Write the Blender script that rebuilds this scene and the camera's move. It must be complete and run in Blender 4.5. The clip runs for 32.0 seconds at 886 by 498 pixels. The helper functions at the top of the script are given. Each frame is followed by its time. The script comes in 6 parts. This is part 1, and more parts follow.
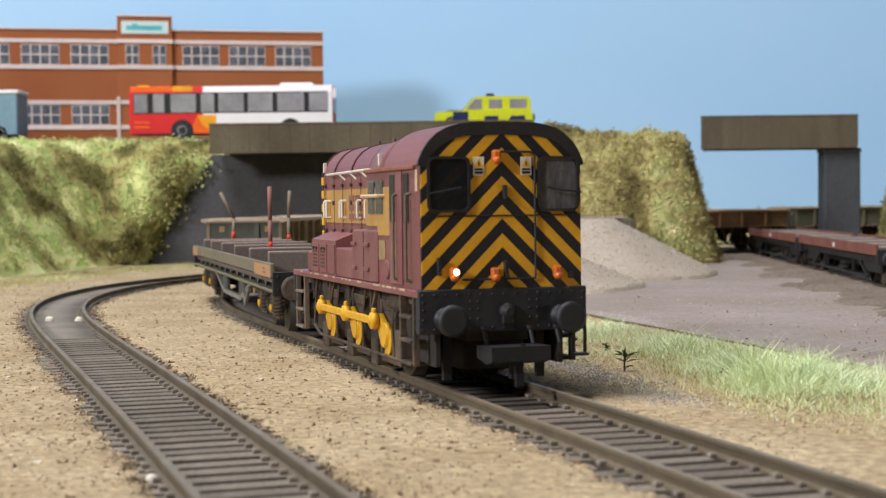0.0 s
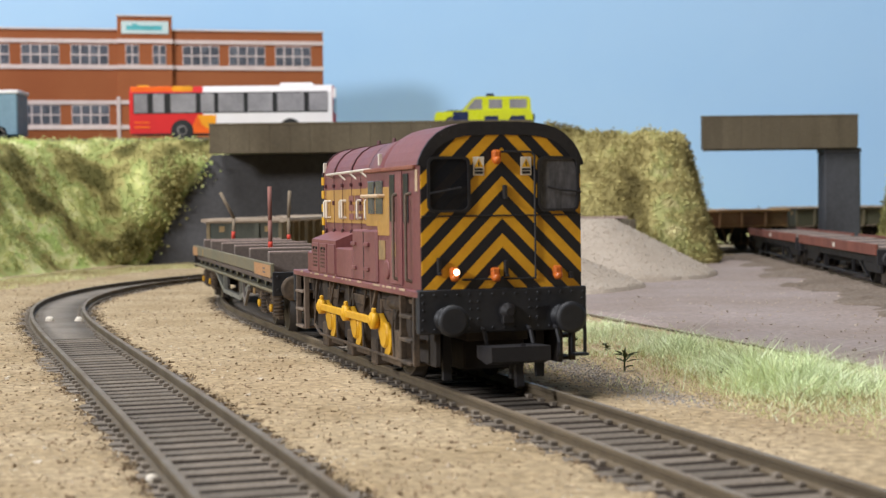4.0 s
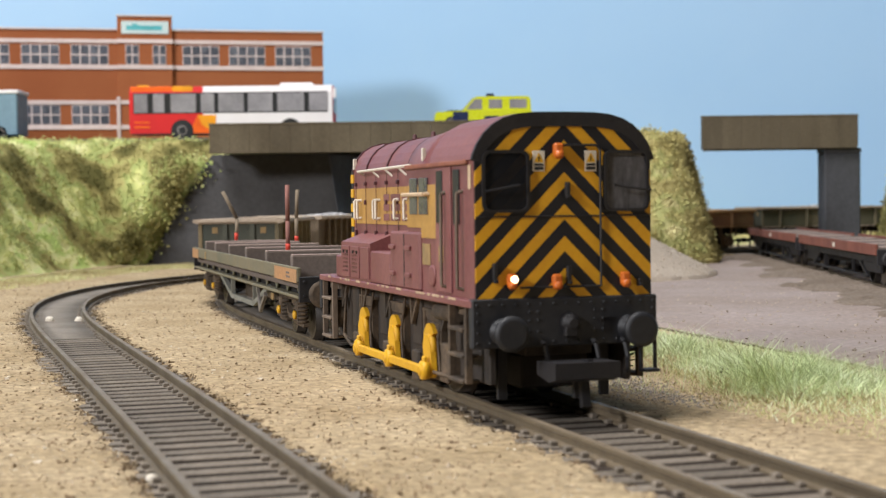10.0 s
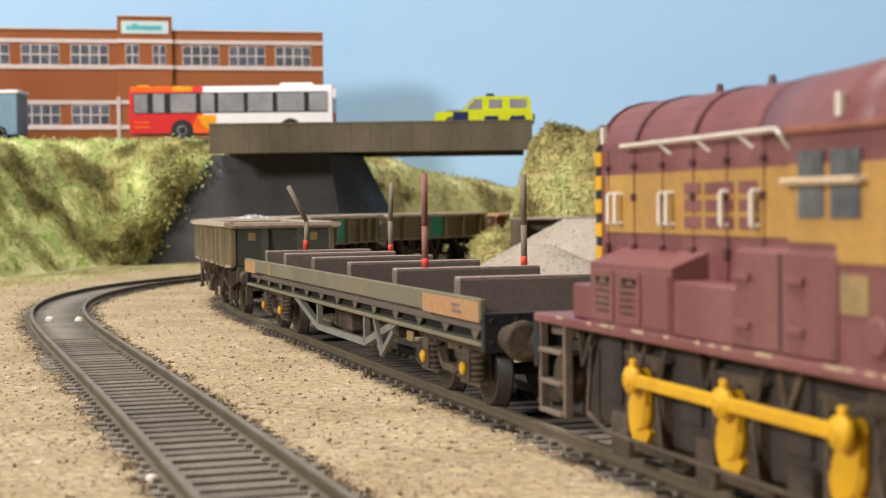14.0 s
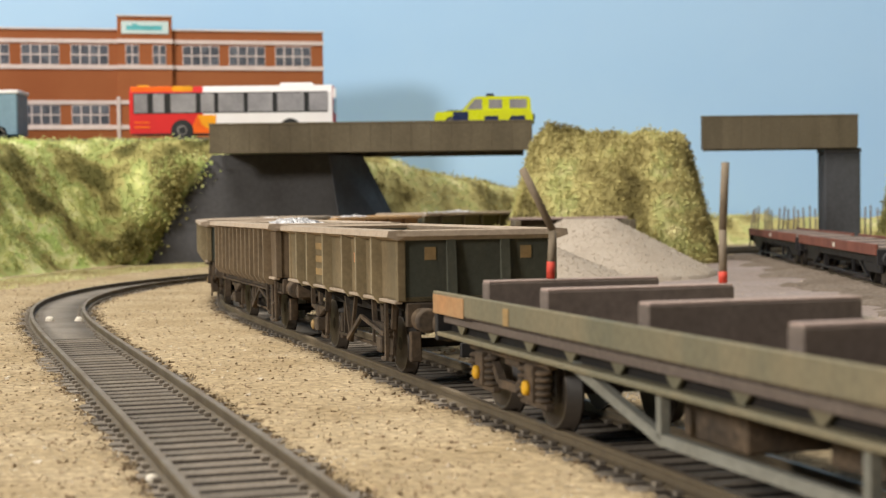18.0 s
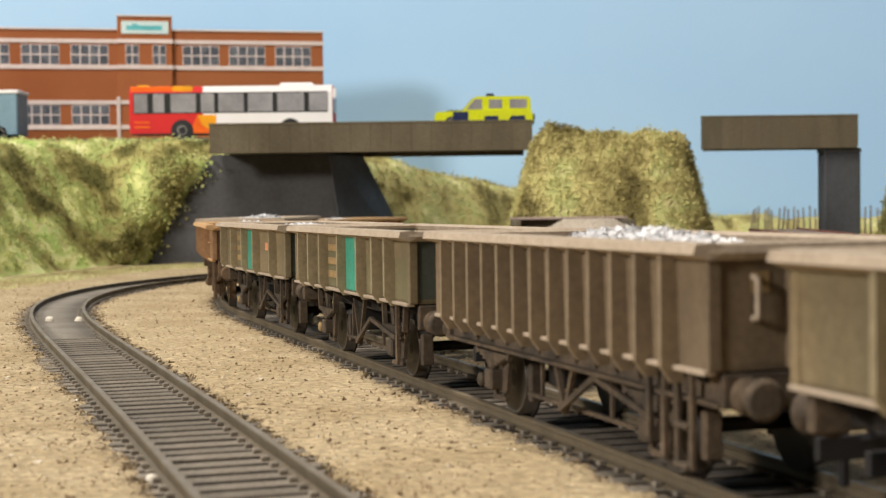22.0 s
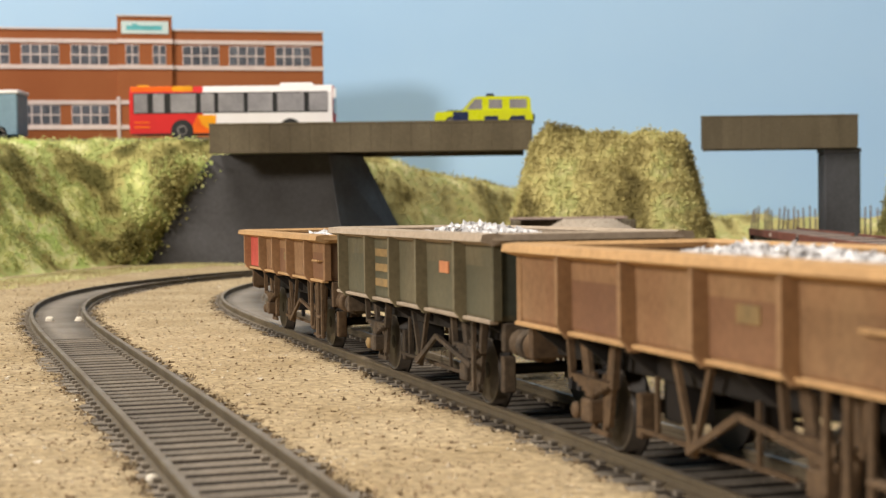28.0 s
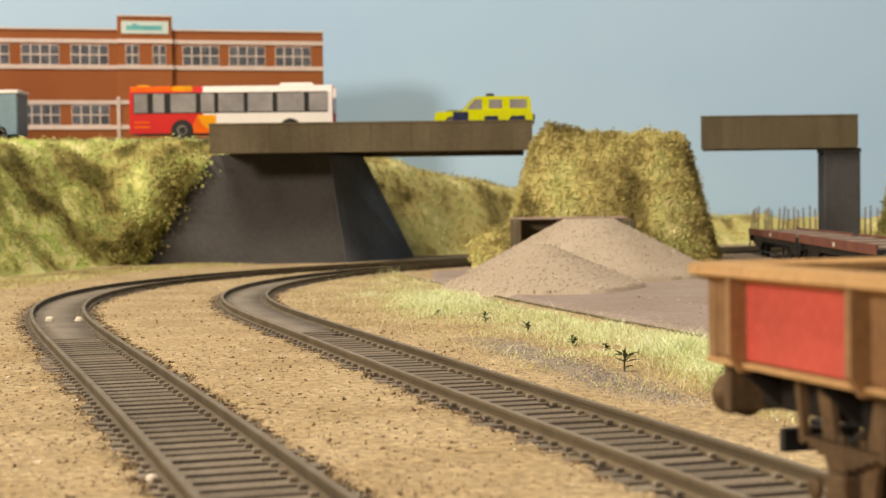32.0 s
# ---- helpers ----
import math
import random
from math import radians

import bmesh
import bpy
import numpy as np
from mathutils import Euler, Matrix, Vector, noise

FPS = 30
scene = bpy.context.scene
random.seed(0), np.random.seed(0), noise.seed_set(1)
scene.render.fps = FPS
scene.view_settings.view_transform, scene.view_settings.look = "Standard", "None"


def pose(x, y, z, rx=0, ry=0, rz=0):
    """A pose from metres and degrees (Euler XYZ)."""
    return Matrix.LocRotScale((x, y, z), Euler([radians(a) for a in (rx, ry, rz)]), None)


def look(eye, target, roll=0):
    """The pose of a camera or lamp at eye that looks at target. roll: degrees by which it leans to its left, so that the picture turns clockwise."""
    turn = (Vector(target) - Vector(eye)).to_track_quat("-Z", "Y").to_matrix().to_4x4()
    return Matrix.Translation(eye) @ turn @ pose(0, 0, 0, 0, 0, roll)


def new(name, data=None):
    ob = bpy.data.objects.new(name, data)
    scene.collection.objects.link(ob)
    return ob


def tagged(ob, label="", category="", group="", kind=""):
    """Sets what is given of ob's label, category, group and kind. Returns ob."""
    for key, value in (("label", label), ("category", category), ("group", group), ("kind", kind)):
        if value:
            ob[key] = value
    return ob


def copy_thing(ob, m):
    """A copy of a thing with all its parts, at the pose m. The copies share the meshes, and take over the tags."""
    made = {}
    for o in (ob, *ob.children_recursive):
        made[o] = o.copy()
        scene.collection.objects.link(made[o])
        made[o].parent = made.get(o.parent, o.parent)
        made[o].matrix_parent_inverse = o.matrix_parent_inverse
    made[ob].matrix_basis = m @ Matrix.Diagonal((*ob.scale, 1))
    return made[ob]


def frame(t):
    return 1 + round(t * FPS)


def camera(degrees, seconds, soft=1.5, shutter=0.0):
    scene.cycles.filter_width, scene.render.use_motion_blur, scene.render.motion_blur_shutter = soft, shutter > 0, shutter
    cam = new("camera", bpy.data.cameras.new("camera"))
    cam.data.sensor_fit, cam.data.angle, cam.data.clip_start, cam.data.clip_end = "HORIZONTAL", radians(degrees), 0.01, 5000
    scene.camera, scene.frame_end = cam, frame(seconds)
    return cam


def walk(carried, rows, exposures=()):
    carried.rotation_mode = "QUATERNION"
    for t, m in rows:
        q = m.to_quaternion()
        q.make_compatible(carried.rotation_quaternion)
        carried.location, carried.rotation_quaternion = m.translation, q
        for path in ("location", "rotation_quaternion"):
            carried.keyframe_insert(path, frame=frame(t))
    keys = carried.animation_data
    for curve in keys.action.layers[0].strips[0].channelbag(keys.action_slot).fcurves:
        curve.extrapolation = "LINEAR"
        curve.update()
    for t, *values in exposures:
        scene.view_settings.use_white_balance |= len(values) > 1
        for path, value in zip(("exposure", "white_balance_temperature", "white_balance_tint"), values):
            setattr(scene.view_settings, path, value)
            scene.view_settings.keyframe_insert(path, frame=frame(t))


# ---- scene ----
# A 4 mm to the foot model railway, built at its true size; lengths below are in millimetres.
MM = 0.001
EYE = (0.0, 0.0, 0.03489)
cam = camera(32.32, 32.0, soft=1.3)
STAND = look(EYE, (0.0, 0.999572, 0.03489 - 0.029254), -0.69)
walk(cam, [(0.0, STAND), (32.0, STAND)], exposures=[(0.0, -0.05, 6150, 10), (8.0, -0.05, 6200, 10), (12.0, 0.1, 6450, 10), (19.0, 0.0, 6900, 8), (25.0, 0.0, 6950, 8), (28.0, 0.0, 7150, 10), (30.0, 0.0, 7600, 10), (32.0, -0.1, 8700, 12)])
cam.data.dof.use_dof = True
cam.data.dof.focus_distance = 0.37
cam.data.dof.aperture_fstop = 54.0

# ---- light: a bright room with a window behind on the left and a ceiling lamp ----
world = bpy.data.worlds.new("room_air")
scene.world = world
world.use_nodes = True
world.node_tree.nodes["Background"].inputs["Color"].default_value = (0.80, 0.90, 1.0, 1)
world.node_tree.nodes["Background"].inputs["Strength"].default_value = 0.12


def area(name, m, sx, sy, watts, colour):
    data = bpy.data.lights.new(name, "AREA")
    data.shape, data.size, data.size_y, data.energy, data.color = "RECTANGLE", sx, sy, watts, colour
    ob = new(name, data)
    ob.matrix_basis = m
    return ob


area("window_light", look((-1.75, -0.95, 0.9), (0, 0.6, 0)), 0.36, 0.36, 46, (1.0, 0.98, 0.97))
area("ceiling_light", look((-0.45, 0.2, 1.75), (0, 0.7, 0)), 1.0, 0.5, 42.5, (1.0, 0.97, 0.93))


# ---- materials ----
def node(nt, kind, **values):
    n = nt.nodes.new(kind)
    for key, value in values.items():
        n.inputs[key.replace("_", " ")].default_value = value
    return n


def ramp(nt, source, stops):
    n = nt.nodes.new("ShaderNodeValToRGB")
    while len(n.color_ramp.elements) < len(stops):
        n.color_ramp.elements.new(0.5)
    for e, (at_, c) in zip(n.color_ramp.elements, stops):
        e.position, e.color = at_, (*c, 1) if len(c) == 3 else c
    nt.links.new(source, n.inputs["Fac"])
    return n.outputs["Color"]


def mix(nt, fac, a, b, how="MIX"):
    n = nt.nodes.new("ShaderNodeMix")
    n.data_type, n.blend_type = "RGBA", how
    for value, k in ((fac, 0), (a, 6), (b, 7)):
        if isinstance(value, (int, float)):
            n.inputs[k].default_value = value
        elif isinstance(value, tuple):
            n.inputs[k].default_value = (*value, 1)
        else:
            nt.links.new(value, n.inputs[k])
    return n.outputs[2]


def noise_fac(nt, coord, scale, detail=3.0, stretch=None):
    n = node(nt, "ShaderNodeTexNoise", Scale=scale, Detail=detail, Roughness=0.6)
    if stretch:
        mp = nt.nodes.new("ShaderNodeMapping")
        mp.inputs["Scale"].default_value = stretch
        nt.links.new(coord, mp.inputs["Vector"])
        coord = mp.outputs["Vector"]
    nt.links.new(coord, n.inputs["Vector"])
    return n.outputs["Fac"]


def surface(name, base, dirt=None, rough=0.6, metal=0.0, grain=900.0, blot=70.0, amount=0.5, bump=0.15,
            streak=False, vary=0.12, sheen=0.4):
    """A painted or natural surface: base colour, blotches of dirt, fine grain, relief."""
    m = bpy.data.materials.new(name)
    m.use_nodes = True
    nt = m.node_tree
    bsdf = nt.nodes["Principled BSDF"]
    coord = nt.nodes.new("ShaderNodeTexCoord").outputs["Object"]
    dirt = dirt or tuple(c * 0.55 for c in base)
    big = noise_fac(nt, coord, blot, 4.0, (1, 1, 0.25) if streak else None)
    fine = noise_fac(nt, coord, grain, 2.0)
    col = mix(nt, ramp(nt, big, ((0.5 - 0.22 * amount, (0, 0, 0)), (0.78, (amount,) * 3))), base, dirt)
    col = mix(nt, vary * 2, col, ramp(nt, fine, ((0.25, (0.2,) * 3), (0.75, (0.85,) * 3))), "OVERLAY")
    rnd = nt.nodes.new("ShaderNodeObjectInfo").outputs["Random"]
    hsv = nt.nodes.new("ShaderNodeHueSaturation")
    nt.links.new(ramp(nt, rnd, ((0, (1 - vary * 0.7,) * 3), (1, (1 + vary * 0.7,) * 3))), hsv.inputs["Value"])
    nt.links.new(col, hsv.inputs["Color"])
    nt.links.new(hsv.outputs["Color"], bsdf.inputs["Base Color"])
    nt.links.new(ramp(nt, big, ((0.3, (max(rough - 0.1, 0.05),) * 3), (0.8, (min(rough + 0.15, 1),) * 3))), bsdf.inputs["Roughness"])
    bsdf.inputs["Metallic"].default_value = metal
    bsdf.inputs["Specular IOR Level"].default_value = sheen
    if bump:
        b = node(nt, "ShaderNodeBump", Strength=bump, Distance=0.0004)
        nt.links.new(fine, b.inputs["Height"])
        nt.links.new(b.outputs["Normal"], bsdf.inputs["Normal"])
    return m


def island(name, colours, rough=0.9, patch=25.0, loose=0.45, gain=1.5):
    """For heaps of small loose pieces: colour differs from piece to piece and in large patches."""
    m = bpy.data.materials.new(name)
    m.use_nodes = True
    nt = m.node_tree
    bsdf = nt.nodes["Principled BSDF"]
    coord = nt.nodes.new("ShaderNodeTexCoord").outputs["Object"]
    geo = nt.nodes.new("ShaderNodeNewGeometry").outputs["Random Per Island"]
    big = noise_fac(nt, coord, patch, 3.0)
    add_ = nt.nodes.new("ShaderNodeMath")
    add_.operation = "MULTIPLY_ADD"
    nt.links.new(geo, add_.inputs[0])
    add_.inputs[1].default_value = loose
    n2 = nt.nodes.new("ShaderNodeMath")
    n2.operation = "MULTIPLY_ADD"
    nt.links.new(big, n2.inputs[0])
    n2.inputs[1].default_value, n2.inputs[2].default_value = gain, 0.5 - loose / 2 - gain / 2
    nt.links.new(n2.outputs[0], add_.inputs[2])
    k = len(colours) - 1
    nt.links.new(ramp(nt, add_.outputs[0], [(i / k, c) for i, c in enumerate(colours)]), bsdf.inputs["Base Color"])
    bsdf.inputs["Roughness"].default_value = rough
    bsdf.inputs["Specular IOR Level"].default_value = 0.15
    return m


def glow(name, colour, strength):
    m = bpy.data.materials.new(name)
    m.use_nodes = True
    b = m.node_tree.nodes["Principled BSDF"]
    b.inputs["Base Color"].default_value = (*colour, 1)
    b.inputs["Emission Color"].default_value = (*colour, 1)
    b.inputs["Emission Strength"].default_value = strength
    return m


def glass(name, colour, rough=0.05, alpha=0.35):
    m = bpy.data.materials.new(name)
    m.use_nodes = True
    b = m.node_tree.nodes["Principled BSDF"]
    b.inputs["Base Color"].default_value = (*colour, 1)
    b.inputs["Roughness"].default_value = rough
    b.inputs["Alpha"].default_value = alpha
    b.inputs["Specular IOR Level"].default_value = 0.6
    return m


def chevrons(name, period=5.25, phase=0.0):
    """Black and yellow warning chevrons, pointing up, about the centre line of the cab end."""
    m = surface(name, (0.68, 0.345, 0.015), (0.42, 0.19, 0.012), 0.45, bump=0.08, vary=0.06)
    nt = m.node_tree
    bsdf = nt.nodes["Principled BSDF"]
    old = bsdf.inputs["Base Color"].links[0].from_socket
    sep = nt.nodes.new("ShaderNodeSeparateXYZ")
    nt.links.new(nt.nodes.new("ShaderNodeTexCoord").outputs["Object"], sep.inputs[0])

    def op(kind, a, b=0.0):
        n = nt.nodes.new("ShaderNodeMath")
        n.operation = kind
        for i, v in enumerate((a, b)):
            if isinstance(v, (int, float)):
                n.inputs[i].default_value = v
            else:
                nt.links.new(v, n.inputs[i])
        return n.outputs[0]

    v = op("ADD", sep.outputs["Z"], op("ABSOLUTE", sep.outputs["Y"]))
    fr = op("FRACT", op("DIVIDE", op("SUBTRACT", v, phase * MM), period * MM))
    black = op("LESS_THAN", fr, 0.52)
    nt.links.new(mix(nt, black, old, (0.012, 0.012, 0.016)), bsdf.inputs["Base Color"])
    return m


M_GROUND = surface("sandy_ground", (0.40, 0.312, 0.198), (0.235, 0.168, 0.088), 0.95, grain=560, blot=34, amount=0.85, bump=1.0, vary=0.34, sheen=0.1)
M_YARD = surface("dusty_yard", (0.29, 0.24, 0.222), (0.20, 0.15, 0.115), 0.95, grain=600, blot=16, amount=0.75, bump=0.5, vary=0.14, sheen=0.1)
M_HEAP = surface("grey_gravel", (0.46, 0.39, 0.32), (0.33, 0.265, 0.20), 0.95, grain=1300, blot=24, amount=0.8, bump=0.6, vary=0.12, sheen=0.1)
M_RAIL = surface("rusty_rail", (0.128, 0.098, 0.062), (0.068, 0.050, 0.032), 0.6, 0.0, grain=1500, amount=0.6, bump=0.2)
M_RAILTOP = surface("worn_rail_head", (0.21, 0.165, 0.115), (0.13, 0.095, 0.065), 0.5, 0.15, grain=900, bump=0.05)
M_SLEEPER = surface("weathered_sleeper", (0.205, 0.172, 0.135), (0.115, 0.092, 0.07), 0.85, grain=1200, blot=90, amount=0.8, bump=0.4, vary=0.28)
M_BED = surface("dark_track_bed", (0.045, 0.034, 0.027), (0.02, 0.016, 0.013), 0.95, grain=1500, blot=60, bump=0.8, vary=0.3, sheen=0.1)
M_INFILL = surface("grey_brown_track_plaster", (0.215, 0.185, 0.152), (0.135, 0.108, 0.082), 0.75, grain=900, blot=45, amount=0.8, bump=0.2, vary=0.12)
M_CONCRETE = surface("stained_concrete", (0.125, 0.10, 0.062), (0.062, 0.048, 0.03), 0.85, grain=700, blot=45, amount=0.8, bump=0.25, streak=True)
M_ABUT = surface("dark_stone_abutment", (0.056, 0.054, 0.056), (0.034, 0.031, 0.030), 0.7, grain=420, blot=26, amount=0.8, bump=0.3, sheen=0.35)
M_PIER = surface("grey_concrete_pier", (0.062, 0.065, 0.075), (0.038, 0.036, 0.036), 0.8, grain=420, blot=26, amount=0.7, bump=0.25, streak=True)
# Paler and bluer than M_ABUT: light on the wing wall put into colour.
M_WING = surface("blue_lit_wing_stone", (0.105, 0.108, 0.125), (0.062, 0.061, 0.066), 0.6, grain=420, blot=30, amount=0.8, bump=0.3)
M_BANK = surface("bank_earth", (0.24, 0.21, 0.085), (0.13, 0.11, 0.045), 0.95, blot=30)
M_EARTH = surface("brown_siding_earth", (0.20, 0.16, 0.128), (0.115, 0.085, 0.062), 0.95, grain=700, blot=40, amount=0.8, bump=0.9, vary=0.3, sheen=0.1)
M_ROAD = surface("grey_road", (0.10, 0.10, 0.10), None, 0.9)
M_SKY = surface("painted_sky", (0.355, 0.56, 0.81), (0.44, 0.62, 0.82), 0.9, grain=8, blot=2.2, amount=0.8, bump=0, vary=0.01, sheen=0.05)
# Unseen room surfaces, kept grey to hold down the bounced light.
M_WALL = surface("room_wall", (0.22, 0.215, 0.21), (0.19, 0.185, 0.18), 0.9, grain=20, blot=2, bump=0)
M_LEAF = island("foam_foliage", [(0.13, 0.12, 0.04), (0.24, 0.21, 0.075), (0.40, 0.36, 0.14), (0.37, 0.42, 0.15), (0.58, 0.59, 0.23), (0.72, 0.70, 0.36), (0.52, 0.64, 0.22)], patch=24, loose=0.14, gain=3.6)
M_LEAF2 = island("dry_foam_foliage", [(0.17, 0.14, 0.055), (0.28, 0.235, 0.09), (0.43, 0.37, 0.155), (0.56, 0.50, 0.22), (0.46, 0.47, 0.19), (0.66, 0.60, 0.31)], patch=34, loose=0.16, gain=3.2)
M_GRASS = island("static_grass", [(0.50, 0.56, 0.25), (0.62, 0.71, 0.36), (0.72, 0.82, 0.50), (0.82, 0.88, 0.64), (0.90, 0.91, 0.78)], patch=22, loose=0.55, gain=1.4)
M_STRAW = island("straw_grass", [(0.30, 0.22, 0.12), (0.44, 0.36, 0.19), (0.58, 0.52, 0.28), (0.56, 0.60, 0.27), (0.74, 0.68, 0.46)], patch=22, loose=0.5, gain=1.6)
M_DIRT = island("brown_dirt", [(0.11, 0.08, 0.052), (0.17, 0.125, 0.08), (0.25, 0.19, 0.12), (0.36, 0.285, 0.19)], patch=50)
M_CHIP = island("brown_chips", [(0.12, 0.078, 0.045), (0.20, 0.135, 0.08), (0.30, 0.215, 0.135), (0.70, 0.62, 0.50)], patch=60, loose=0.8, gain=0.6)
M_GRAIN = island("heap_grains", [(0.34, 0.285, 0.225), (0.41, 0.35, 0.285), (0.47, 0.405, 0.335), (0.56, 0.50, 0.42)], patch=40, loose=0.3)
M_CINDER = island("dark_cinders", [(0.17, 0.155, 0.145), (0.27, 0.245, 0.225), (0.36, 0.325, 0.29), (0.46, 0.41, 0.35)], patch=40)
M_GRAVEL = island("gravel_bits", [(0.13, 0.085, 0.05), (0.25, 0.175, 0.105), (0.37, 0.285, 0.185), (0.43, 0.345, 0.235), (0.72, 0.66, 0.55)], patch=60)
M_LOAD = island("white_ballast", [(0.10, 0.10, 0.11), (0.45, 0.44, 0.45), (0.72, 0.71, 0.72), (0.85, 0.84, 0.83)], patch=200)


# ---- mesh helpers, in millimetres ----
def box(bm, x0, x1, y0, y1, z0, z1, bev=0.0):
    c = [bm.verts.new((x * MM, y * MM, z * MM)) for x in (x0, x1) for y in (y0, y1) for z in (z0, z1)]
    fs = [bm.faces.new([c[i] for i in q]) for q in ((0, 1, 3, 2), (4, 6, 7, 5), (0, 4, 5, 1), (2, 3, 7, 6), (0, 2, 6, 4), (1, 5, 7, 3))]
    if bev:
        es = list({e for f in fs for e in f.edges})
        bmesh.ops.bevel(bm, geom=es, offset=bev * MM, segments=1, affect="EDGES")
    return fs


def cyl(bm, p, q, r, n=12, r2=None):
    p, q = Vector(p) * MM, Vector(q) * MM
    d = (q - p).normalized()
    a = d.orthogonal().normalized()
    b = d.cross(a)
    r2 = r if r2 is None else r2
    rings = []
    for c, rad in ((p, r), (q, r2)):
        rings.append([bm.verts.new(c + (a * math.cos(2 * math.pi * i / n) + b * math.sin(2 * math.pi * i / n)) * rad * MM) for i in range(n)])
    for i in range(n):
        bm.faces.new((rings[0][i], rings[0][(i + 1) % n], rings[1][(i + 1) % n], rings[1][i])).smooth = n > 7
    bm.faces.new(rings[0][::-1])
    bm.faces.new(rings[1])


def lathe(bm, p, axis, profile, n=16):
    """profile: (distance along the axis, radius)."""
    p, d = Vector(p) * MM, Vector(axis).normalized()
    a = d.orthogonal().normalized()
    b = d.cross(a)
    rings = [[bm.verts.new(p + d * t * MM + (a * math.cos(2 * math.pi * i / n) + b * math.sin(2 * math.pi * i / n)) * r * MM) for i in range(n)] for t, r in profile]
    for u, v in zip(rings, rings[1:]):
        for i in range(n):
            bm.faces.new((u[i], u[(i + 1) % n], v[(i + 1) % n], v[i])).smooth = True
    bm.faces.new(rings[0][::-1])
    bm.faces.new(rings[-1])


def tube(bm, pts, r, n=6):
    for p, q in zip(pts, pts[1:]):
        cyl(bm, p, q, r, n)


def bar(bm, p, q, w, h):
    """A flat bar from p to q, w across y, h upright to its run (in the x-z plane)."""
    p, q = Vector(p), Vector(q)
    d = (q - p).normalized()
    up = Vector((-d.z, 0, d.x)) if abs(d.y) < 0.9 else Vector((0, 0, 1))
    side = d.cross(up).normalized()
    vs = [bm.verts.new((c + side * sx * w / 2 + up * sz * h / 2) * MM) for c in (p, q) for sx, sz in ((-1, -1), (1, -1), (1, 1), (-1, 1))]
    for f in ((0, 1, 2, 3), (7, 6, 5, 4), (0, 4, 5, 1), (1, 5, 6, 2), (2, 6, 7, 3), (3, 7, 4, 0)):
        bm.faces.new([vs[i] for i in f])


def prism(bm, pts, axis, a, b):
    """Extrude a polygon of (u, v) along an axis from a to b: 'x' takes (y, z), 'y' takes (x, z), 'z' takes (x, y)."""
    def at3(u, v, w):
        return Vector({"x": (w, u, v), "y": (u, w, v), "z": (u, v, w)}[axis]) * MM
    lo = [bm.verts.new(at3(u, v, a)) for u, v in pts]
    hi = [bm.verts.new(at3(u, v, b)) for u, v in pts]
    n = len(pts)
    bm.faces.new(lo[::-1])
    bm.faces.new(hi)
    for i in range(n):
        bm.faces.new((lo[i], lo[(i + 1) % n], hi[(i + 1) % n], hi[i]))


def finish(bm, name, material):
    bmesh.ops.recalc_face_normals(bm, faces=bm.faces)
    me = bpy.data.meshes.new(name)
    bm.to_mesh(me)
    bm.free()
    for m in material if isinstance(material, (list, tuple)) else [material]:
        me.materials.append(m)
    return me


def part(name, bm, material, parent, label=""):
    ob = new(name, finish(bm, name, material))
    ob.parent = parent
    return tagged(ob, label=label) if label else ob


def thing(name, label, category, group="", kind="", m=None, mesh=None):
    ob = new(name, mesh)
    if m is not None:
        ob.matrix_basis = m
    return tagged(ob, label, category, group, kind)


def boxes(*rows, bev=0.0):
    bm = bmesh.new()
    for r in rows:
        box(bm, *r, bev=bev)
    return bm


def raw(name, verts, faces, material, smooth=False):
    me = bpy.data.meshes.new(name)
    me.from_pydata(verts, [], faces)
    me.materials.append(material)
    if smooth:
        me.shade_smooth()
    return me


# ---- the lines of the tracks, from behind the camera round the far curve ----
class Line:
    def __init__(self, x, y, heading, knots, tail, length, back, step=65.0):
        n = int(length / 2) + 1
        self.s = np.linspace(0, length, n)
        k = np.interp(self.s, np.arange(len(knots)) * step + step / 2, knots) * MM
        k[self.s > len(knots) * step] = tail * MM
        th = heading + np.concatenate([[0], np.cumsum((k[1:] + k[:-1]) / 2 * np.diff(self.s))])
        d = np.stack([np.cos(th), np.sin(th)], 1)
        p = np.concatenate([[[0, 0]], np.cumsum((d[1:] + d[:-1]) / 2 * 2, 0)]) + (x, y)
        m = int(back / 2)
        sb = -np.arange(m, 0, -1) * 2.0
        self.s = np.concatenate([sb, self.s])
        self.p = np.concatenate([p[0] + sb[:, None] * d[0], p])
        self.th = np.concatenate([np.full(m, th[0]), th])

    def at(self, s):
        return np.array([np.interp(s, self.s, self.p[:, 0]), np.interp(s, self.s, self.p[:, 1])])

    def heading(self, s):
        return float(np.interp(s, self.s, self.th))


MAIN = Line(76.227, 75.664, 1.8683, [0.003, 0.038, 0.142, -0.092, -0.130, 0.132, -0.223, -1.376, -2.385, -2.554, -2.503, -2.317, -2.106, -1.915, -1.736, -1.563], -1.7, 1720, 1100)
LOOP = Line(-20.528, 182.737, 1.8859, [0.082, 0.138, -0.016, 0.001, -0.489, -1.414, -2.029, -2.605, -2.862, -2.366, -1.928, -1.576, -1.287, -1.040, -0.817, -0.603], -0.6, 1640, 500)
SIDING = Line(162.0, 280.0, math.atan2(1, 0.075), [0.0], 0.0, 800, 100)
OLD = Line(128.0, 200.0, math.atan2(303, -82), [0.0] * 4, -0.2, 640, 0)


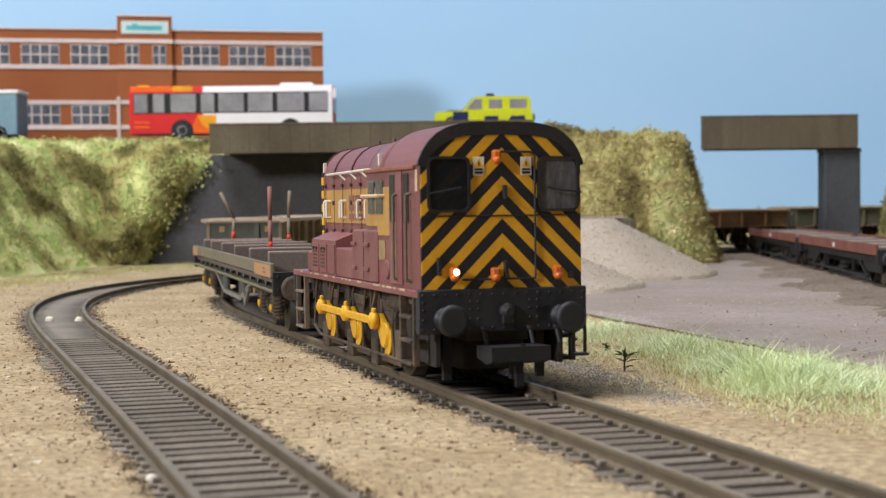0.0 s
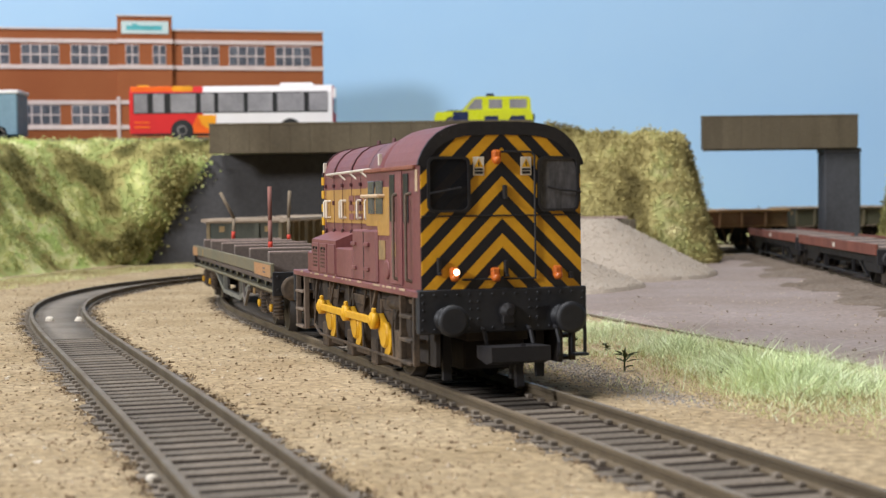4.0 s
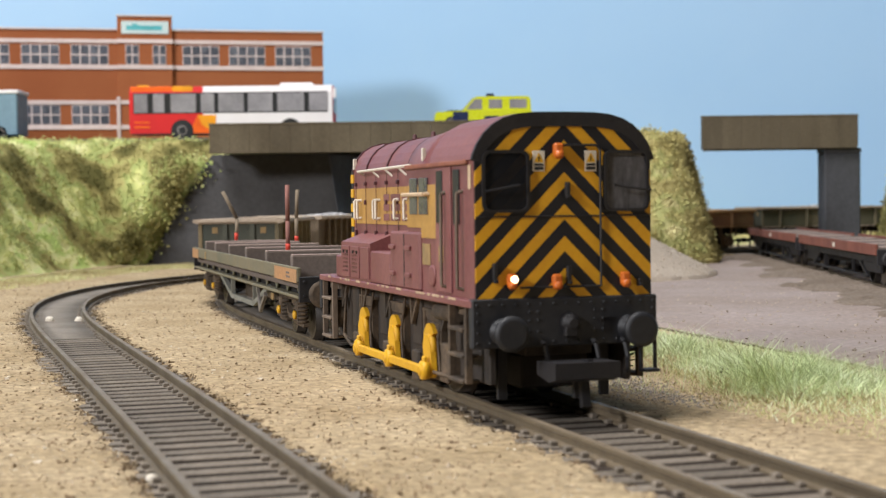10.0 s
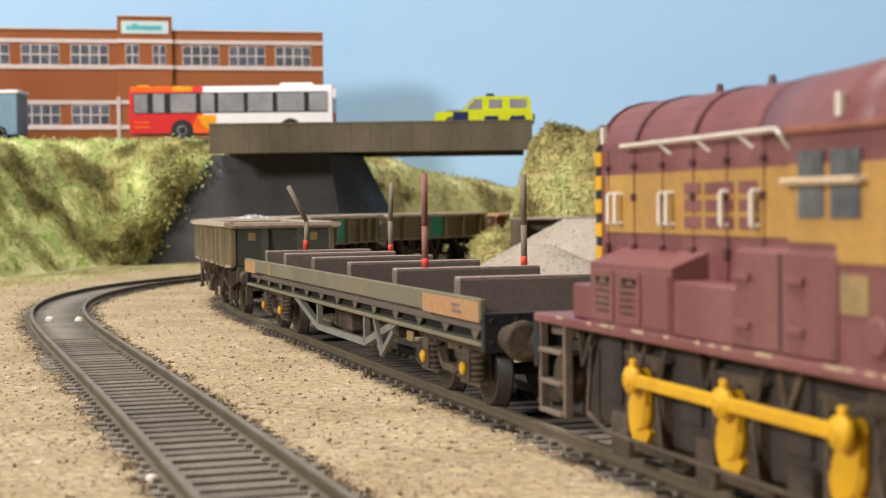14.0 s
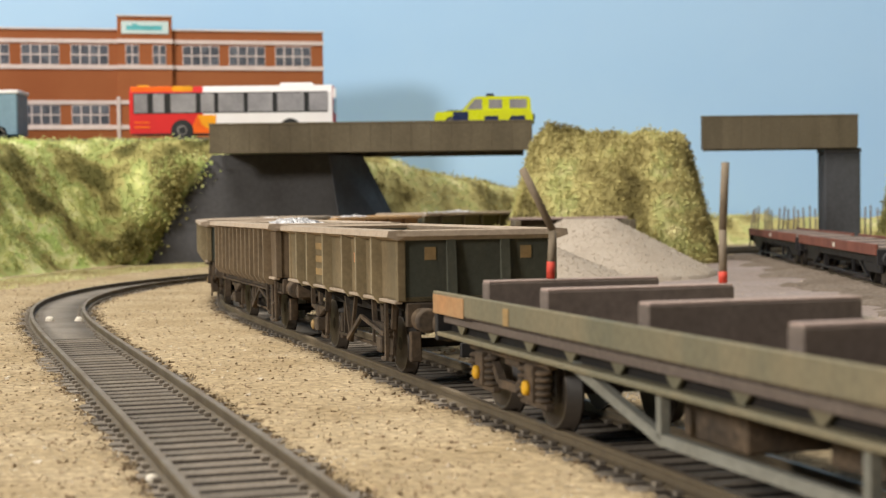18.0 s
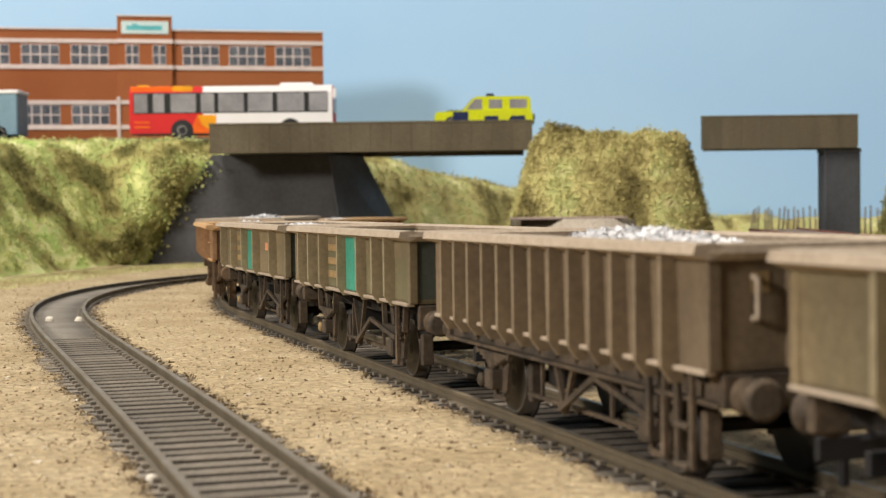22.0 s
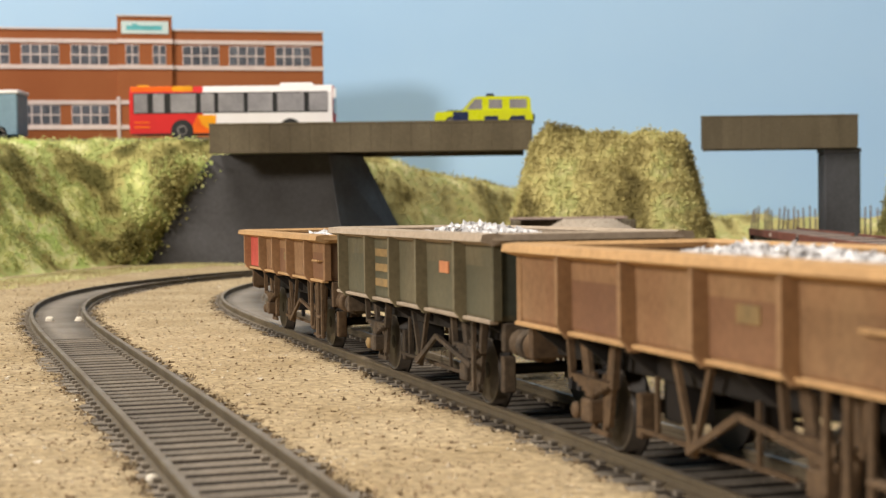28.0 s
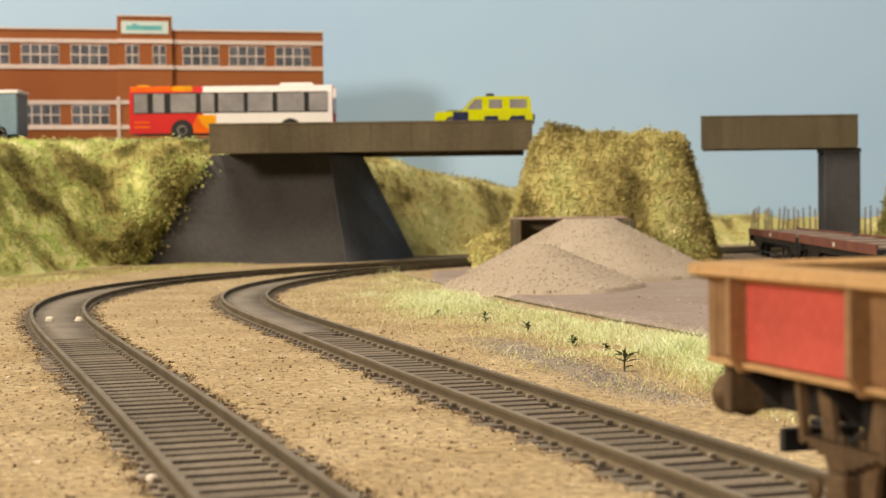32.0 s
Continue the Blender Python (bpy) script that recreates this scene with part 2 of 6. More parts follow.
def near(line, x, y):
    """Distance in mm from points to a line's centre."""
    p = line.p[::3]
    out = np.full(x.shape, 1e9)
    for i in range(0, len(p), 40):
        q = p[i:i + 40]
        d = np.hypot(x[..., None] - q[:, 0], y[..., None] - q[:, 1]).min(-1)
        out = np.minimum(out, d)
    return out


def smooth(e0, e1, v):
    t = np.clip((v - e0) / (e1 - e0), 0, 1)
    return t * t * (3 - 2 * t)


def wobble(x, y, scale, seed=0):
    """Cheap smooth noise from a few crossed sines."""
    r = np.random.RandomState(seed)
    out = np.zeros_like(x, dtype=float)
    for k in range(6):
        a, b, c = r.uniform(0.5, 1.6), r.uniform(0, 6.28), r.uniform(0, 6.28)
        out += np.sin((x * math.cos(b) + y * math.sin(b)) / scale * a * 2.2 + c)
    return out / 6


def ground_z(x, y):
    z = -2.05 + 0.3 * wobble(x, y, 14, 1) + 0.5 * wobble(x, y, 60, 2)
    for line, depth in ((MAIN, 1.7), (LOOP, 1.7), (SIDING, 1.2)):
        d = near(line, x, y)
        z = z - depth * (1 - smooth(10.0, 11.6, d - 1.2 - 2.4 * wobble(x, y, 7, 16)))
    return z


def sheet(name, xs, ys, zfun, material):
    gx, gy = np.meshgrid(xs, ys)
    z = zfun(gx, gy)
    n, m = len(xs), len(ys)
    verts = np.stack([gx, gy, z], -1).reshape(-1, 3) * MM
    i = (np.arange(m - 1)[:, None] * n + np.arange(n - 1)).ravel()
    faces = np.stack([i, i + 1, i + n + 1, i + n], 1)
    return raw(name, verts.tolist(), faces.tolist(), material, True)


def steps(*spans):
    out = []
    for a, b, d in spans:
        out += list(np.arange(a, b, d))
    return np.array(out + [spans[-1][1]])


def ground():
    xs = steps((-1300, -300, 25), (-300, 320, 3.2), (320, 1300, 25))
    ys = steps((-700, 100, 25), (100, 760, 3.2), (760, 1130, 6), (1130, 1400, 15))
    tagged(new("ground", sheet("ground", xs, ys, ground_z, M_GROUND)), "sandy textured ground of the model landscape", "ground", kind="structure")


ground()


def backdrop():
    """A painted sky board behind, curving forward at both ends."""
    pts = [(-1250, 700), (-1150, 1180), (-1050, 1300), (-900, 1358), (0, 1362), (900, 1358), (1050, 1300), (1150, 1180), (1250, 700)]
    bm = bmesh.new()
    for (x0, y0), (x1, y1) in zip(pts, pts[1:]):
        vs = [bm.verts.new((x * MM, y * MM, z * MM)) for x, y, z in ((x0, y0, -10), (x1, y1, -10), (x1, y1, 620), (x0, y0, 620), (x0, y0 + 6, -10), (x1, y1 + 6, -10), (x1, y1 + 6, 620), (x0, y0 + 6, 620))]
        for f in ((0, 1, 2, 3), (7, 6, 5, 4), (3, 2, 6, 7)):
            bm.faces.new([vs[i] for i in f])
    bmesh.ops.remove_doubles(bm, verts=bm.verts, dist=1e-6)
    tagged(new("backdrop", finish(bm, "backdrop", M_SKY)), "pale blue painted sky board behind the layout", "backdrop", kind="structure")


backdrop()


def room():
    for name, r in (("wall_north", (-2400, 2400, 2400, 2500, -900, 2300)), ("wall_south", (-2400, 2400, -2500, -2400, -900, 2300)),
                    ("wall_west", (-2500, -2400, -2400, 2400, -900, 2300)), ("wall_east", (2400, 2500, -2400, 2400, -900, 2300)),
                    ("floor", (-2500, 2500, -2500, 2500, -1000, -900)), ("ceiling", (-2500, 2500, -2500, 2500, 2300, 2400))):
        tagged(new(name, finish(boxes(r), name, M_WALL)), "plain grey room surface out of view, limiting bounced light", name.split("_")[0], kind="structure")


room()


# ---- tracks ----
def rail_mesh(name, line, side, s0, s1, step=8.0, z=0.0):
    """A rail with head, web and foot, swept along the line."""
    prof = [(-1.25, -2.4), (1.25, -2.4), (1.2, -2.05), (0.35, -1.75), (0.32, -0.85), (0.62, -0.65), (0.62, -0.12), (0.5, 0.0), (-0.5, 0.0), (-0.62, -0.12), (-0.62, -0.65), (-0.32, -0.85), (-0.35, -1.75), (-1.2, -2.05)]
    ss = np.arange(s0, s1 + 0.1, step)
    verts, faces, n = [], [], len(prof)
    for s in ss:
        p, h = line.at(s), line.heading(s)
        nx, ny = -math.sin(h), math.cos(h)
        for u, v in prof:
            w = side * 8.7 + u
            verts.append(((p[0] + nx * w) * MM, (p[1] + ny * w) * MM, (v + z) * MM))
    for i in range(len(ss) - 1):
        for j in range(n):
            a, b = i * n + j, i * n + (j + 1) % n
            faces.append((a, b, b + n, a + n))
    me = raw(name, verts, faces, M_RAIL)
    me.materials.append(M_RAILTOP)
    for k, poly in enumerate(me.polygons):
        if k % n in (7,):
            poly.material_index = 1
    return me


def bed_mesh(name, line, s0, s1, half=11.6, z=-2.42, material=None):
    ss = np.arange(s0, s1 + 0.1, 10)
    verts, faces = [], []
    for s in ss:
        p, h = line.at(s), line.heading(s)
        nx, ny = -math.sin(h), math.cos(h)
        for w, zz in ((-half - 3, -4.4), (-half, z), (0, z - 0.05), (half, z), (half + 3, -4.4)):
            verts.append(((p[0] + nx * w) * MM, (p[1] + ny * w) * MM, zz * MM))
    for i in range(len(ss) - 1):
        for j in range(4):
            faces.append((i * 5 + j, i * 5 + j + 1, i * 5 + j + 6, i * 5 + j + 5))
    return raw(name, verts, faces, material or M_BED, True)


def track(label, line, s0, s1, first, pieces, pitch=6.2, z=0.0):
    top = thing("railway_track", label, "track", kind="structure")
    top.location.z = z * MM
    for side in (-1, 1):
        ob = new("rail", rail_mesh("rail", line, side, s0, s1))
        ob.parent = top
        tagged(ob, label="brown painted rail with a worn head")
    bed = new("track_bed", bed_mesh("track_bed", line, s0, s1))
    bed.parent = top
    bm = bmesh.new()
    box(bm, -1.85, 1.85, -14.6, 14.6, -3.6, -2.3, 0.12)
    for y in (-8.7, 8.7):
        for w in (-1.75, 1.75):
            box(bm, -0.7, 0.7, y + w - 0.55, y + w + 0.55, -2.3, -1.55, 0.12)
    me = finish(bm, "sleeper", M_SLEEPER)
    count, rest, s = 0, [], s0 + 3
    while s < s1:
        p, h = line.at(s), line.heading(s)
        m = pose(p[0] * MM, p[1] * MM, random.uniform(-0.15, 0.05) * MM, 0, 0, math.degrees(h) + random.uniform(-1, 1))
        if s >= first and count < pieces:
            ob = new("sleeper", me)
            ob.parent = top
            ob.matrix_basis = m
            count += 1
        else:
            rest.append(m)
        s += pitch
    vs, fs = [], []
    co = [v.co.copy() for v in me.vertices]
    pl = [tuple(q.vertices) for q in me.polygons]
    for m in rest:
        b = len(vs)
        vs += [tuple(m @ c) for c in co]
        fs += [tuple(b + i for i in q) for q in pl]
    if vs:
        ob = new("far_sleepers", raw("far_sleepers", vs, fs, M_SLEEPER))
        ob.parent = top
        tagged(ob, kind="stuff")
    return top


track("curved model railway track with brown rails and weathered sleepers", MAIN, -200, 1600, 60, 150)
track("curved model railway track beside sandy ground, brown rails", LOOP, -260, 1500, -60, 150)
track("siding track under parked flat wagons", SIDING, 0, 735, 250, 60)


def infill(line, s0, s1, seed):
    """Smooth grey filling between the rails where the track has been set in plaster."""
    r = random.Random(seed)
    bm = bmesh.new()
    rows = []
    for k, v in enumerate(np.arange(s0, s1, 6.0)):
        p, h = line.at(v), line.heading(v)
        wid = 7.3 + r.uniform(-0.25, 0.1)
        low = -2.5 if k == 0 else -1.75 + r.uniform(-0.08, 0.08)
        rows.append([bm.verts.new(((p[0] - math.sin(h) * w) * MM, (p[1] + math.cos(h) * w) * MM, (low + z) * MM)) for w, z in ((-wid, -0.9), (-wid, 0), (0, 0.05), (wid, 0), (wid, -0.9))])
    for u, v in zip(rows, rows[1:]):
        for k in range(4):
            bm.faces.new((u[k], u[k + 1], v[k + 1], v[k])).smooth = True
    tagged(new("track_infill", finish(bm, "track_infill", M_INFILL)), "smooth grey filling between the rails", "track infill", kind="structure")


infill(MAIN, 392, 1500, 1)
infill(LOOP, 272, 1400, 2)


def old_track():
    top = thing("disused_rail", "rusty disused rail half buried in the yard edge", "rail", kind="structure")
    ob = new("rail", rail_mesh("rail", OLD, 0, 0, 640, z=-1.35))
    ob.parent = top
    ob2 = new("rail", rail_mesh("rail", OLD, 1.9, 330, 640, z=-1.7))
    ob2.parent = top


old_track()


# ---- the land: banks, yard, heap ----
def poly_dist(x, y, pts):
    """Signed distance to a polyline, positive on its left."""
    best, sign = np.full(x.shape, 1e9), np.ones(x.shape)
    for (ax, ay), (bx, by) in zip(pts, pts[1:]):
        dx, dy = bx - ax, by - ay
        t = np.clip(((x - ax) * dx + (y - ay) * dy) / (dx * dx + dy * dy), 0, 1)
        d = np.hypot(x - ax - t * dx, y - ay - t * dy)
        c = dx * (y - ay) - dy * (x - ax)
        m = d < best
        best, sign = np.where(m, d, best), np.where(m, np.sign(c), sign)
    return best * sign


BASE_WEST = [(-420, 500), (-310, 600), (-252, 720), (-226, 880), (-204, 985), (-165, 1006), (-60, 1012)]
BASE_NORTH = [(-70, 1040), (-30, 1085), (20, 1140), (80, 1205), (150, 1250), (230, 1292), (420, 1330), (900, 1330)]


def lumps(x, y, seed):
    """Rounded tufts, a centimetre or two across."""
    a = np.abs(wobble(x, y, 13, seed)) + 0.6 * np.abs(wobble(x, y, 6, seed + 1))
    return 8.5 * a + 4.5 * wobble(x, y, 30, seed + 2)


def west_z(x, y):
    d = poly_dist(x, y, BASE_WEST)
    run = np.interp(x, [-300, -225, -172], [78, 56, 16])
    u = smooth(0, 1, (d + 7 * wobble(x, y, 25, 3)) / run)
    return -6 + 84 * u + lumps(x, y, 40) * smooth(0.0, 0.25, u) * (1 - 0.6 * smooth(0.8, 1.0, u))


def north_z(x, y):
    d = poly_dist(x, y, BASE_NORTH)
    top = np.interp(x, [-60, 0, 50, 100, 160, 260, 420], [70, 56, 46, 38, 24, 20, 20])
    u = smooth(0, 32, d + 5 * wobble(x, y, 20, 5))
    return -6 + (top + 3) * u + 0.8 * lumps(x, y, 50) * u


def mound_z(x, y):
    u, v = (x - 100) / 64, (y - 914) / 44
    r = (np.abs(u) ** 3 + np.abs(v) ** 3) ** (1 / 3) + 0.06 * wobble(x, y, 18, 7)
    toe = np.exp(-((x - 34) / 26) ** 2 - ((y - 885) / 22) ** 2) * 26
    w = 1 - smooth(0.62, 1.08, r)
    return -6 + 75.5 * w + toe + lumps(x, y, 60) * smooth(0.05, 0.3, w)


def east_z(x, y):
    u = smooth(0, 24, x - 0.279 * y + 5 * wobble(x, y, 20, 9)) * smooth(930, 990, y) * (1 - smooth(1045, 1070, y))
    return -6 + 78 * u + lumps(x, y, 70) * u


def foliage(name, label, zfun, xr, yr, count, material, size, seed, grown=10.0, parent=None):
    """Crumbs of foam foliage over a bank, as loose irregular pieces."""
    r = np.random.RandomState(seed)
    x, y = r.uniform(*xr, count * 3), r.uniform(*yr, count * 3)
    e = 1.5
    z = zfun(x, y)
    slope = np.hypot((zfun(x + e, y) - z) / e, (zfun(x, y + e) - z) / e)
    keep = (z > 0) & (r.uniform(0, 1, len(x)) < np.clip(0.2 + 0.35 * slope, 0, 1))
    x, y, z = x[keep][:count], y[keep][:count], z[keep][:count]
    n = len(x)
    tuft = 0.5 + 0.5 * wobble(x, y + z, 9, seed + 20)
    c = np.stack([x, y, z], 1) + r.normal(0, 1, (n, 3)) * (0.7 + 0.9 * tuft[:, None])
    c[:, 2] += r.uniform(0, 1, n) * 1.2 * tuft
    rad = r.uniform(0.45, 1.0, n)[:, None, None] * size * (0.6 + 0.7 * r.uniform(0, 1, (n, 4, 1)))
    base = np.array([(1, 0, -0.5), (-0.5, 0.87, -0.5), (-0.5, -0.87, -0.5), (0, 0, 1)], float)
    q = r.normal(size=(n, 3, 3))
    q = np.linalg.qr(q)[0]
    v = c[:, None] + np.einsum("kj,nij->nki", base, q) * rad
    fc = np.array([(0, 2, 1), (0, 1, 3), (1, 2, 3), (2, 0, 3)])
    f = (np.arange(n)[:, None, None] * 4 + fc).reshape(-1, 3)
    ob = new(name, raw(name, (v.reshape(-1, 3) * MM).tolist(), f.tolist(), material))
    tagged(ob, label, "foliage", kind="stuff")
    return ob


def bank(name, zfun, xr, yr, d, label, material):
    xs, ys = np.arange(xr[0], xr[1] + 1, d), np.arange(yr[0], yr[1] + 1, d)
    tagged(new(name, sheet(name, xs, ys, zfun, material)), label, "embankment", kind="structure")


bank("embankment_west", west_z, (-480, -88), (560, 1356), 4, "scenic embankment carrying the road and factory", M_LEAF)
bank("embankment_north", north_z, (-100, 500), (1030, 1358), 5, "low scenic bank behind the running lines", M_LEAF2)
bank("embankment_middle", mound_z, (16, 176), (856, 968), 2.2, "scenic mound between the two bridges", M_LEAF2)
bank("embankment_east", east_z, (250, 560), (920, 1356), 5, "scenic embankment beside the concrete pier", M_LEAF)
foliage("hedge_foliage", "yellow-green and olive foam foliage on the embankment", west_z, (-480, -125), (640, 1085), 70000, M_LEAF, 0.95, 1)
foliage("hedge_foliage", "straw and olive foam foliage behind the bridge", north_z, (-70, 420), (1040, 1350), 34000, M_LEAF2, 1.1, 2)
foliage("hedge_foliage", "straw-coloured foam foliage covering the mound", mound_z, (16, 176), (857, 966), 50000, M_LEAF2, 0.95, 3)
foliage("hedge_foliage", "green foam foliage beside the pier", east_z, (264, 460), (925, 1200), 18000, M_LEAF, 1.1, 4)


def scatter(name, label, material, x, y, z, size, seed, category):
    r = np.random.RandomState(seed)
    n = len(x)
    base = np.array([(1, 0, -0.6), (-0.5, 0.87, -0.6), (-0.5, -0.87, -0.6), (0.2, 0.1, 0.9), (-0.3, 0.3, 0.5)], float)
    q = np.linalg.qr(r.normal(size=(n, 3, 3)))[0]
    k = (size * r.uniform(0.4, 1.0, n) ** 2)[:, None, None] * (0.7 + 0.6 * r.uniform(0, 1, (n, 5, 1)))
    v = np.stack([x, y, z], 1)[:, None] + np.einsum("kj,nij->nki", base, q) * k
    fc = np.array([(0, 2, 1), (0, 1, 3), (1, 2, 4), (1, 4, 3), (2, 0, 3), (2, 3, 4)])
    f = (np.arange(n)[:, None, None] * 5 + fc).reshape(-1, 3)
    return tagged(new(name, raw(name, (v.reshape(-1, 3) * MM).tolist(), f.tolist(), material)), label, category, kind="stuff")


def heap_z(x, y):
    u = np.hypot(x - 74, (y - 775) / np.where(y < 775, 1.55, 1.0))
    z = 26.3 - 0.53 * np.maximum(u - 13, 0)
    z2 = 16.8 - 0.42 * np.maximum(np.hypot(x - 43, (y - 660) / 1.5) - 3, 0)
    z = np.maximum(z, z2)
    return np.maximum(z, -1.2) + 0.4 * wobble(x, y, 9, 11) + 0.5 * wobble(x, y, 22, 12)


def yard():
    def zf(x, y):
        edge = poly_dist(x, y, [(118, 246), (38, 540), (-8, 735), (-6, 830), (70, 915), (330, 1030)])
        return -4.5 + 3.4 * smooth(-3, 3, -edge + 2.0 * wobble(x, y, 16, 13)) + 0.35 * wobble(x, y, 12, 14) + 1.0 * wobble(x * 0.45, y * 1.5, 6, 17) * smooth(-0.1, 0.5, wobble(x, y, 22, 18)) + 0.3 * wobble(x, y, 40, 15)
    r = np.random.RandomState(77)
    y = 270 + 420 * r.uniform(0, 1, 1100) ** 1.3
    x = r.uniform(0.09, 0.30, len(y)) * y + 12
    keep = (poly_dist(x, y, [(118, 246), (38, 540), (-12, 735)]) < -3) & (heap_z(x, y) < 0)
    scatter("yard_grit", "pale chips and bits lying on the yard", M_HEAP, x[keep], y[keep], zf(x[keep], y[keep]) + 0.05, 0.62, 78, "grit")
    x, y = r.uniform(-10, 145, 16000), r.uniform(575, 800, 16000)
    keep = heap_z(x, y) > 0.3
    scatter("heap_grains", "loose tan grains on the gravel heap", M_GRAIN, x[keep], y[keep], heap_z(x[keep], y[keep]) - 0.05, 0.75, 79, "grains")
    tagged(new("yard_surface", sheet("yard_surface", np.arange(-20, 330, 2.6), np.arange(250, 1000, 2.6), zf, M_YARD)), "dusty grey-mauve yard surface beside the track", "yard", kind="structure")
    tagged(new("gravel_cone", sheet("gravel_cone", np.arange(-16, 150, 2.2), np.arange(560, 852, 3.0), lambda x, y: np.where(heap_z(x, y) < -0.2, -6, heap_z(x, y)), M_HEAP)), "conical heap of grey-tan gravel in front of a concrete bin", "gravel heap")


yard()


def siding_earth():
    """Brown earth banked along the siding, ragged at its edge."""
    h = SIDING.heading(10)
    def zf(x, y):
        d = (x - 162) * math.sin(h) - (y - 280) * math.cos(h)
        w = smooth(-66, -26, d + 16 * wobble(x, y, 26, 81) + 4 * wobble(x, y, 9, 82)) * smooth(330, 420, y + 30 * wobble(x, y, 30, 83))
        rough = 0.9 * wobble(x, y, 6, 84) + 0.6 * wobble(x, y, 3, 85)
        return -6 + (5.9 + rough) * w - 1.4 * w * (1 - smooth(10, 12, np.abs(d)))
    tagged(new("siding_earth", sheet("siding_earth", np.arange(110, 330, 1.7), np.arange(300, 1010, 2.0), zf, M_EARTH)), "dark brown rough earth along the siding", "earth", kind="structure")


siding_earth()


def gravel():
    r = np.random.RandomState(5)
    y = 130 + 720 * r.uniform(0, 1, 62000) ** 1.4
    x = r.uniform(-0.30, 0.26, len(y)) * y - 5
    d = np.minimum(near(MAIN, x, y), near(LOOP, x, y))
    keep = ~((d < 8.0) & (r.uniform(0, 1, len(x)) < 0.93)) & ~((d >= 8) & (d < 12)) & (poly_dist(x, y, BASE_WEST) < 0) & (x < 60)
    x, y = x[keep], y[keep]
    scatter("loose_gravel", "tan and brown grit scattered over the ground", M_GRAVEL, x, y, ground_z(x, y) - 0.1, 0.5, 6, "gravel")
    # brown chips, few but larger
    y = 150 + 620 * r.uniform(0, 1, 2600) ** 1.2
    x = r.uniform(-0.30, 0.03, len(y)) * y - 2
    keep = (np.minimum(near(MAIN, x, y), near(LOOP, x, y)) > 12) & (poly_dist(x, y, BASE_WEST) < 0)
    x, y = x[keep], y[keep]
    scatter("brown_chips", "brown chips lying on the sandy ground", M_CHIP, x, y, ground_z(x, y), 0.7, 17, "chips")
    # cinders beside the running line
    y = r.uniform(262, 430, 16000)
    x = np.interp(y, [262, 300, 330, 380, 430], [50, 38, 31, 19, 8]) + r.normal(0, 4.2, len(y))
    keep = (near(MAIN, x, y) > 11) & (r.uniform(0, 1, len(x)) < smooth(262, 310, y) * (1 - smooth(380, 430, y)))
    x, y = x[keep], y[keep]
    scatter("cinders", "dark grey cinders spilt beside the rail", M_CINDER, x, y, ground_z(x, y) - 0.02, 0.4, 16, "cinders")
    # dirt along the sleeper ends
    ss = r.uniform(0, 620, 9000)
    for line, name in ((LOOP, 21), (MAIN, 22)):
        p = np.array([line.at(v) for v in ss])
        hd = np.array([line.heading(v) for v in ss])
        side = np.where(r.uniform(0, 1, len(ss)) < 0.5, -1, 1) * (10.2 + np.abs(r.normal(0, 2.6, len(ss))) + 1.5 * wobble(p[:, 0], p[:, 1], 9, name))
        x, y = p[:, 0] - np.sin(hd) * side, p[:, 1] + np.cos(hd) * side
        scatter("track_dirt", "dark brown dirt along the sleeper ends", M_DIRT, x, y, ground_z(x, y) - 0.1, 0.48, name, "dirt")


gravel()


def fibres(name, label, x, y, h, lean, w, seed, material=None):
    r = np.random.RandomState(seed)
    n = len(x)
    a = r.uniform(0, 6.28, n)
    tip = r.normal(0, 1, (n, 2)) * (lean * h)[:, None]
    z = ground_z(x, y)
    c, q = np.cos(a) * w, np.sin(a) * w
    v = np.stack([np.stack([x + c, y + q, z], 1), np.stack([x - c, y - q, z], 1),
                  np.stack([x + tip[:, 0] * 0.4 - c * 0.7, y + tip[:, 1] * 0.4 - q * 0.7, z + h * 0.6], 1),
                  np.stack([x + tip[:, 0] * 0.4 + c * 0.7, y + tip[:, 1] * 0.4 + q * 0.7, z + h * 0.6], 1),
                  np.stack([x + tip[:, 0], y + tip[:, 1], z + h], 1)], 1)
    b = np.arange(n)[:, None] * 5
    f = (b + np.array([0, 1, 2, 3])).tolist() + (b + np.array([3, 2, 4])).tolist()
    tagged(new(name, raw(name, (v.reshape(-1, 3) * MM).tolist(), f, material or M_GRASS)), label, "grass", kind="stuff")


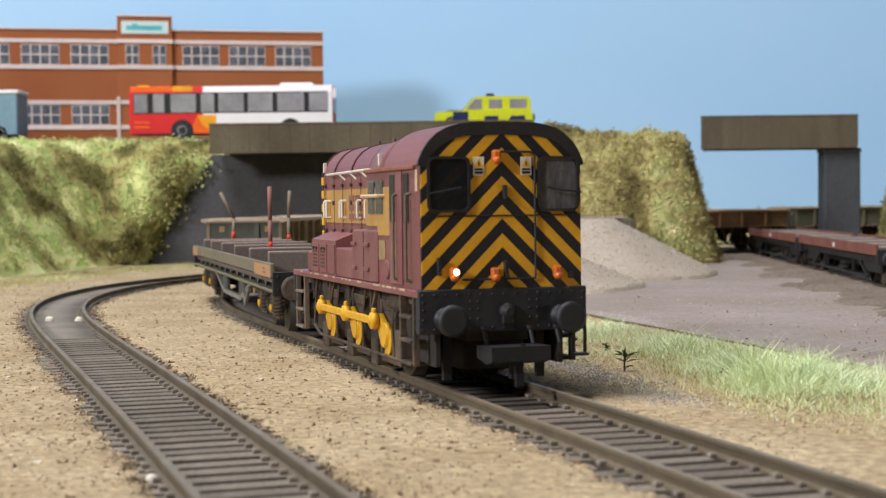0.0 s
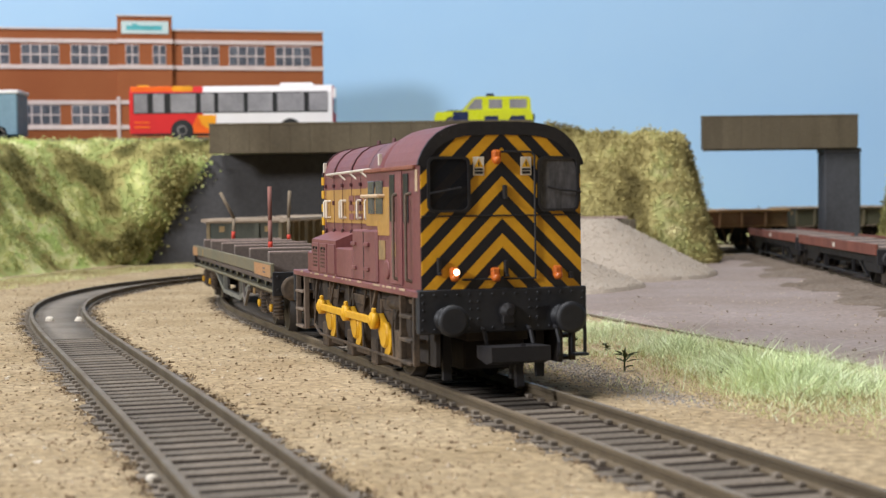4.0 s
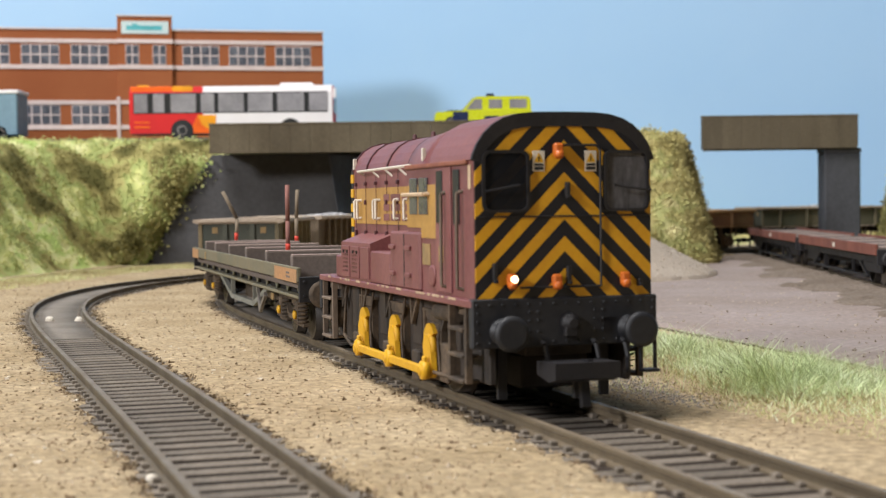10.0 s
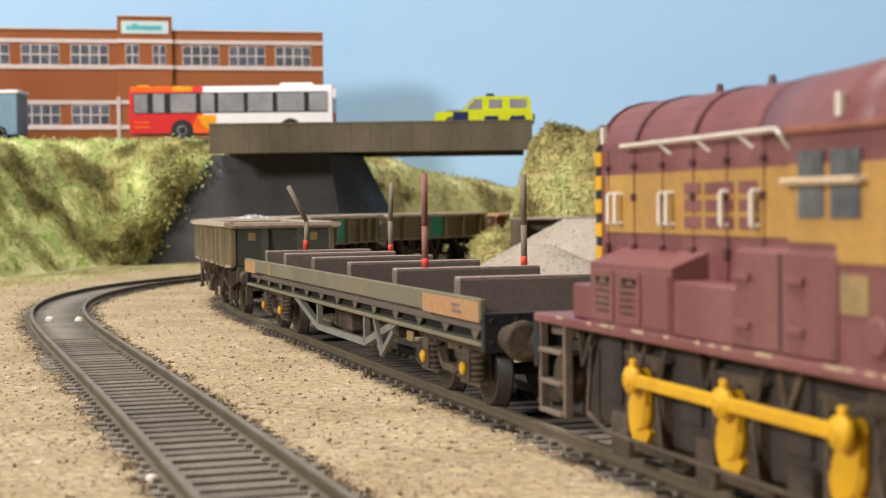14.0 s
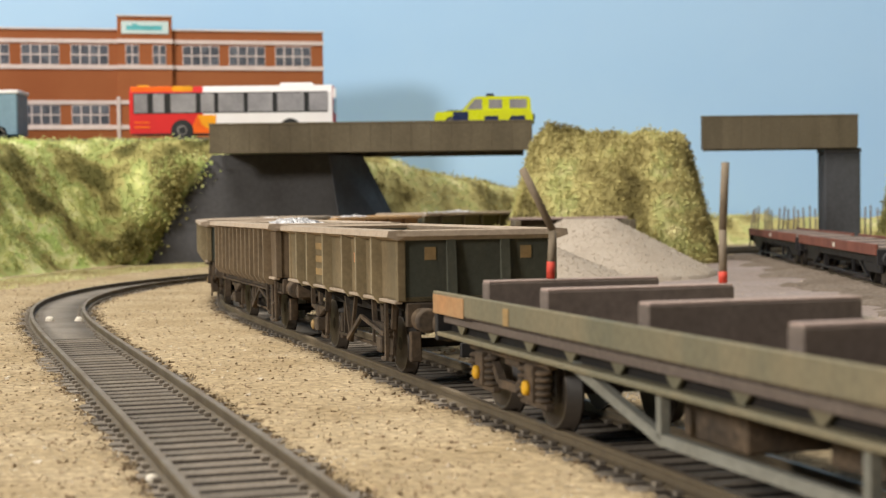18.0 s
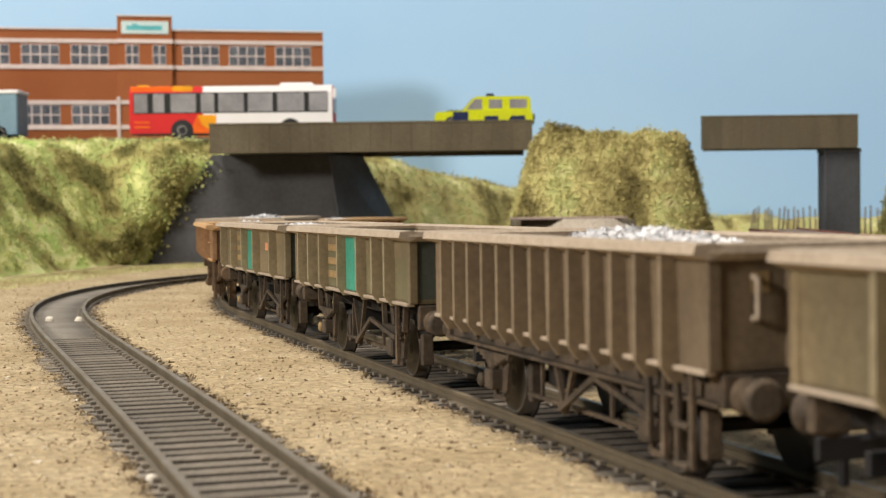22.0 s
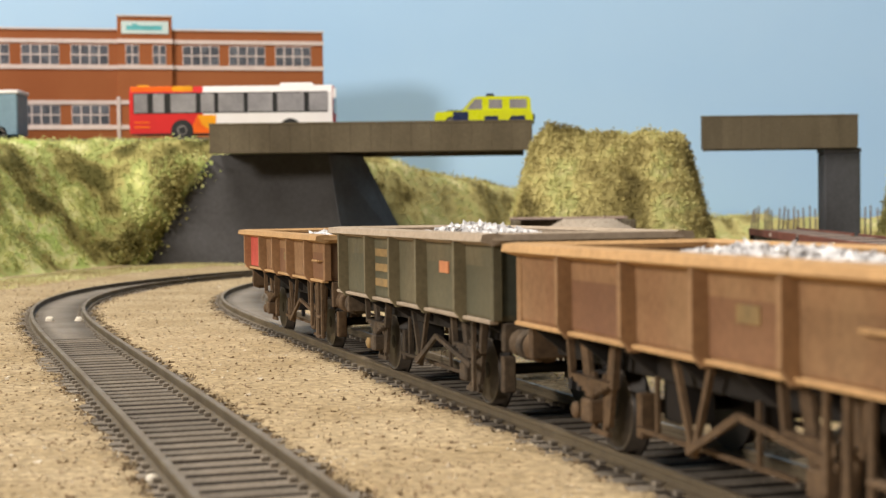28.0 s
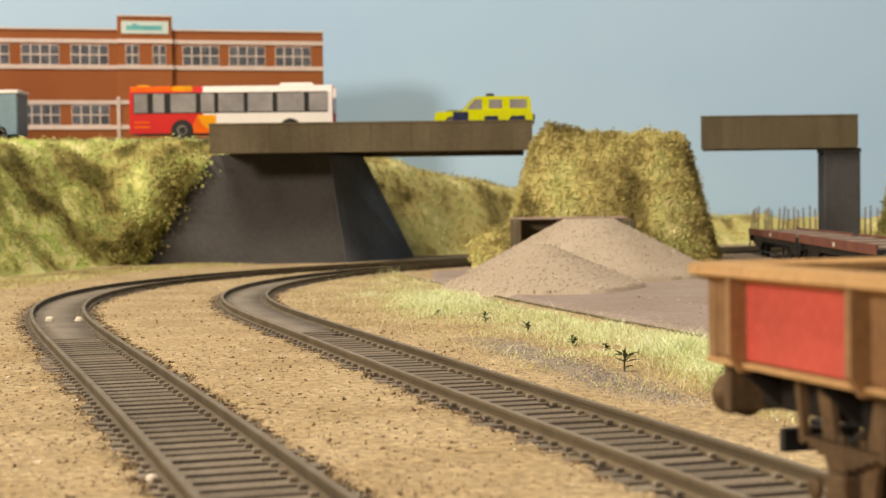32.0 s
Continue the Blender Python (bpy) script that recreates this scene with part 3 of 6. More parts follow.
def grass():
    """Fibres of static grass between the running line and the disused rail at the yard's edge."""
    r = np.random.RandomState(8)
    y = 225 + 590 * r.uniform(0, 1, 150000) ** 1.5
    p = np.array([MAIN.at(s) for s in np.arange(0, 900, 5)])
    px = np.interp(y, p[:170, 1], p[:170, 0])
    q = np.array([OLD.at(s) for s in np.arange(0, 640, 5)])
    qx = np.interp(y, q[:, 1], q[:, 0])
    inner = px + np.interp(y, [250, 300, 340, 450, 600, 720, 815], [36, 26, 20, 17, 17, 18, 20])
    off = r.uniform(0.0, 1.0, len(y))
    x = inner + off * np.maximum(qx - 1.0 - inner, 4)
    keep = x < inner + 75
    x, y, off = x[keep], y[keep], off[keep]
    tuft = 1.3 * np.exp(-((x - 66) / 13) ** 2 - ((y - 304) / 28) ** 2) + 0.6 * np.exp(-((x - 56) / 9) ** 2 - ((y - 365) / 30) ** 2) + 0.5 * np.exp(-((x + 8) / 16) ** 2 - ((y - 560) / 60) ** 2)
    lush = smooth(0.25, 0.75, off + 0.35 * wobble(x, y, 14, 30)) * (1 - 0.75 * smooth(600, 700, y))
    dens = 0.10 + 0.75 * lush + 0.4 * wobble(x, y, 9, 33) * (0.3 + lush) + tuft
    keep = r.uniform(0, 1, len(x)) < np.clip(dens, 0.03, 1)
    x, y, lush, tuft = x[keep], y[keep], lush[keep], np.clip(tuft[keep], 0, 1)
    lime = r.uniform(0, 1, len(x)) < np.clip(lush * 0.85 + tuft - 0.08, 0.03, 0.97)
    h = r.uniform(0.4, 2.1, len(x)) * (0.75 + 0.7 * np.clip(wobble(x, y, 4.5, 34) + 0.3, -0.3, 1)) * (0.6 + 0.6 * lush + 2.7 * tuft ** 1.5)
    fibres("static_grass", "pale lime static grass tufts along the yard edge", x[lime], y[lime], h[lime], np.full(lime.sum(), 0.85), 0.075, 9)
    dry = ~lime
    fibres("straw_grass", "sparse straw-coloured grass fibres beside the track", x[dry], y[dry], h[dry] * 0.8, np.full(dry.sum(), 1.1), 0.08, 13, M_STRAW)
    m = r.uniform(0, 1, len(x)) < 0.03
    fibres("long_grass", "long straw-coloured grass fibres standing over the turf", x[m], y[m], r.uniform(2.5, 6.5, m.sum()), np.full(m.sum(), 0.75), 0.05, 10, M_GRASS)
    # sparse fibres at the foot of the western bank
    y = r.uniform(700, 1000, 26000)
    x = np.interp(y, [720, 900, 1000], [-236, -203, -150]) + 42 * r.uniform(0, 1, len(y)) ** 1.6 - 6
    keep = (near(LOOP, x, y) > 17) & (r.uniform(0, 1, len(x)) < np.clip(0.5 + 0.8 * wobble(x, y, 16, 31), 0.05, 1))
    x, y = x[keep], y[keep]
    fibres("straw_grass", "pale straw static grass at the foot of the bank", x, y, r.uniform(0.6, 2.2, len(x)), np.full(len(x), 0.8), 0.14, 12, M_STRAW)


grass()


# ---- paints ----
M_BLACK = surface("weathered_black", (0.014, 0.0135, 0.016), (0.032, 0.026, 0.021), 0.6, amount=0.5, bump=0.1)
M_GRIME = surface("brown_underframe_grime", (0.038, 0.029, 0.022), (0.15, 0.104, 0.066), 0.85, blot=170, amount=0.85, bump=0.3, vary=0.25)
# Near-black: the shade beneath the bodies is put into this grime colour.
M_VOID = surface("frame_grime_and_shade", (0.010, 0.008, 0.007), (0.028, 0.02, 0.015), 0.85, blot=120, bump=0.2)
M_FRAME = surface("dusty_frame_paint", (0.024, 0.020, 0.018), (0.07, 0.052, 0.039), 0.8, blot=110, amount=0.85, bump=0.2, streak=True)
M_GEAR = surface("rusty_running_gear", (0.135, 0.083, 0.045), (0.055, 0.036, 0.023), 0.85, blot=150, amount=0.75, bump=0.3, vary=0.25)
M_CREAM = surface("weathered_cream", (0.50, 0.37, 0.24), (0.34, 0.24, 0.15), 0.7, bump=0.05)
M_WHEEL = surface("dark_wheel", (0.016, 0.013, 0.011), (0.05, 0.034, 0.022), 0.6, bump=0.1)
M_TYRE = surface("wheel_rim_metal", (0.12, 0.10, 0.085), (0.05, 0.04, 0.03), 0.4, 0.6, bump=0.05)
M_MAROON = surface("maroon_paint", (0.152, 0.045, 0.049), (0.26, 0.12, 0.103), 0.48, blot=75, amount=0.75, bump=0.08, vary=0.1, streak=True)
M_GOLD = surface("gold_band_paint", (0.42, 0.235, 0.06), (0.27, 0.14, 0.05), 0.5, blot=80, amount=0.6, bump=0.08, vary=0.08)
M_YELLOW = surface("yellow_rod_paint", (0.66, 0.36, 0.012), (0.42, 0.2, 0.02), 0.5, blot=150, amount=0.5, bump=0.05, vary=0.06)
M_CHEV = chevrons("warning_chevrons", 5.25 * 1.014, 2.72 * 1.014)
M_ORANGE = surface("orange_lamp_lens", (0.58, 0.14, 0.02), (0.36, 0.08, 0.012), 0.3, bump=0, vary=0.05)
M_WHITE = surface("off_white_paint", (0.68, 0.62, 0.52), (0.45, 0.38, 0.3), 0.6, bump=0.05)
M_LIT = glow("lit_headlamp", (1.0, 0.70, 0.40), 7.0)
M_PANE = glass("dark_cab_pane", (0.012, 0.012, 0.014), 0.12, 0.9)
# Pale streaks paint a reflection into the pane's own colour.
M_PANE2 = surface("pane_with_painted_reflection", (0.13, 0.125, 0.13), (0.03, 0.03, 0.033), 0.2, blot=700, amount=1.0, bump=0, streak=True)
# Near-black plates paint the darkness inside openings onto closed surfaces.
M_SLOT = surface("painted_dark_opening", (0.012, 0.011, 0.012), None, 0.4, bump=0)
M_GUTTER = surface("rusty_maroon_gutter", (0.26, 0.10, 0.055), (0.17, 0.055, 0.05), 0.7, blot=120, amount=0.8, bump=0.1)
M_GEAR2 = surface("dusty_brown_step_paint", (0.16, 0.12, 0.09), (0.08, 0.058, 0.042), 0.8, blot=120, bump=0.1)
M_SEAM = surface("dark_maroon_seam", (0.07, 0.022, 0.025), (0.12, 0.05, 0.045), 0.6, bump=0.05)
M_STEEL = surface("dull_grey_metal", (0.20, 0.18, 0.165), (0.10, 0.085, 0.07), 0.5, 0.3, bump=0.05)
M_TRUSS = surface("pale_grey_truss_paint", (0.20, 0.20, 0.175), (0.12, 0.11, 0.085), 0.7, blot=120, bump=0.1)
M_BEAM = surface("slate_black_beam_paint", (0.017, 0.018, 0.022), (0.034, 0.031, 0.03), 0.55, blot=140, amount=0.5, bump=0.1)
M_BOLSTER = surface("grey_green_wagon_paint", (0.125, 0.118, 0.078), (0.22, 0.175, 0.105), 0.75, blot=90, amount=0.8, bump=0.15, streak=True)
M_RUSTPATCH = surface("faded_orange_patch", (0.40, 0.20, 0.085), (0.30, 0.22, 0.12), 0.8, blot=90, amount=0.8)
M_TIMBER = surface("grey_brown_timber", (0.135, 0.106, 0.09), (0.19, 0.155, 0.132), 0.85, blot=90, bump=0.2)
M_PINK = surface("dusty_timber_top", (0.36, 0.27, 0.235), (0.22, 0.17, 0.14), 0.9, bump=0.1)
M_POST = surface("post_wood", (0.25, 0.105, 0.085), (0.15, 0.085, 0.065), 0.7, bump=0.1)
M_POSTG = surface("grey_post", (0.20, 0.155, 0.105), (0.14, 0.105, 0.075), 0.7, bump=0.1)
M_RED = surface("red_paint", (0.62, 0.06, 0.035), (0.4, 0.05, 0.03), 0.6, bump=0.05)
M_OLIVE = surface("dusty_olive_wagon_paint", (0.122, 0.098, 0.055), (0.225, 0.162, 0.088), 0.8, blot=75, amount=0.95, bump=0.2, streak=True)
M_DARKG = surface("dark_green_wagon_paint", (0.046, 0.054, 0.043), (0.10, 0.082, 0.05), 0.75, blot=70, amount=0.7, bump=0.2, streak=True)
M_DULLG = surface("dull_olive_green_wagon_paint", (0.088, 0.084, 0.052), (0.165, 0.13, 0.075), 0.8, blot=60, amount=0.85, bump=0.2, streak=True)
# Rib paints lighter than the sides: light on rib edges put into colour.
M_RIBO = surface("lit_dusty_olive_rib", (0.25, 0.20, 0.12), (0.14, 0.11, 0.066), 0.85, blot=140, bump=0.1)
M_RIBG = surface("dull_green_rib", (0.155, 0.13, 0.078), (0.10, 0.085, 0.052), 0.85, blot=140, bump=0.1)
M_RIBR = surface("lit_dusty_rust_rib", (0.29, 0.165, 0.082), (0.19, 0.105, 0.055), 0.85, blot=140, bump=0.1)
M_BROWN = surface("dusty_brown_wagon_paint", (0.125, 0.09, 0.057), (0.21, 0.148, 0.09), 0.85, blot=80, amount=0.9, bump=0.2, streak=True)
M_RIBB = surface("lit_dusty_brown_rib", (0.20, 0.147, 0.092), (0.11, 0.08, 0.05), 0.85, blot=140, bump=0.1)
M_RUST = surface("rust_brown_wagon_paint", (0.215, 0.105, 0.050), (0.30, 0.185, 0.095), 0.85, blot=75, amount=0.9, bump=0.2, streak=True)
M_RUSTEND = surface("dark_rusty_wagon_end", (0.115, 0.062, 0.034), (0.19, 0.11, 0.06), 0.85, blot=70, amount=0.7, bump=0.2, streak=True)
M_RIM = surface("dusty_wagon_rim", (0.36, 0.285, 0.215), (0.23, 0.175, 0.125), 0.85, blot=80, bump=0.15)
M_RIMR = surface("dusty_orange_wagon_rim", (0.45, 0.27, 0.125), (0.28, 0.165, 0.08), 0.85, blot=80, bump=0.15)
M_TEAL = surface("bright_green_repair_panel", (0.035, 0.27, 0.19), (0.09, 0.17, 0.11), 0.7, blot=90, amount=0.5, bump=0.1)
M_LABEL = surface("orange_label", (0.66, 0.26, 0.12), (0.46, 0.2, 0.1), 0.7, bump=0)
M_OCHRE = surface("faded_ochre_lettering", (0.33, 0.205, 0.08), (0.19, 0.145, 0.08), 0.8, blot=260, amount=0.9)
M_REDPANEL = surface("red_wagon_panel", (0.62, 0.095, 0.075), (0.42, 0.09, 0.06), 0.7, blot=80, amount=0.6, bump=0.08)


M_OLIVE2 = surface("brown_olive_wagon_paint", (0.15, 0.105, 0.055), (0.25, 0.17, 0.085), 0.8, blot=70, amount=0.9, bump=0.15, streak=True, vary=0.08)
M_OLIVE3 = surface("green_olive_wagon_paint", (0.105, 0.098, 0.052), (0.185, 0.15, 0.08), 0.8, blot=60, amount=0.9, bump=0.15, streak=True, vary=0.08)
M_RUST2 = surface("dark_rust_wagon_paint", (0.175, 0.082, 0.045), (0.255, 0.135, 0.07), 0.85, blot=65, amount=0.9, bump=0.15, streak=True, vary=0.08)
M_DULLG2 = surface("grey_green_side_paint", (0.078, 0.080, 0.052), (0.14, 0.118, 0.07), 0.8, blot=55, amount=0.9, bump=0.15, streak=True, vary=0.08)
PANELS = {M_OLIVE: (M_OLIVE, M_OLIVE3, M_OLIVE2, M_OLIVE3, M_OLIVE), M_RUST: (M_RUST, M_RUST2), M_DULLG: (M_DULLG, M_DULLG2, M_DULLG2)}


# ---- running gear ----
def wheelset(parent, x, r, n=20):
    """An axle with two spoked-looking disc wheels; turns about its own axle."""
    bm = bmesh.new()
    cyl(bm, (0, -9, 0), (0, 9, 0), 1.0, 8)
    for s in (-1, 1):
        lathe(bm, (0, s * 7.3, 0), (0, s, 0), [(0, r + 0.75), (0.45, r + 0.7), (0.5, r + 0.05), (2.3, r - 0.1), (2.32, r - 0.7), (1.9, r - 0.9), (1.7, r * 0.5), (2.2, r * 0.35), (2.4, r * 0.2)], n)
    ob = part("wheelset", bm, M_WHEEL, parent, "dark wheels on an axle")
    ob.location = (x * MM, 0, r * MM)
    bm = bmesh.new()
    for s in (-1, 1):
        lathe(bm, (0, s * 9.66, 0), (0, s, 0), [(0, r - 0.15), (0.03, r - 0.15), (0.03, r - 0.65), (0, r - 0.65)], n)
    part("tyre", bm, M_TYRE, ob)
    bm = bmesh.new()
    for s in (-1, 1):
        for k in range(6):
            a = k * math.pi / 3
            box(bm, -0.3, 0.3, s * 8.9, s * 9.25, r * 0.28, r * 0.8)
            for v in bm.verts[-8:]:
                v.co = Matrix.Rotation(a, 3, "Y") @ v.co
    part("spokes", bm, M_GRIME, ob)
    return ob


def buffers(parent, x, sgn, z, y=11.3, r=3.0, material=None, long=5.5):
    for s in (-1, 1):
        bm = bmesh.new()
        lathe(bm, (x, s * y, z), (sgn, 0, 0), [(-0.3, 2.2), (0.4, 2.2), (0.5, 1.5), (long - 1.6, 1.35), (long - 1.5, 0.95), (long - 0.9, 0.95), (long - 0.8, r), (long - 0.3, r), (long, r * 0.75)], 18)
        part("buffer", bm, material or M_GRIME, parent, "round buffer")


def coupling(parent, x, sgn, z=7.0, material=None):
    bm = bmesh.new()
    box(bm, *sorted((x - sgn * 3, x + sgn * 5)), -1.4, 1.4, z - 0.6, z + 0.6, 0.1)
    box(bm, *sorted((x + sgn * 4.5, x + sgn * 5.6)), -5.0, 5.0, z - 1.3, z + 1.4, 0.15)
    box(bm, *sorted((x + sgn * 1.0, x + sgn * 2.0)), 0.2, 1.2, z - 5, z, 0.1)
    bar(bm, (x + sgn * 2, 0.7, z + 0.6), (x + sgn * 7.5, 0.7, z + 1.6), 0.9, 0.8)
    part("coupling", bm, material or M_BLACK, parent, "black tension hook coupling")


# ---- the shunting locomotive ----
def arc_pts(half, z0, rise, n=14, p=4.2):
    out = []
    for i in range(n + 1):
        y = -half * math.cos(math.pi * i / n)
        out.append((y, z0 + rise * (1 - (abs(y) / half) ** p) ** 0.75 if abs(y) < half else z0))
    return out


def rounded(y0, y1, z0, z1, r, n=4):
    pts = []
    for cy, cz, a0 in ((y1 - r, z1 - r, 0), (y0 + r, z1 - r, 90), (y0 + r, z0 + r, 180), (y1 - r, z0 + r, 270)):
        for i in range(n + 1):
            a = radians(a0 + 90 * i / n)
            pts.append((cy + r * math.cos(a), cz + r * math.sin(a)))
    return pts


def locomotive():
    top = thing("shunting_locomotive", "maroon diesel shunting locomotive with gold band and black-yellow chevron cab end", "locomotive")
    # frames, footplate, beams
    bm = boxes((-48, 53, -12.6, -11.4, 4.5, 17), (-48, 53, 11.4, 12.6, 4.5, 17), (-46, 52, -6, 6, 9, 17), bev=0.2)
    for x in (-31, -9, 14.5, 37):
        box(bm, x - 2.6, x + 2.6, -13.2, -12.4, 8, 16.8, 0.2)
        box(bm, x - 2.6, x + 2.6, 12.4, 13.2, 8, 16.8, 0.2)
    # added dark block that stops lit track showing between the wheels
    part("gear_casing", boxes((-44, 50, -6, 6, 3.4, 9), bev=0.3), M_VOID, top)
    part("main_frames", bm, M_FRAME, top, "dark grimy outside frames")
    for x in (-20, 3, 26):
        bm = bmesh.new()
        box(bm, x - 4.2, x + 4.2, -13.6, -12.5, 4.2, 13.2, 0.3)
        for k in (-1, 1):
            box(bm, x + k * 4.8 - 0.5, x + k * 4.8 + 0.5, -14, -12.5, 3.6, 15, 0.15)
        box(bm, x - 7, x + 7, -13.4, -12.6, 2.6, 3.8, 0.2)
        part("axle_guard", bm, M_GRIME, top)
        bm = bmesh.new()
        for k in range(4):
            box(bm, x - 3.6 - k * 0.9, x + 3.6 + k * 0.9, -13.7, -12.6, 13.3 + k * 0.5, 13.82 + k * 0.5)
        part("leaf_spring", bm, M_GRIME, top)
    bm = boxes((-51, 55.2, -16.5, 16.5, 17.4, 18.7), bev=0.2)
    part("footplate", bm, M_MAROON, top, "maroon running plate with chipped edge")
    chips = random.Random(4)
    for s in (-1, 1):
        bm = bmesh.new()
        for k in range(16):
            x = chips.uniform(-49, 52)
            box(bm, x, x + chips.uniform(0.8, 4.5), *sorted((s * 16.44, s * 16.56)), 18.35, 18.74)
        part("worn_edge", bm, M_CREAM, top, "pale chipped paint on the running plate edge")
        for x in (-41, -24, -6, 12, 30):
            bm = bmesh.new()
            bar(bm, (x, s * 13.4, 16.9), (x + 2.2, s * 13.9, 12.0), 0.7, 0.8)
            bar(bm, (x + 4.4, s * 13.4, 16.9), (x + 2.2, s * 13.9, 12.0), 0.7, 0.8)
            part("spring_hanger", bm, M_GRIME, top)
    bm = boxes((53.6, 55.4, -16.4, 16.4, 10.8, 18.9), bev=0.25)
    for y in np.linspace(-15.6, 15.6, 15):
        for z in (11.7, 17.9):
            lathe(bm, (55.4, y, z), (1, 0, 0), [(0, 0.26), (0.15, 0.22), (0.22, 0.1)], 6)
    for y in (-6.5, -5, 5, 6.5, -15.5, 15.5):
        for z in (13.4, 15.2, 16.6):
            lathe(bm, (55.4, y, z), (1, 0, 0), [(0, 0.26), (0.15, 0.22), (0.22, 0.1)], 6)
    part("front_buffer_beam", bm, M_BEAM, top, "black riveted buffer beam")
    part("rear_buffer_beam", boxes((-51.6, -50, -16.4, 16.4, 10.8, 18.5), bev=0.25), M_BLACK, top)
    buffers(top, 55.4, 1, 13.5, r=2.95, material=M_BEAM, long=5.2)
    buffers(top, -51.6, -1, 13.5, r=3.25, material=M_BLACK, long=6.2)
    coupling(top, 56, 1, 7.4)
    bm = bmesh.new()
    prism(bm, [(56.2, 8.6), (64.2, 8.9), (64.2, 6.3), (61.4, 5.6), (56.2, 6.4)], "y", -5.6, 5.6)
    prism(bm, [(60.4, 5.8), (61.8, 5.8), (62.4, 1.6), (61.2, 1.2)], "y", -0.2, 1.2)
    part("coupling_bar", bm, M_BLACK, top, "broad black tension lock coupling with a drop pin")
    for y in (-4.4, 4.6, 9.8):
        bm = bmesh.new()
        tube(bm, [(55.6, y, 11.6), (56.8, y, 11.2), (57.4, y + 0.3, 8.8), (56.9, y + 0.5, 6.2)], 0.42)
        part("brake_hose", bm, M_BLACK, top)
    coupling(top, -52, -1, 7.4)
    bm = bmesh.new()
    lathe(bm, (55.4, 0.6, 14.6), (1, 0, 0), [(0, 1.7), (0.8, 1.6), (1.0, 1.0), (1.8, 0.8)], 10)
    box(bm, 55.4, 56.6, -0.6, 1.6, 12.4, 14, 0.15)
    part("draw_hook", bm, M_BLACK, top)
    part("hook_slot", boxes((55.4, 55.5, 6.6, 8.2, 12.8, 15.2), (55.4, 55.5, 6.0, 8.8, 14.6, 15.4)), M_SLOT, top, "flat black patch drawn as a slot in the buffer beam")
    bm = bmesh.new()
    for y in (-9.2, 9.2):
        box(bm, 49, 49.8, y - 0.9, y + 0.9, 1.6, 11, 0.15)
    part("guard_iron", bm, M_BLACK, top)
    # steps at the cab corners
    for s in (-1, 1):
        for x0, x1 in ((42, 50.5), (-50, -41)):
            bm = bmesh.new()
            paint = M_GEAR2 if x0 < 0 else M_GRIME
            box(bm, x0 - 0.45, x1 + 0.45, s * 14.0 - 0.2, s * 14.0 + 0.2, 15.6, 17.6, 0.1)
            st = part("cab_step", bm, paint, top, "ladder step under the footplate")
            for x in (x0, x1):
                part("step_rail", boxes((x - 0.45, x + 0.45, s * 15.4 - 0.6, s * 15.4 + 0.6, 4.6, 17.5), bev=0.1), paint, st)
            for z in (4.6, 8.8, 13.2):
                part("step_tread", boxes((x0 + 0.47, x1 - 0.47, s * 14.8 - 1.6, s * 14.8 + 1.5, z, z + 0.6), bev=0.1), paint, st)
    bm = bmesh.new()
    box(bm, 54.6, 57.0, 13.4, 16.2, 6.0, 6.5, 0.1)
    for y in (13.6, 16.2):
        box(bm, 54.6, 55.2, y - 0.25, y + 0.25, 6.0, 11, 0.05)
    part("front_step", bm, M_BLACK, top)
    # cab
    bm = bmesh.new()
    half, z0 = 15.6, 41.8
    sill = [(-half, 18.7), (-half, z0)] + arc_pts(half, z0, 7.2)[1:-1] + [(half, z0), (half, 18.7)]
    prism(bm, sill, "x", 33, 54.6)
    box(bm, 17.4, 33, -half, half, 18.7, 41.5)
    part("cab", bm, M_MAROON, top)
    for s in (-1, 1):
        part("gutter", boxes((17.2, 52, *sorted((s * 15.6, s * 16.2)), 40.9, 41.7), bev=0.15), M_GUTTER, top, "rusty rain gutter over the cab side")
    bm = bmesh.new()
    prism(bm, [(y * 0.995, z) for y, z in sill], "x", 54.62, 55.0)
    part("cab_end", bm, M_CHEV, top, "cab end painted with black and yellow chevrons")
    bm = bmesh.new()
    rim = arc_pts(16.1, 41.6, 7.8, 18)
    inner = arc_pts(15.5, 41.4, 7.0, 18)
    band = arc_pts(14.5, 41.0, 6.0, 18)
    prism(bm, rim + inner[::-1], "x", 32.6, 54.4)
    part("cab_roof", bm, M_MAROON, top, "curved maroon cab roof")
    bm = bmesh.new()
    cuts = [(5.4, arc_pts(11.85, 41.9, 6.35, 18, 3.8)), (15, arc_pts(13.2, 41.7, 6.75, 18, 3.9)), (24, arc_pts(15.0, 41.5, 7.2, 18, 4.1)), (32.7, arc_pts(16.1, 41.5, 7.75, 18, 4.2))]
    rows = [[bm.verts.new((x * MM, y * MM, z * MM)) for y, z in ring] for x, ring in cuts]
    for u, v in zip(rows, rows[1:]):
        for k in range(len(u) - 1):
            bm.faces.new((u[k], v[k], v[k + 1], u[k + 1])).smooth = True
    for row in (rows[0][::-1], rows[-1]):
        bm.faces.new(row)
    part("forward_roof", bm, M_MAROON, top, "roof widening from hood to cab")
    bm = bmesh.new()
    prism(bm, rim + band[::-1], "x", 54.4, 55.25)
    for y, z in arc_pts(15.3, 41.6, 6.9, 22)[1:-1]:
        lathe(bm, (55.2, y, z), (1, 0, 0), [(0, 0.2), (0.12, 0.16)], 6)
    part("roof_end_rib", bm, M_BLACK, top, "black riveted roof edge")
    bm = boxes((54.9, 55.25, -15.5, 15.5, 32.1, 32.35), bev=0.05)
    part("end_ledge", bm, M_BLACK, top)
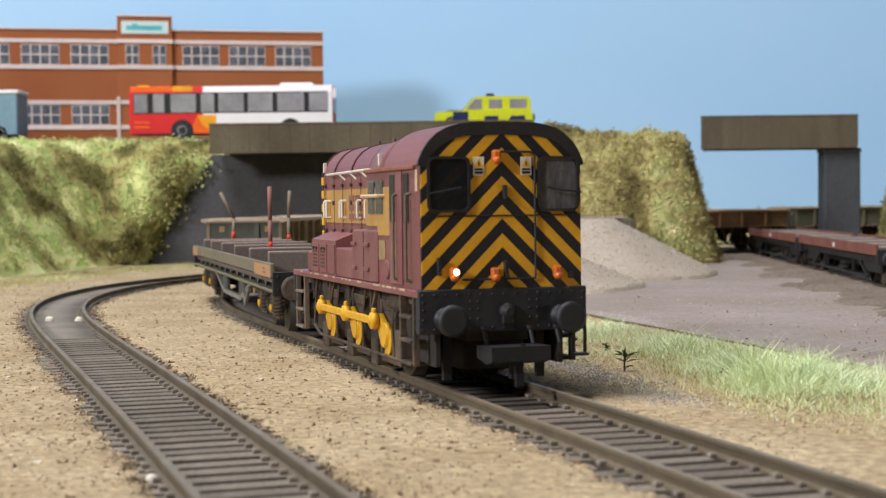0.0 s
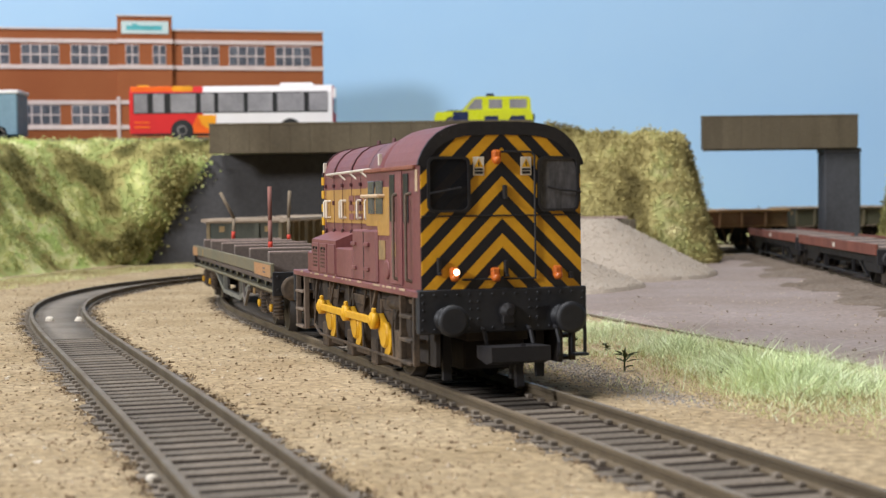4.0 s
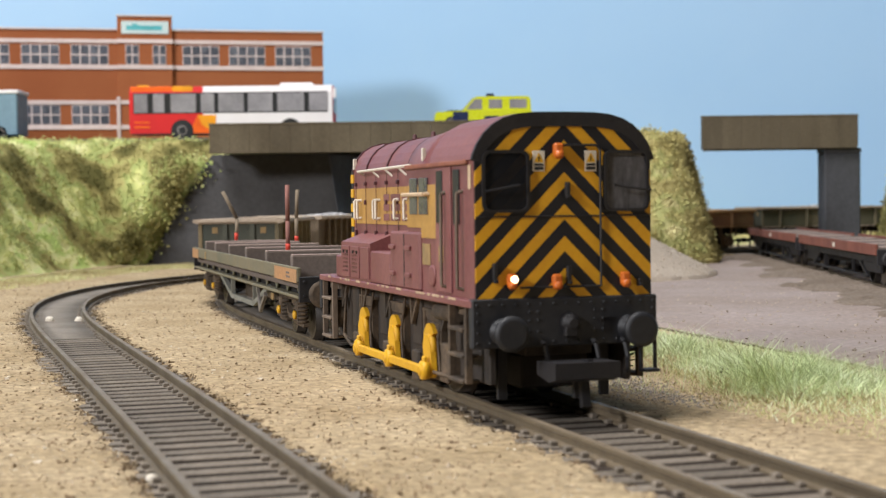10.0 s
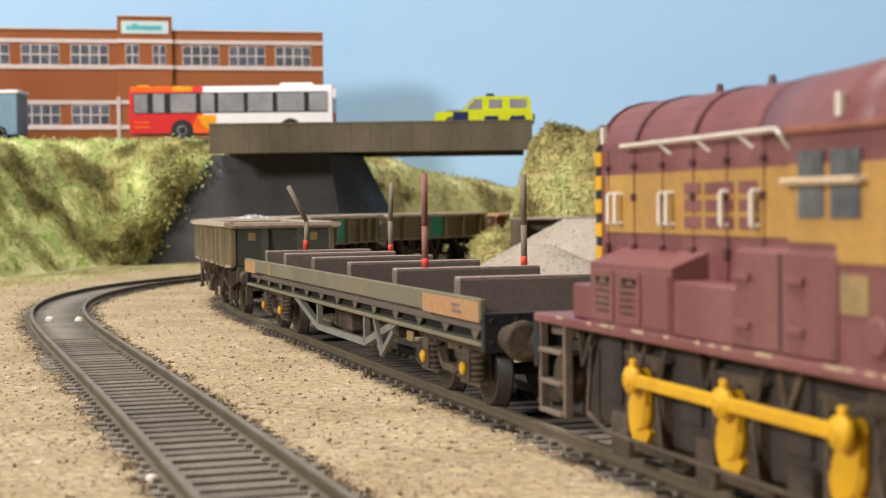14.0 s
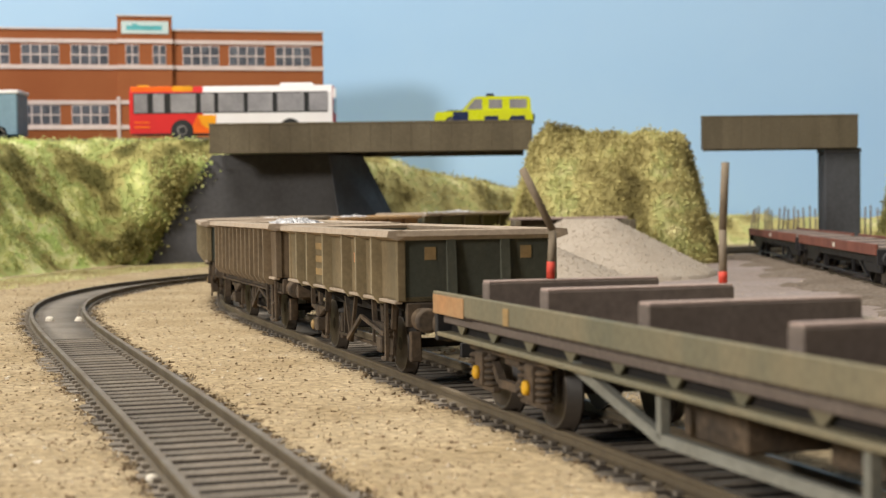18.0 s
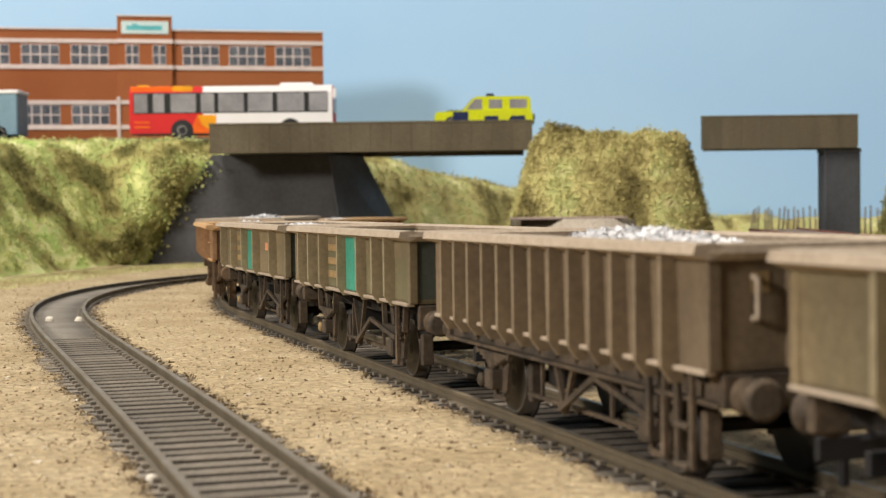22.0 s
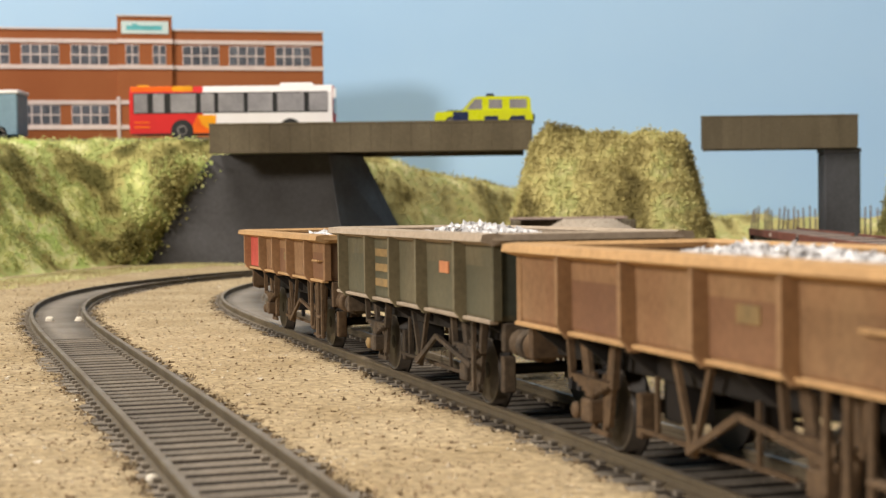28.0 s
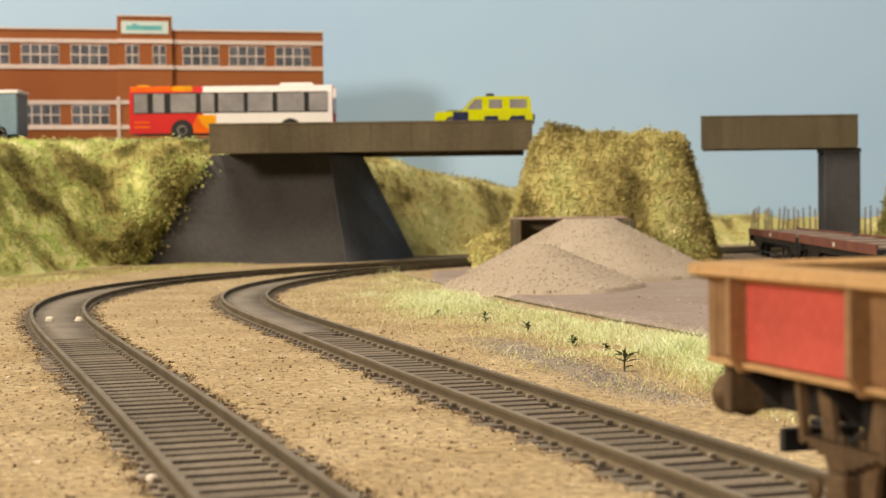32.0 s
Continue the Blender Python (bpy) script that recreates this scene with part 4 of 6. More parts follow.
    for y0, y1, pane in ((-14.4, -6.2, M_PANE), (6.9, 15.1, M_PANE2)):
        bm = bmesh.new()
        prism(bm, rounded(y0 + 0.5, y1 - 0.5, 33.4, 42.6, 1.0), "x", 55.0, 55.12)
        w = part("cab_window", bm, pane, top, "dark framed cab window")
        bm = bmesh.new()
        o, i = rounded(y0, y1, 32.9, 43.1, 1.4), rounded(y0 + 0.5, y1 - 0.5, 33.4, 42.6, 1.0)
        n = len(o)
        for a, b in ((55.0, 55.55),):
            vo = [[bm.verts.new((xx * MM, y * MM, z * MM)) for y, z in pts] for pts in (o, i) for xx in (a, b)]
            for k in range(n):
                j = (k + 1) % n
                for u, v in ((0, 1), (1, 3), (3, 2)):
                    bm.faces.new((vo[u][k], vo[u][j], vo[v][j], vo[v][k]))
        part("window_frame", bm, M_BLACK, w)
        bm = bmesh.new()
        tube(bm, [(55.8, y0 + 0.4 if y0 < 0 else y1 + 0.2, 36.4), (56.0, (y0 + y1) / 2 - 0.2, 37.0 if y0 < 0 else 36.9), (56.0, (y0 + y1) / 2 + (2.2 if y0 < 0 else -2.4), 37.4)], 0.2)
        part("wiper", bm, M_BLACK, w)
    bm = bmesh.new()
    tube(bm, [(55.4, -1, 43.9), (55.4, 5.6, 43.9), (55.4, 6.3, 43.2), (55.4, 6.3, 20.5)], 0.22)
    tube(bm, [(55.4, -8, 20.6), (55.4, 6.3, 20.6)], 0.2)
    part("conduit", bm, M_BLACK, top, "thin black pipe across the cab end")
    for y, z, lit in ((-1.3, 43.2, 0), (-9.6, 21.9, 1), (-1.7, 21.7, 0), (10.5, 21.8, 0)):
        bm = bmesh.new()
        box(bm, 55.0, 56.4, y - 0.8, y + 0.8, z - 1.2, z + 1.05, 0.35)
        lathe(bm, (55.9, y, z - 0.4), (0.25, 0, -1), [(0, 0.8), (0.8, 0.8), (1.1, 0.5)], 12)
        lp = part("marker_lamp", bm, M_ORANGE, top, "orange marker lamp" if not lit else "lit headlamp in an orange housing")
        if lit:
            bm = bmesh.new()
            lathe(bm, (56.5, y + 0.15, z + 0.15), (1, 0, 0), [(0, 0.58), (0.3, 0.54), (0.5, 0.3)], 14)
            part("lamp_glass", bm, M_LIT, lp)
    for y in (-4.5, 4.7):
        bm = boxes((55.0, 55.18, y - 1.05, y + 1.05, 39.6, 43.0), bev=0.05)
        sg = part("warning_sign", bm, M_WHITE, top, "small white warning sign with black triangle")
        bm = bmesh.new()
        prism(bm, [(y - 0.85, 41.1), (y + 0.85, 41.1), (y, 42.7)], "x", 55.2, 55.24)
        part("triangle", bm, M_YELLOW, sg)
        bm = boxes((55.2, 55.24, y - 0.8, y + 0.8, 39.85, 40.35), (55.2, 55.24, y - 0.8, y + 0.8, 40.5, 40.9), (55.24, 55.27, y - 0.12, y + 0.12, 41.3, 42.1))
        part("text_bars", bm, M_BLACK, sg)
    for y, z, h in ((0.4, 35.2, 2.6), (-12.4, 21.5, 3.2), (0.5, 21.0, 3.0), (13.2, 20.4, 1.2)):
        part("lamp_iron", boxes((55, 55.9, y - 0.35, y + 0.35, z, z + h), (55, 56.3, y - 0.35, y + 0.35, z, z + 0.5), bev=0.08), M_BLACK, top)
    # cab sides
    for s in (-1, 1):
        y = s * 15.6
        lo, hi = sorted((y, y + s * 0.14))
        part("gold_band", boxes((17.4, 26, lo, hi, 30.2, 37.9), (26, 34.8, lo, hi, 28.4, 37.9), bev=0.03), M_GOLD, top)
        part("worn_gold_panel", boxes((26.6, 31.2, lo, hi, 23.6, 27.4), bev=0.03), M_OCHRE, top)
        part("worn_gold_panel", boxes((36.9, 39.6, *sorted((y + s * 0.3, y + s * 0.42)), 24.4, 27.2), bev=0.03), M_OCHRE, top)
        lo, hi = sorted((y, y + s * 0.35))
        w = part("side_window", boxes((19.5, 24.0, lo, hi, 32.6, 39.2), (25.2, 30.2, lo, hi, 32.6, 39.2), bev=0.1), M_PANE2, top, "grey sliding cab side window")
        d = part("cab_door", boxes((35.2, 43.4, lo, hi, 19.2, 40.8), bev=0.15), M_MAROON, top, "maroon cab door with narrow window")
        lo, hi = sorted((y + s * 0.35, y + s * 0.5))
        part("door_pane", boxes((36.0, 39.4, lo, hi, 31.2, 40.2), bev=0.1), M_SLOT, d)
        lo, hi = sorted((y, y + s * 0.3))
        part("pillar_pane", boxes((44.6, 47.6, lo, hi, 31.0, 40.2), bev=0.1), M_SLOT, top)
        for x in (40.6, 49.0):
            bm = bmesh.new()
            tube(bm, [(x, y, 36.5), (x, y + s * 1.1, 36.2), (x, y + s * 1.1, 20.5), (x, y, 20.2)], 0.32)
            part("handrail", bm, M_GEAR2, top, "upright metal handrail")
        part("data_panel", boxes((52.2, 53.5, *sorted((y, y + s * 0.2)), 36.8, 40.8), bev=0.05), M_CREAM, top, "small cream panel")
        bm = bmesh.new()
        tube(bm, [(18.0, y, 36.2), (18.0, y + s * 1.2, 36.2), (31.0, y + s * 1.2, 36.2), (31.0, y, 36.2)], 0.38)
        part("mirror_rail", bm, M_CREAM, top)
        bm = bmesh.new()
        lathe(bm, (32.5, y, 21.8), (0, s, 0), [(0, 2.0), (0.3, 1.9), (0.4, 1.5)], 14)
        part("filler_cap", bm, M_MAROON, top)
    # hood
    bm = bmesh.new()
    hh = 11.4
    prism(bm, [(-hh, 18.7), (-hh, 42.2)] + arc_pts(hh, 42.2, 5.9, 14, 3.8)[1:-1] + [(hh, 42.2), (hh, 18.7)], "x", -39, 17.4)
    part("engine_hood", bm, M_MAROON, top, "maroon engine hood with doors")
    bm = bmesh.new()
    o, i = arc_pts(hh + 0.35, 42.0, 6.3, 14, 3.8), arc_pts(hh + 0.05, 41.9, 5.9, 14, 3.8)
    for x in (-38.6, -27, -11, 4.6):
        prism(bm, o + i[::-1], "x", x, x + 0.8)
    part("roof_rib", bm, M_SEAM, top)
    for x, y in ((-22, -2), (-9, -2)):
        bm = bmesh.new()
        lathe(bm, (x, y, 47.6), (0, 0, 1), [(0, 1.3), (0.5, 0.9), (0.9, 0.5), (1.5, 0.45), (1.8, 0.3)], 12)
        part("roof_vent", bm, M_SEAM, top)
    for s in (-1, 1):
        y = s * hh
        lo, hi = sorted((y, y + s * 0.14))
        part("gold_band", boxes((-36.4, 17.4, lo, hi, 30.4, 38.0), bev=0.02), M_GOLD, top)
        for k in range(6):
            x = -35.5 + k * 8.2
            lo, hi = sorted((y + s * 0.14, y + s * 0.22))
            part("hood_door_seam", boxes((x - 0.07, x + 0.07, lo, hi, 25, 41.4)), M_SEAM, top)
            lo, hi = sorted((y, y + s * 0.6))
            bm = boxes((x - 0.4, x + 0.4, lo, hi, 27.6, 29.0), (x - 0.4, x + 0.4, lo, hi, 34.5, 35.5), (x - 0.4, x + 0.4, lo, hi, 38.6, 39.4), bev=0.1)
            part("hinge", bm, M_SEAM, top)
        for k, x in enumerate((-33.5, -31.2, -18.2, -16.2, -2.5, 4.4)):
            bm = bmesh.new()
            tube(bm, [(x, y, 31.6), (x, y + s * 1.1, 31.6), (x, y + s * 1.1, 35.4), (x, y, 35.4)], 0.34)
            part("door_handle", bm, M_WHITE, top, "cream grab handle")
        for x0, x1 in ((-13.2, -9.0), (-8.0, -1.2), (0.0, 4.2)):
            lo, hi = sorted((y + s * 0.15, y + s * 0.24))
            rows = [(x0, x1, 31.2, 32.6), (x0, x1, 33.2, 34.6), (x0, x1, 35.2, 36.6)]
            part("livery_mark", boxes(*[(a, b, lo, hi, c, d) for a, b, c, d in rows]), M_MAROON, top, "plain maroon livery bars")
        bm = bmesh.new()
        tube(bm, [(-29, y + s * 0.2, 41.0), (-28.4, y + s * 1.6, 41.6), (10.4, y + s * 1.6, 41.9), (11.2, y + s * 1.5, 41.2), (11.2, y + s * 0.2, 39.6)], 0.28)
        for x in (-18, -8, 2):
            tube(bm, [(x, y + s * 1.6, 41.8), (x + 0.9, y, 40.2)], 0.22)
        part("hood_handrail", bm, M_WHITE, top, "cream handrail along the hood")
        for x in (-37.4, 25.6):
            part("lifting_mark", boxes((x - 0.4, x + 0.4, *sorted((s * (hh - 0.5) if x < 0 else s * 14.6, s * (hh + 0.25) if x < 0 else s * 15.3)), 42.3, 44.6), bev=0.05), M_WHITE, top)
        for k in range(5):
            z = 26.5 + k * 3.2
            part("end_stripe", boxes((-39.7, -37.6, *sorted((y - s * 1.2, y + s * 0.3)), z, z + 1.9), bev=0.05), M_YELLOW, top)
        part("end_backing", boxes((-39.6, -38.2, *sorted((y - s * 1.0, y + s * 0.18)), 25, 42), bev=0.05), M_BLACK, top)
        # boxes on the footplate
        lo, hi = sorted((s * 11.45, s * 16.2))
        a = bmesh.new()
        prism(a, [(s * 16.2, 18.7), (s * 16.2, 26.6), (s * 11.45, 28.4), (s * 11.45, 18.7)], "x", -31, -7.5)
        bx = part("battery_box", a, M_MAROON, top, "maroon equipment box with sloping lid and louvres")
        lo2, hi2 = sorted((s * 16.2, s * 16.45))
        for x0 in (-30.4, -22.6, -14.8):
            part("box_door", boxes((x0, x0 + 6.8, lo2, hi2, 19.2, 25.8), bev=0.1), M_MAROON, bx)
        part("louvre", boxes(*[(x0, x0 + 4.4, lo2, hi2 + 0.15 if s > 0 else hi2, 20.3 + k * 0.85, 20.75 + k * 0.85) for x0 in (-29, -21.4) for k in range(6)]), M_GRIME, bx)
        part("box_knob", boxes(*[(x - 0.3, x + 0.3, *sorted((s * 16.4, s * 16.7)), 24.3, 24.9) for x in (-28, -25, -20, -17)]), M_BLACK, bx)
        bx = part("sand_box", boxes((-7.3, 7, lo, hi, 18.7, 25.2), bev=0.3), M_MAROON, top)
        bx = part("tool_locker", boxes((7.2, 26.2, lo, hi, 18.7, 29.4), bev=0.4), M_MAROON, top, "tall maroon locker with hinged doors")
        part("locker_seam", boxes((16.4, 16.8, *sorted((s * 16.2, s * 16.28)), 19.2, 29)), M_BLACK, bx)
        part("locker_hinge", boxes(*[(x0, x0 + 3.2, *sorted((s * 16.2, s * 16.7)), z, z + 0.8) for x0 in (7.6, 18) for z in (21, 26)], bev=0.1), M_MAROON, bx)
        part("oil_tank", boxes((-38.5, -31.6, *sorted((s * 11.45, s * 15.6)), 18.7, 23.5), bev=0.3), M_MAROON, top)
    bm = boxes((-40, -39, -11, 11, 19, 45), bev=0.2)
    part("radiator", bm, M_BLACK, top)
    # air tanks and pipes below
    bm = bmesh.new()
    cyl(bm, (30, -13.8, 15.4), (40, -13.8, 15.4), 1.5, 12)
    part("air_tank", bm, M_GRIME, top)
    bm = bmesh.new()
    cyl(bm, (-44, -12, 10), (-44, -15, 10), 3.2, 14)
    part("air_tank", bm, M_GRIME, top)
    bm = bmesh.new()
    tube(bm, [(-36, -14, 15), (-36, -14.6, 6), (-30, -14.6, 4.2), (44, -14.6, 4.4)], 0.35)
    for x in (-14, 9, 32):
        tube(bm, [(x, -13.8, 16.5), (x - 1.5, -14.2, 10), (x, -14.4, 4.4)], 0.3)
    part("sanding_pipe", bm, M_GRIME, top)
    bm = boxes((-29, -24, -14.4, -10, 1.6, 7.2), (-5.6, -1.2, -14.4, -10, 1.6, 7.2), (14.6, 19, -14.4, -10, 1.6, 7.2), (33, 38, -14.6, -10, 4, 10), bev=0.3)
    part("brake_block", bm, M_GRIME, top)
    wheels = []
    for x in (-20, 3, 26):
        w = wheelset(top, x, 8.4, 24)
        for s in (-1, 1):
            bm = bmesh.new()
            lathe(bm, (0, s * 13.6, 0), (0, s, 0), [(0, 2.6), (1.2, 2.6), (1.3, 2.0)], 16)
            pts = [(0 + 2.4 * math.cos(a), 0 + 2.4 * math.sin(a)) for a in np.linspace(math.pi / 2, 3 * math.pi / 2, 7)] + [(4.2 + 1.5 * math.cos(a), 1.5 * math.sin(a)) for a in np.linspace(-math.pi / 2, math.pi / 2, 7)]
            prism(bm, pts, "y", *sorted((s * 14.0, s * 15.0)))
            pts = [(-1.0 + 3.6 * math.cos(a), 3.4 * math.sin(a)) for a in np.linspace(math.pi * 0.55, math.pi * 1.45, 9)]
            prism(bm, pts, "y", *sorted((s * 13.5, s * 14.4)))
            lathe(bm, (4.2, s * 14.9, 0), (0, s, 0), [(0, 1.1), (2.0, 1.1), (2.2, 0.7)], 12)
            part("fly_crank", bm, M_YELLOW, w, "yellow fly crank and balance weight")
        wheels.append(w)
    rods = []
    for s in (-1, 1):
        bm = bmesh.new()
        box(bm, -23, 23, *sorted((s * 15.5, s * 16.5)), -0.75, 0.75, 0.15)
        for x in (-23, 0, 23):
            lathe(bm, (x, s * 15.3, 0), (0, s, 0), [(0, 1.7), (1.3, 1.7), (1.4, 1.4), (1.7, 0.8)], 14)
            box(bm, x - 0.6, x + 0.6, *sorted((s * 15.5, s * 16.3)), 1.2, 2.6, 0.2)
        r = part("coupling_rod", bm, M_YELLOW, top, "yellow coupling rod")
        r.location = (3 * MM, 0, 8.4 * MM)
        rods.append(r)
    return top, wheels, rods


# ---- the bogie bolster flat wagon ----
def bogie(parent, x):
    bg = part("bogie", boxes((x - 17, x + 17, -2, 2, 8, 11), (x - 3, x + 3, -12, 12, 8.4, 12), bev=0.2), M_GRIME, parent, "sprung bogie with yellow axle box covers")
    for s in (-1, 1):
        lo, hi = sorted((s * 11.4, s * 12.8))
        bm = boxes((x - 18, x + 18, lo, hi, 9.6, 11.4), bev=0.2)
        for p, q in (((x - 9, s * 12.1, 9.6), (x - 4, s * 12.1, 5.4)), ((x + 9, s * 12.1, 9.6), (x + 4, s * 12.1, 5.4)), ((x - 4, s * 12.1, 5.4), (x + 4, s * 12.1, 5.4))):
            bar(bm, p, q, 1.2, 1.3)
        for dx in (-11.5, 11.5):
            box(bm, x + dx - 1.7, x + dx + 1.7, lo, s * 13.6 if s > 0 else hi, 4.4, 9.8, 0.2) if s > 0 else box(bm, x + dx - 1.7, x + dx + 1.7, -13.6, hi, 4.4, 9.8, 0.2)
            box(bm, x + dx - 5.2, x + dx + 5.2, lo, hi, 3.6, 4.5, 0.15)
        part("side_frame", bm, M_GRIME, bg)
        for dx in (-11.5, 11.5):
            for k in (-1, 1):
                bm = bmesh.new()
                cx = x + dx + k * 3.7
                for j in range(5):
                    lathe(bm, (cx, s * 12.4, 4.5 + j), (0, 0, 1), [(0, 1.0), (0.25, 1.35), (0.5, 1.35), (0.75, 1.0)], 10)
                part("spring", bm, M_GRIME, bg)
            bm = bmesh.new()
            lathe(bm, (x + dx, s * 13.5, 6.4), (0, s, 0), [(0, 1.1), (0.7, 1.1), (0.9, 0.7)], 14)
            part("axle_cover", bm, M_YELLOW, bg, "yellow axle box cover")
    return bg


def gusset(x, s):
    bm = bmesh.new()
    prism(bm, [(x - 4.4, 15.2), (x + 4.4, 15.2), (x + 0.6, 11.9), (x - 0.6, 11.9)], "y", *sorted((s * 13.6, s * 14.1)))
    return bm


def bolster_wagon():
    top = thing("bogie_flat_wagon", "grey-green bogie flat wagon with timber bolsters and wooden posts", "wagon")
    L = 105
    bm = boxes((-L, L, -14.6, 14.6, 13.4, 14.6), bev=0.1)
    part("deck", bm, M_TIMBER, top, "worn plank deck")
    for k in range(34):
        x = -L + 3 + k * 6.15
        part("plank", boxes((x - 2.9, x + 2.9, -14.4, 14.4, 14.6, 14.95), bev=0.08), M_TIMBER, top)
    for s in (-1, 1):
        lo, hi = sorted((s * 15.2, s * 16.2))
        part("side_rail", boxes((-L, L, lo, hi, 15.4, 18.8), bev=0.15), M_BOLSTER, top, "grey-green side rail with faded orange ends")
        lo2, hi2 = sorted((s * 16.2, s * 16.34))
        part("end_patch", boxes((L - 31, L - 0.4, lo2, hi2, 15.1, 18.3), bev=0.03), M_RUSTPATCH, top, "faded orange end patch")
        part("end_patch", boxes((-L + 0.4, -L + 17, lo2, hi2, 15.1, 18.3), bev=0.03), M_RUSTPATCH, top)
        part("data_bars", boxes((L - 14, L - 9, *sorted((s * 16.34, s * 16.4)), 16, 16.5), (L - 14, L - 10, *sorted((s * 16.34, s * 16.4)), 17, 17.5)), M_TIMBER, top)
        part("white_tick", boxes((-L + 36, -L + 38.4, lo2, hi2, 15.4, 18), bev=0.03), M_OCHRE, top)
        lo, hi = sorted((s * 13.2, s * 14.4))
        # near-black web paints the shade in the recess behind the gussets
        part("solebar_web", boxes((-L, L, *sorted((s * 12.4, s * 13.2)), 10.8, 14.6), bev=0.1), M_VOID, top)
        bm = boxes((-L, L, *sorted((s * 12.4, s * 15.8)), 11.2, 11.9), bev=0.1)
        for k in range(13):
            x = -96 + k * 16
            part("gusset", gusset(x, s), M_BOLSTER, top)
        part("solebar", bm, M_BOLSTER, top)
        bm = bmesh.new()
        bar(bm, (-47, s * 13.6, 11.5), (-20, s * 13.6, 5.4), 1.2, 1.4)
        bar(bm, (-20, s * 13.6, 5.4), (24, s * 13.6, 5.4), 1.2, 1.4)
        bar(bm, (24, s * 13.6, 5.4), (50, s * 13.6, 11.5), 1.2, 1.4)
        for x in (-20, 24):
            bar(bm, (x, s * 13.6, 5.4), (x, s * 13.6, 11), 1.2, 1.3)
        part("truss_rod", bm, M_TRUSS, top, "grey truss bars under the frame")
        bm = bmesh.new()
        bar(bm, (34, s * 14.4, 11), (40, s * 14.6, 4.4), 0.8, 1.3)
        bar(bm, (40, s * 14.6, 4.4), (49, s * 14.6, 9.6), 0.8, 1.2)
        part("brake_lever", bm, M_STEEL, top)
        part("grab_plate", boxes((58, 62, *sorted((s * 14.4, s * 14.7)), 8.6, 10.4), bev=0.05), M_OCHRE, top)
    part("brake_gear", boxes((-24, -8, -9, 9, 5, 10), (6, 24, -7, 7, 6, 10.4), (-50, 50, -1.5, 1.5, 9, 12), bev=0.3), M_GRIME, top)
    for x0, x1 in ((L - 1.0, L + 0.4), (-L - 0.4, -L + 1.0)):
        bm = boxes((x0, x1, -15.8, 15.8, 10.4, 16.6), bev=0.15)
        for y in np.linspace(-14.5, 14.5, 8):
            for z in (12, 15.4):
                xx = x1 if x0 > 0 else x0
                lathe(bm, (xx, y, z), (1 if x0 > 0 else -1, 0, 0), [(0, 0.4), (0.3, 0.3)], 6)
        part("headstock", bm, M_BLACK, top)
    buffers(top, L + 0.4, 1, 12.6, r=3.2, long=6)
    buffers(top, -L - 0.4, -1, 12.6, r=3.2, long=6)
    coupling(top, L, 1)
    coupling(top, -L, -1)
    for x in (87, 48, 11.5, -24, -57.5, -83):
        b = part("bolster", boxes((x - 1.6, x + 1.6, -14.2, 15.0, 14.9, 21.1), bev=0.15), M_TIMBER, top, "dark timber bolster with dusty top")
        part("bolster_top", boxes((x - 1.5, x + 1.5, -14.1, 14.9, 21.1, 21.45), bev=0.1), M_PINK, b)
    for x, y, h, lean, mat in ((48, -8.0, 18.2, 0, M_POST), (48, 12.2, 18.0, 0, M_POSTG), (-57.5, 14.0, 18.0, 0.5, M_POSTG), (-83, -3.2, 17.8, -4.6, M_POSTG)):
        bm = bmesh.new()
        cyl(bm, (x, y, 21.0), (x, y + (0.4 if abs(lean) > 1 else 0), 21.2 + h * 0.45), 0.62, 10)
        cyl(bm, (x, y + (0.4 if abs(lean) > 1 else 0), 21.2 + h * 0.45), (x, y + lean, 21.2 + h), 0.62, 10)
        p = part("stake", bm, mat, top, "bent wooden stake with a red foot" if abs(lean) > 1 else "wooden stake with a red foot on a bolster")
        bm = bmesh.new()
        cyl(bm, (x, y, 21.5), (x, y + 0.1 * (abs(lean) > 1), 24.2 if abs(lean) > 1 else 23.2), 0.68, 10)
        part("red_band", bm, M_RED, p)
    wheels = []
    for x in (-77.5, 77.5):
        bogie(top, x)
        for dx in (-11.5, 11.5):
            wheels.append(wheelset(top, x + dx, 6.0))
    return top, wheels


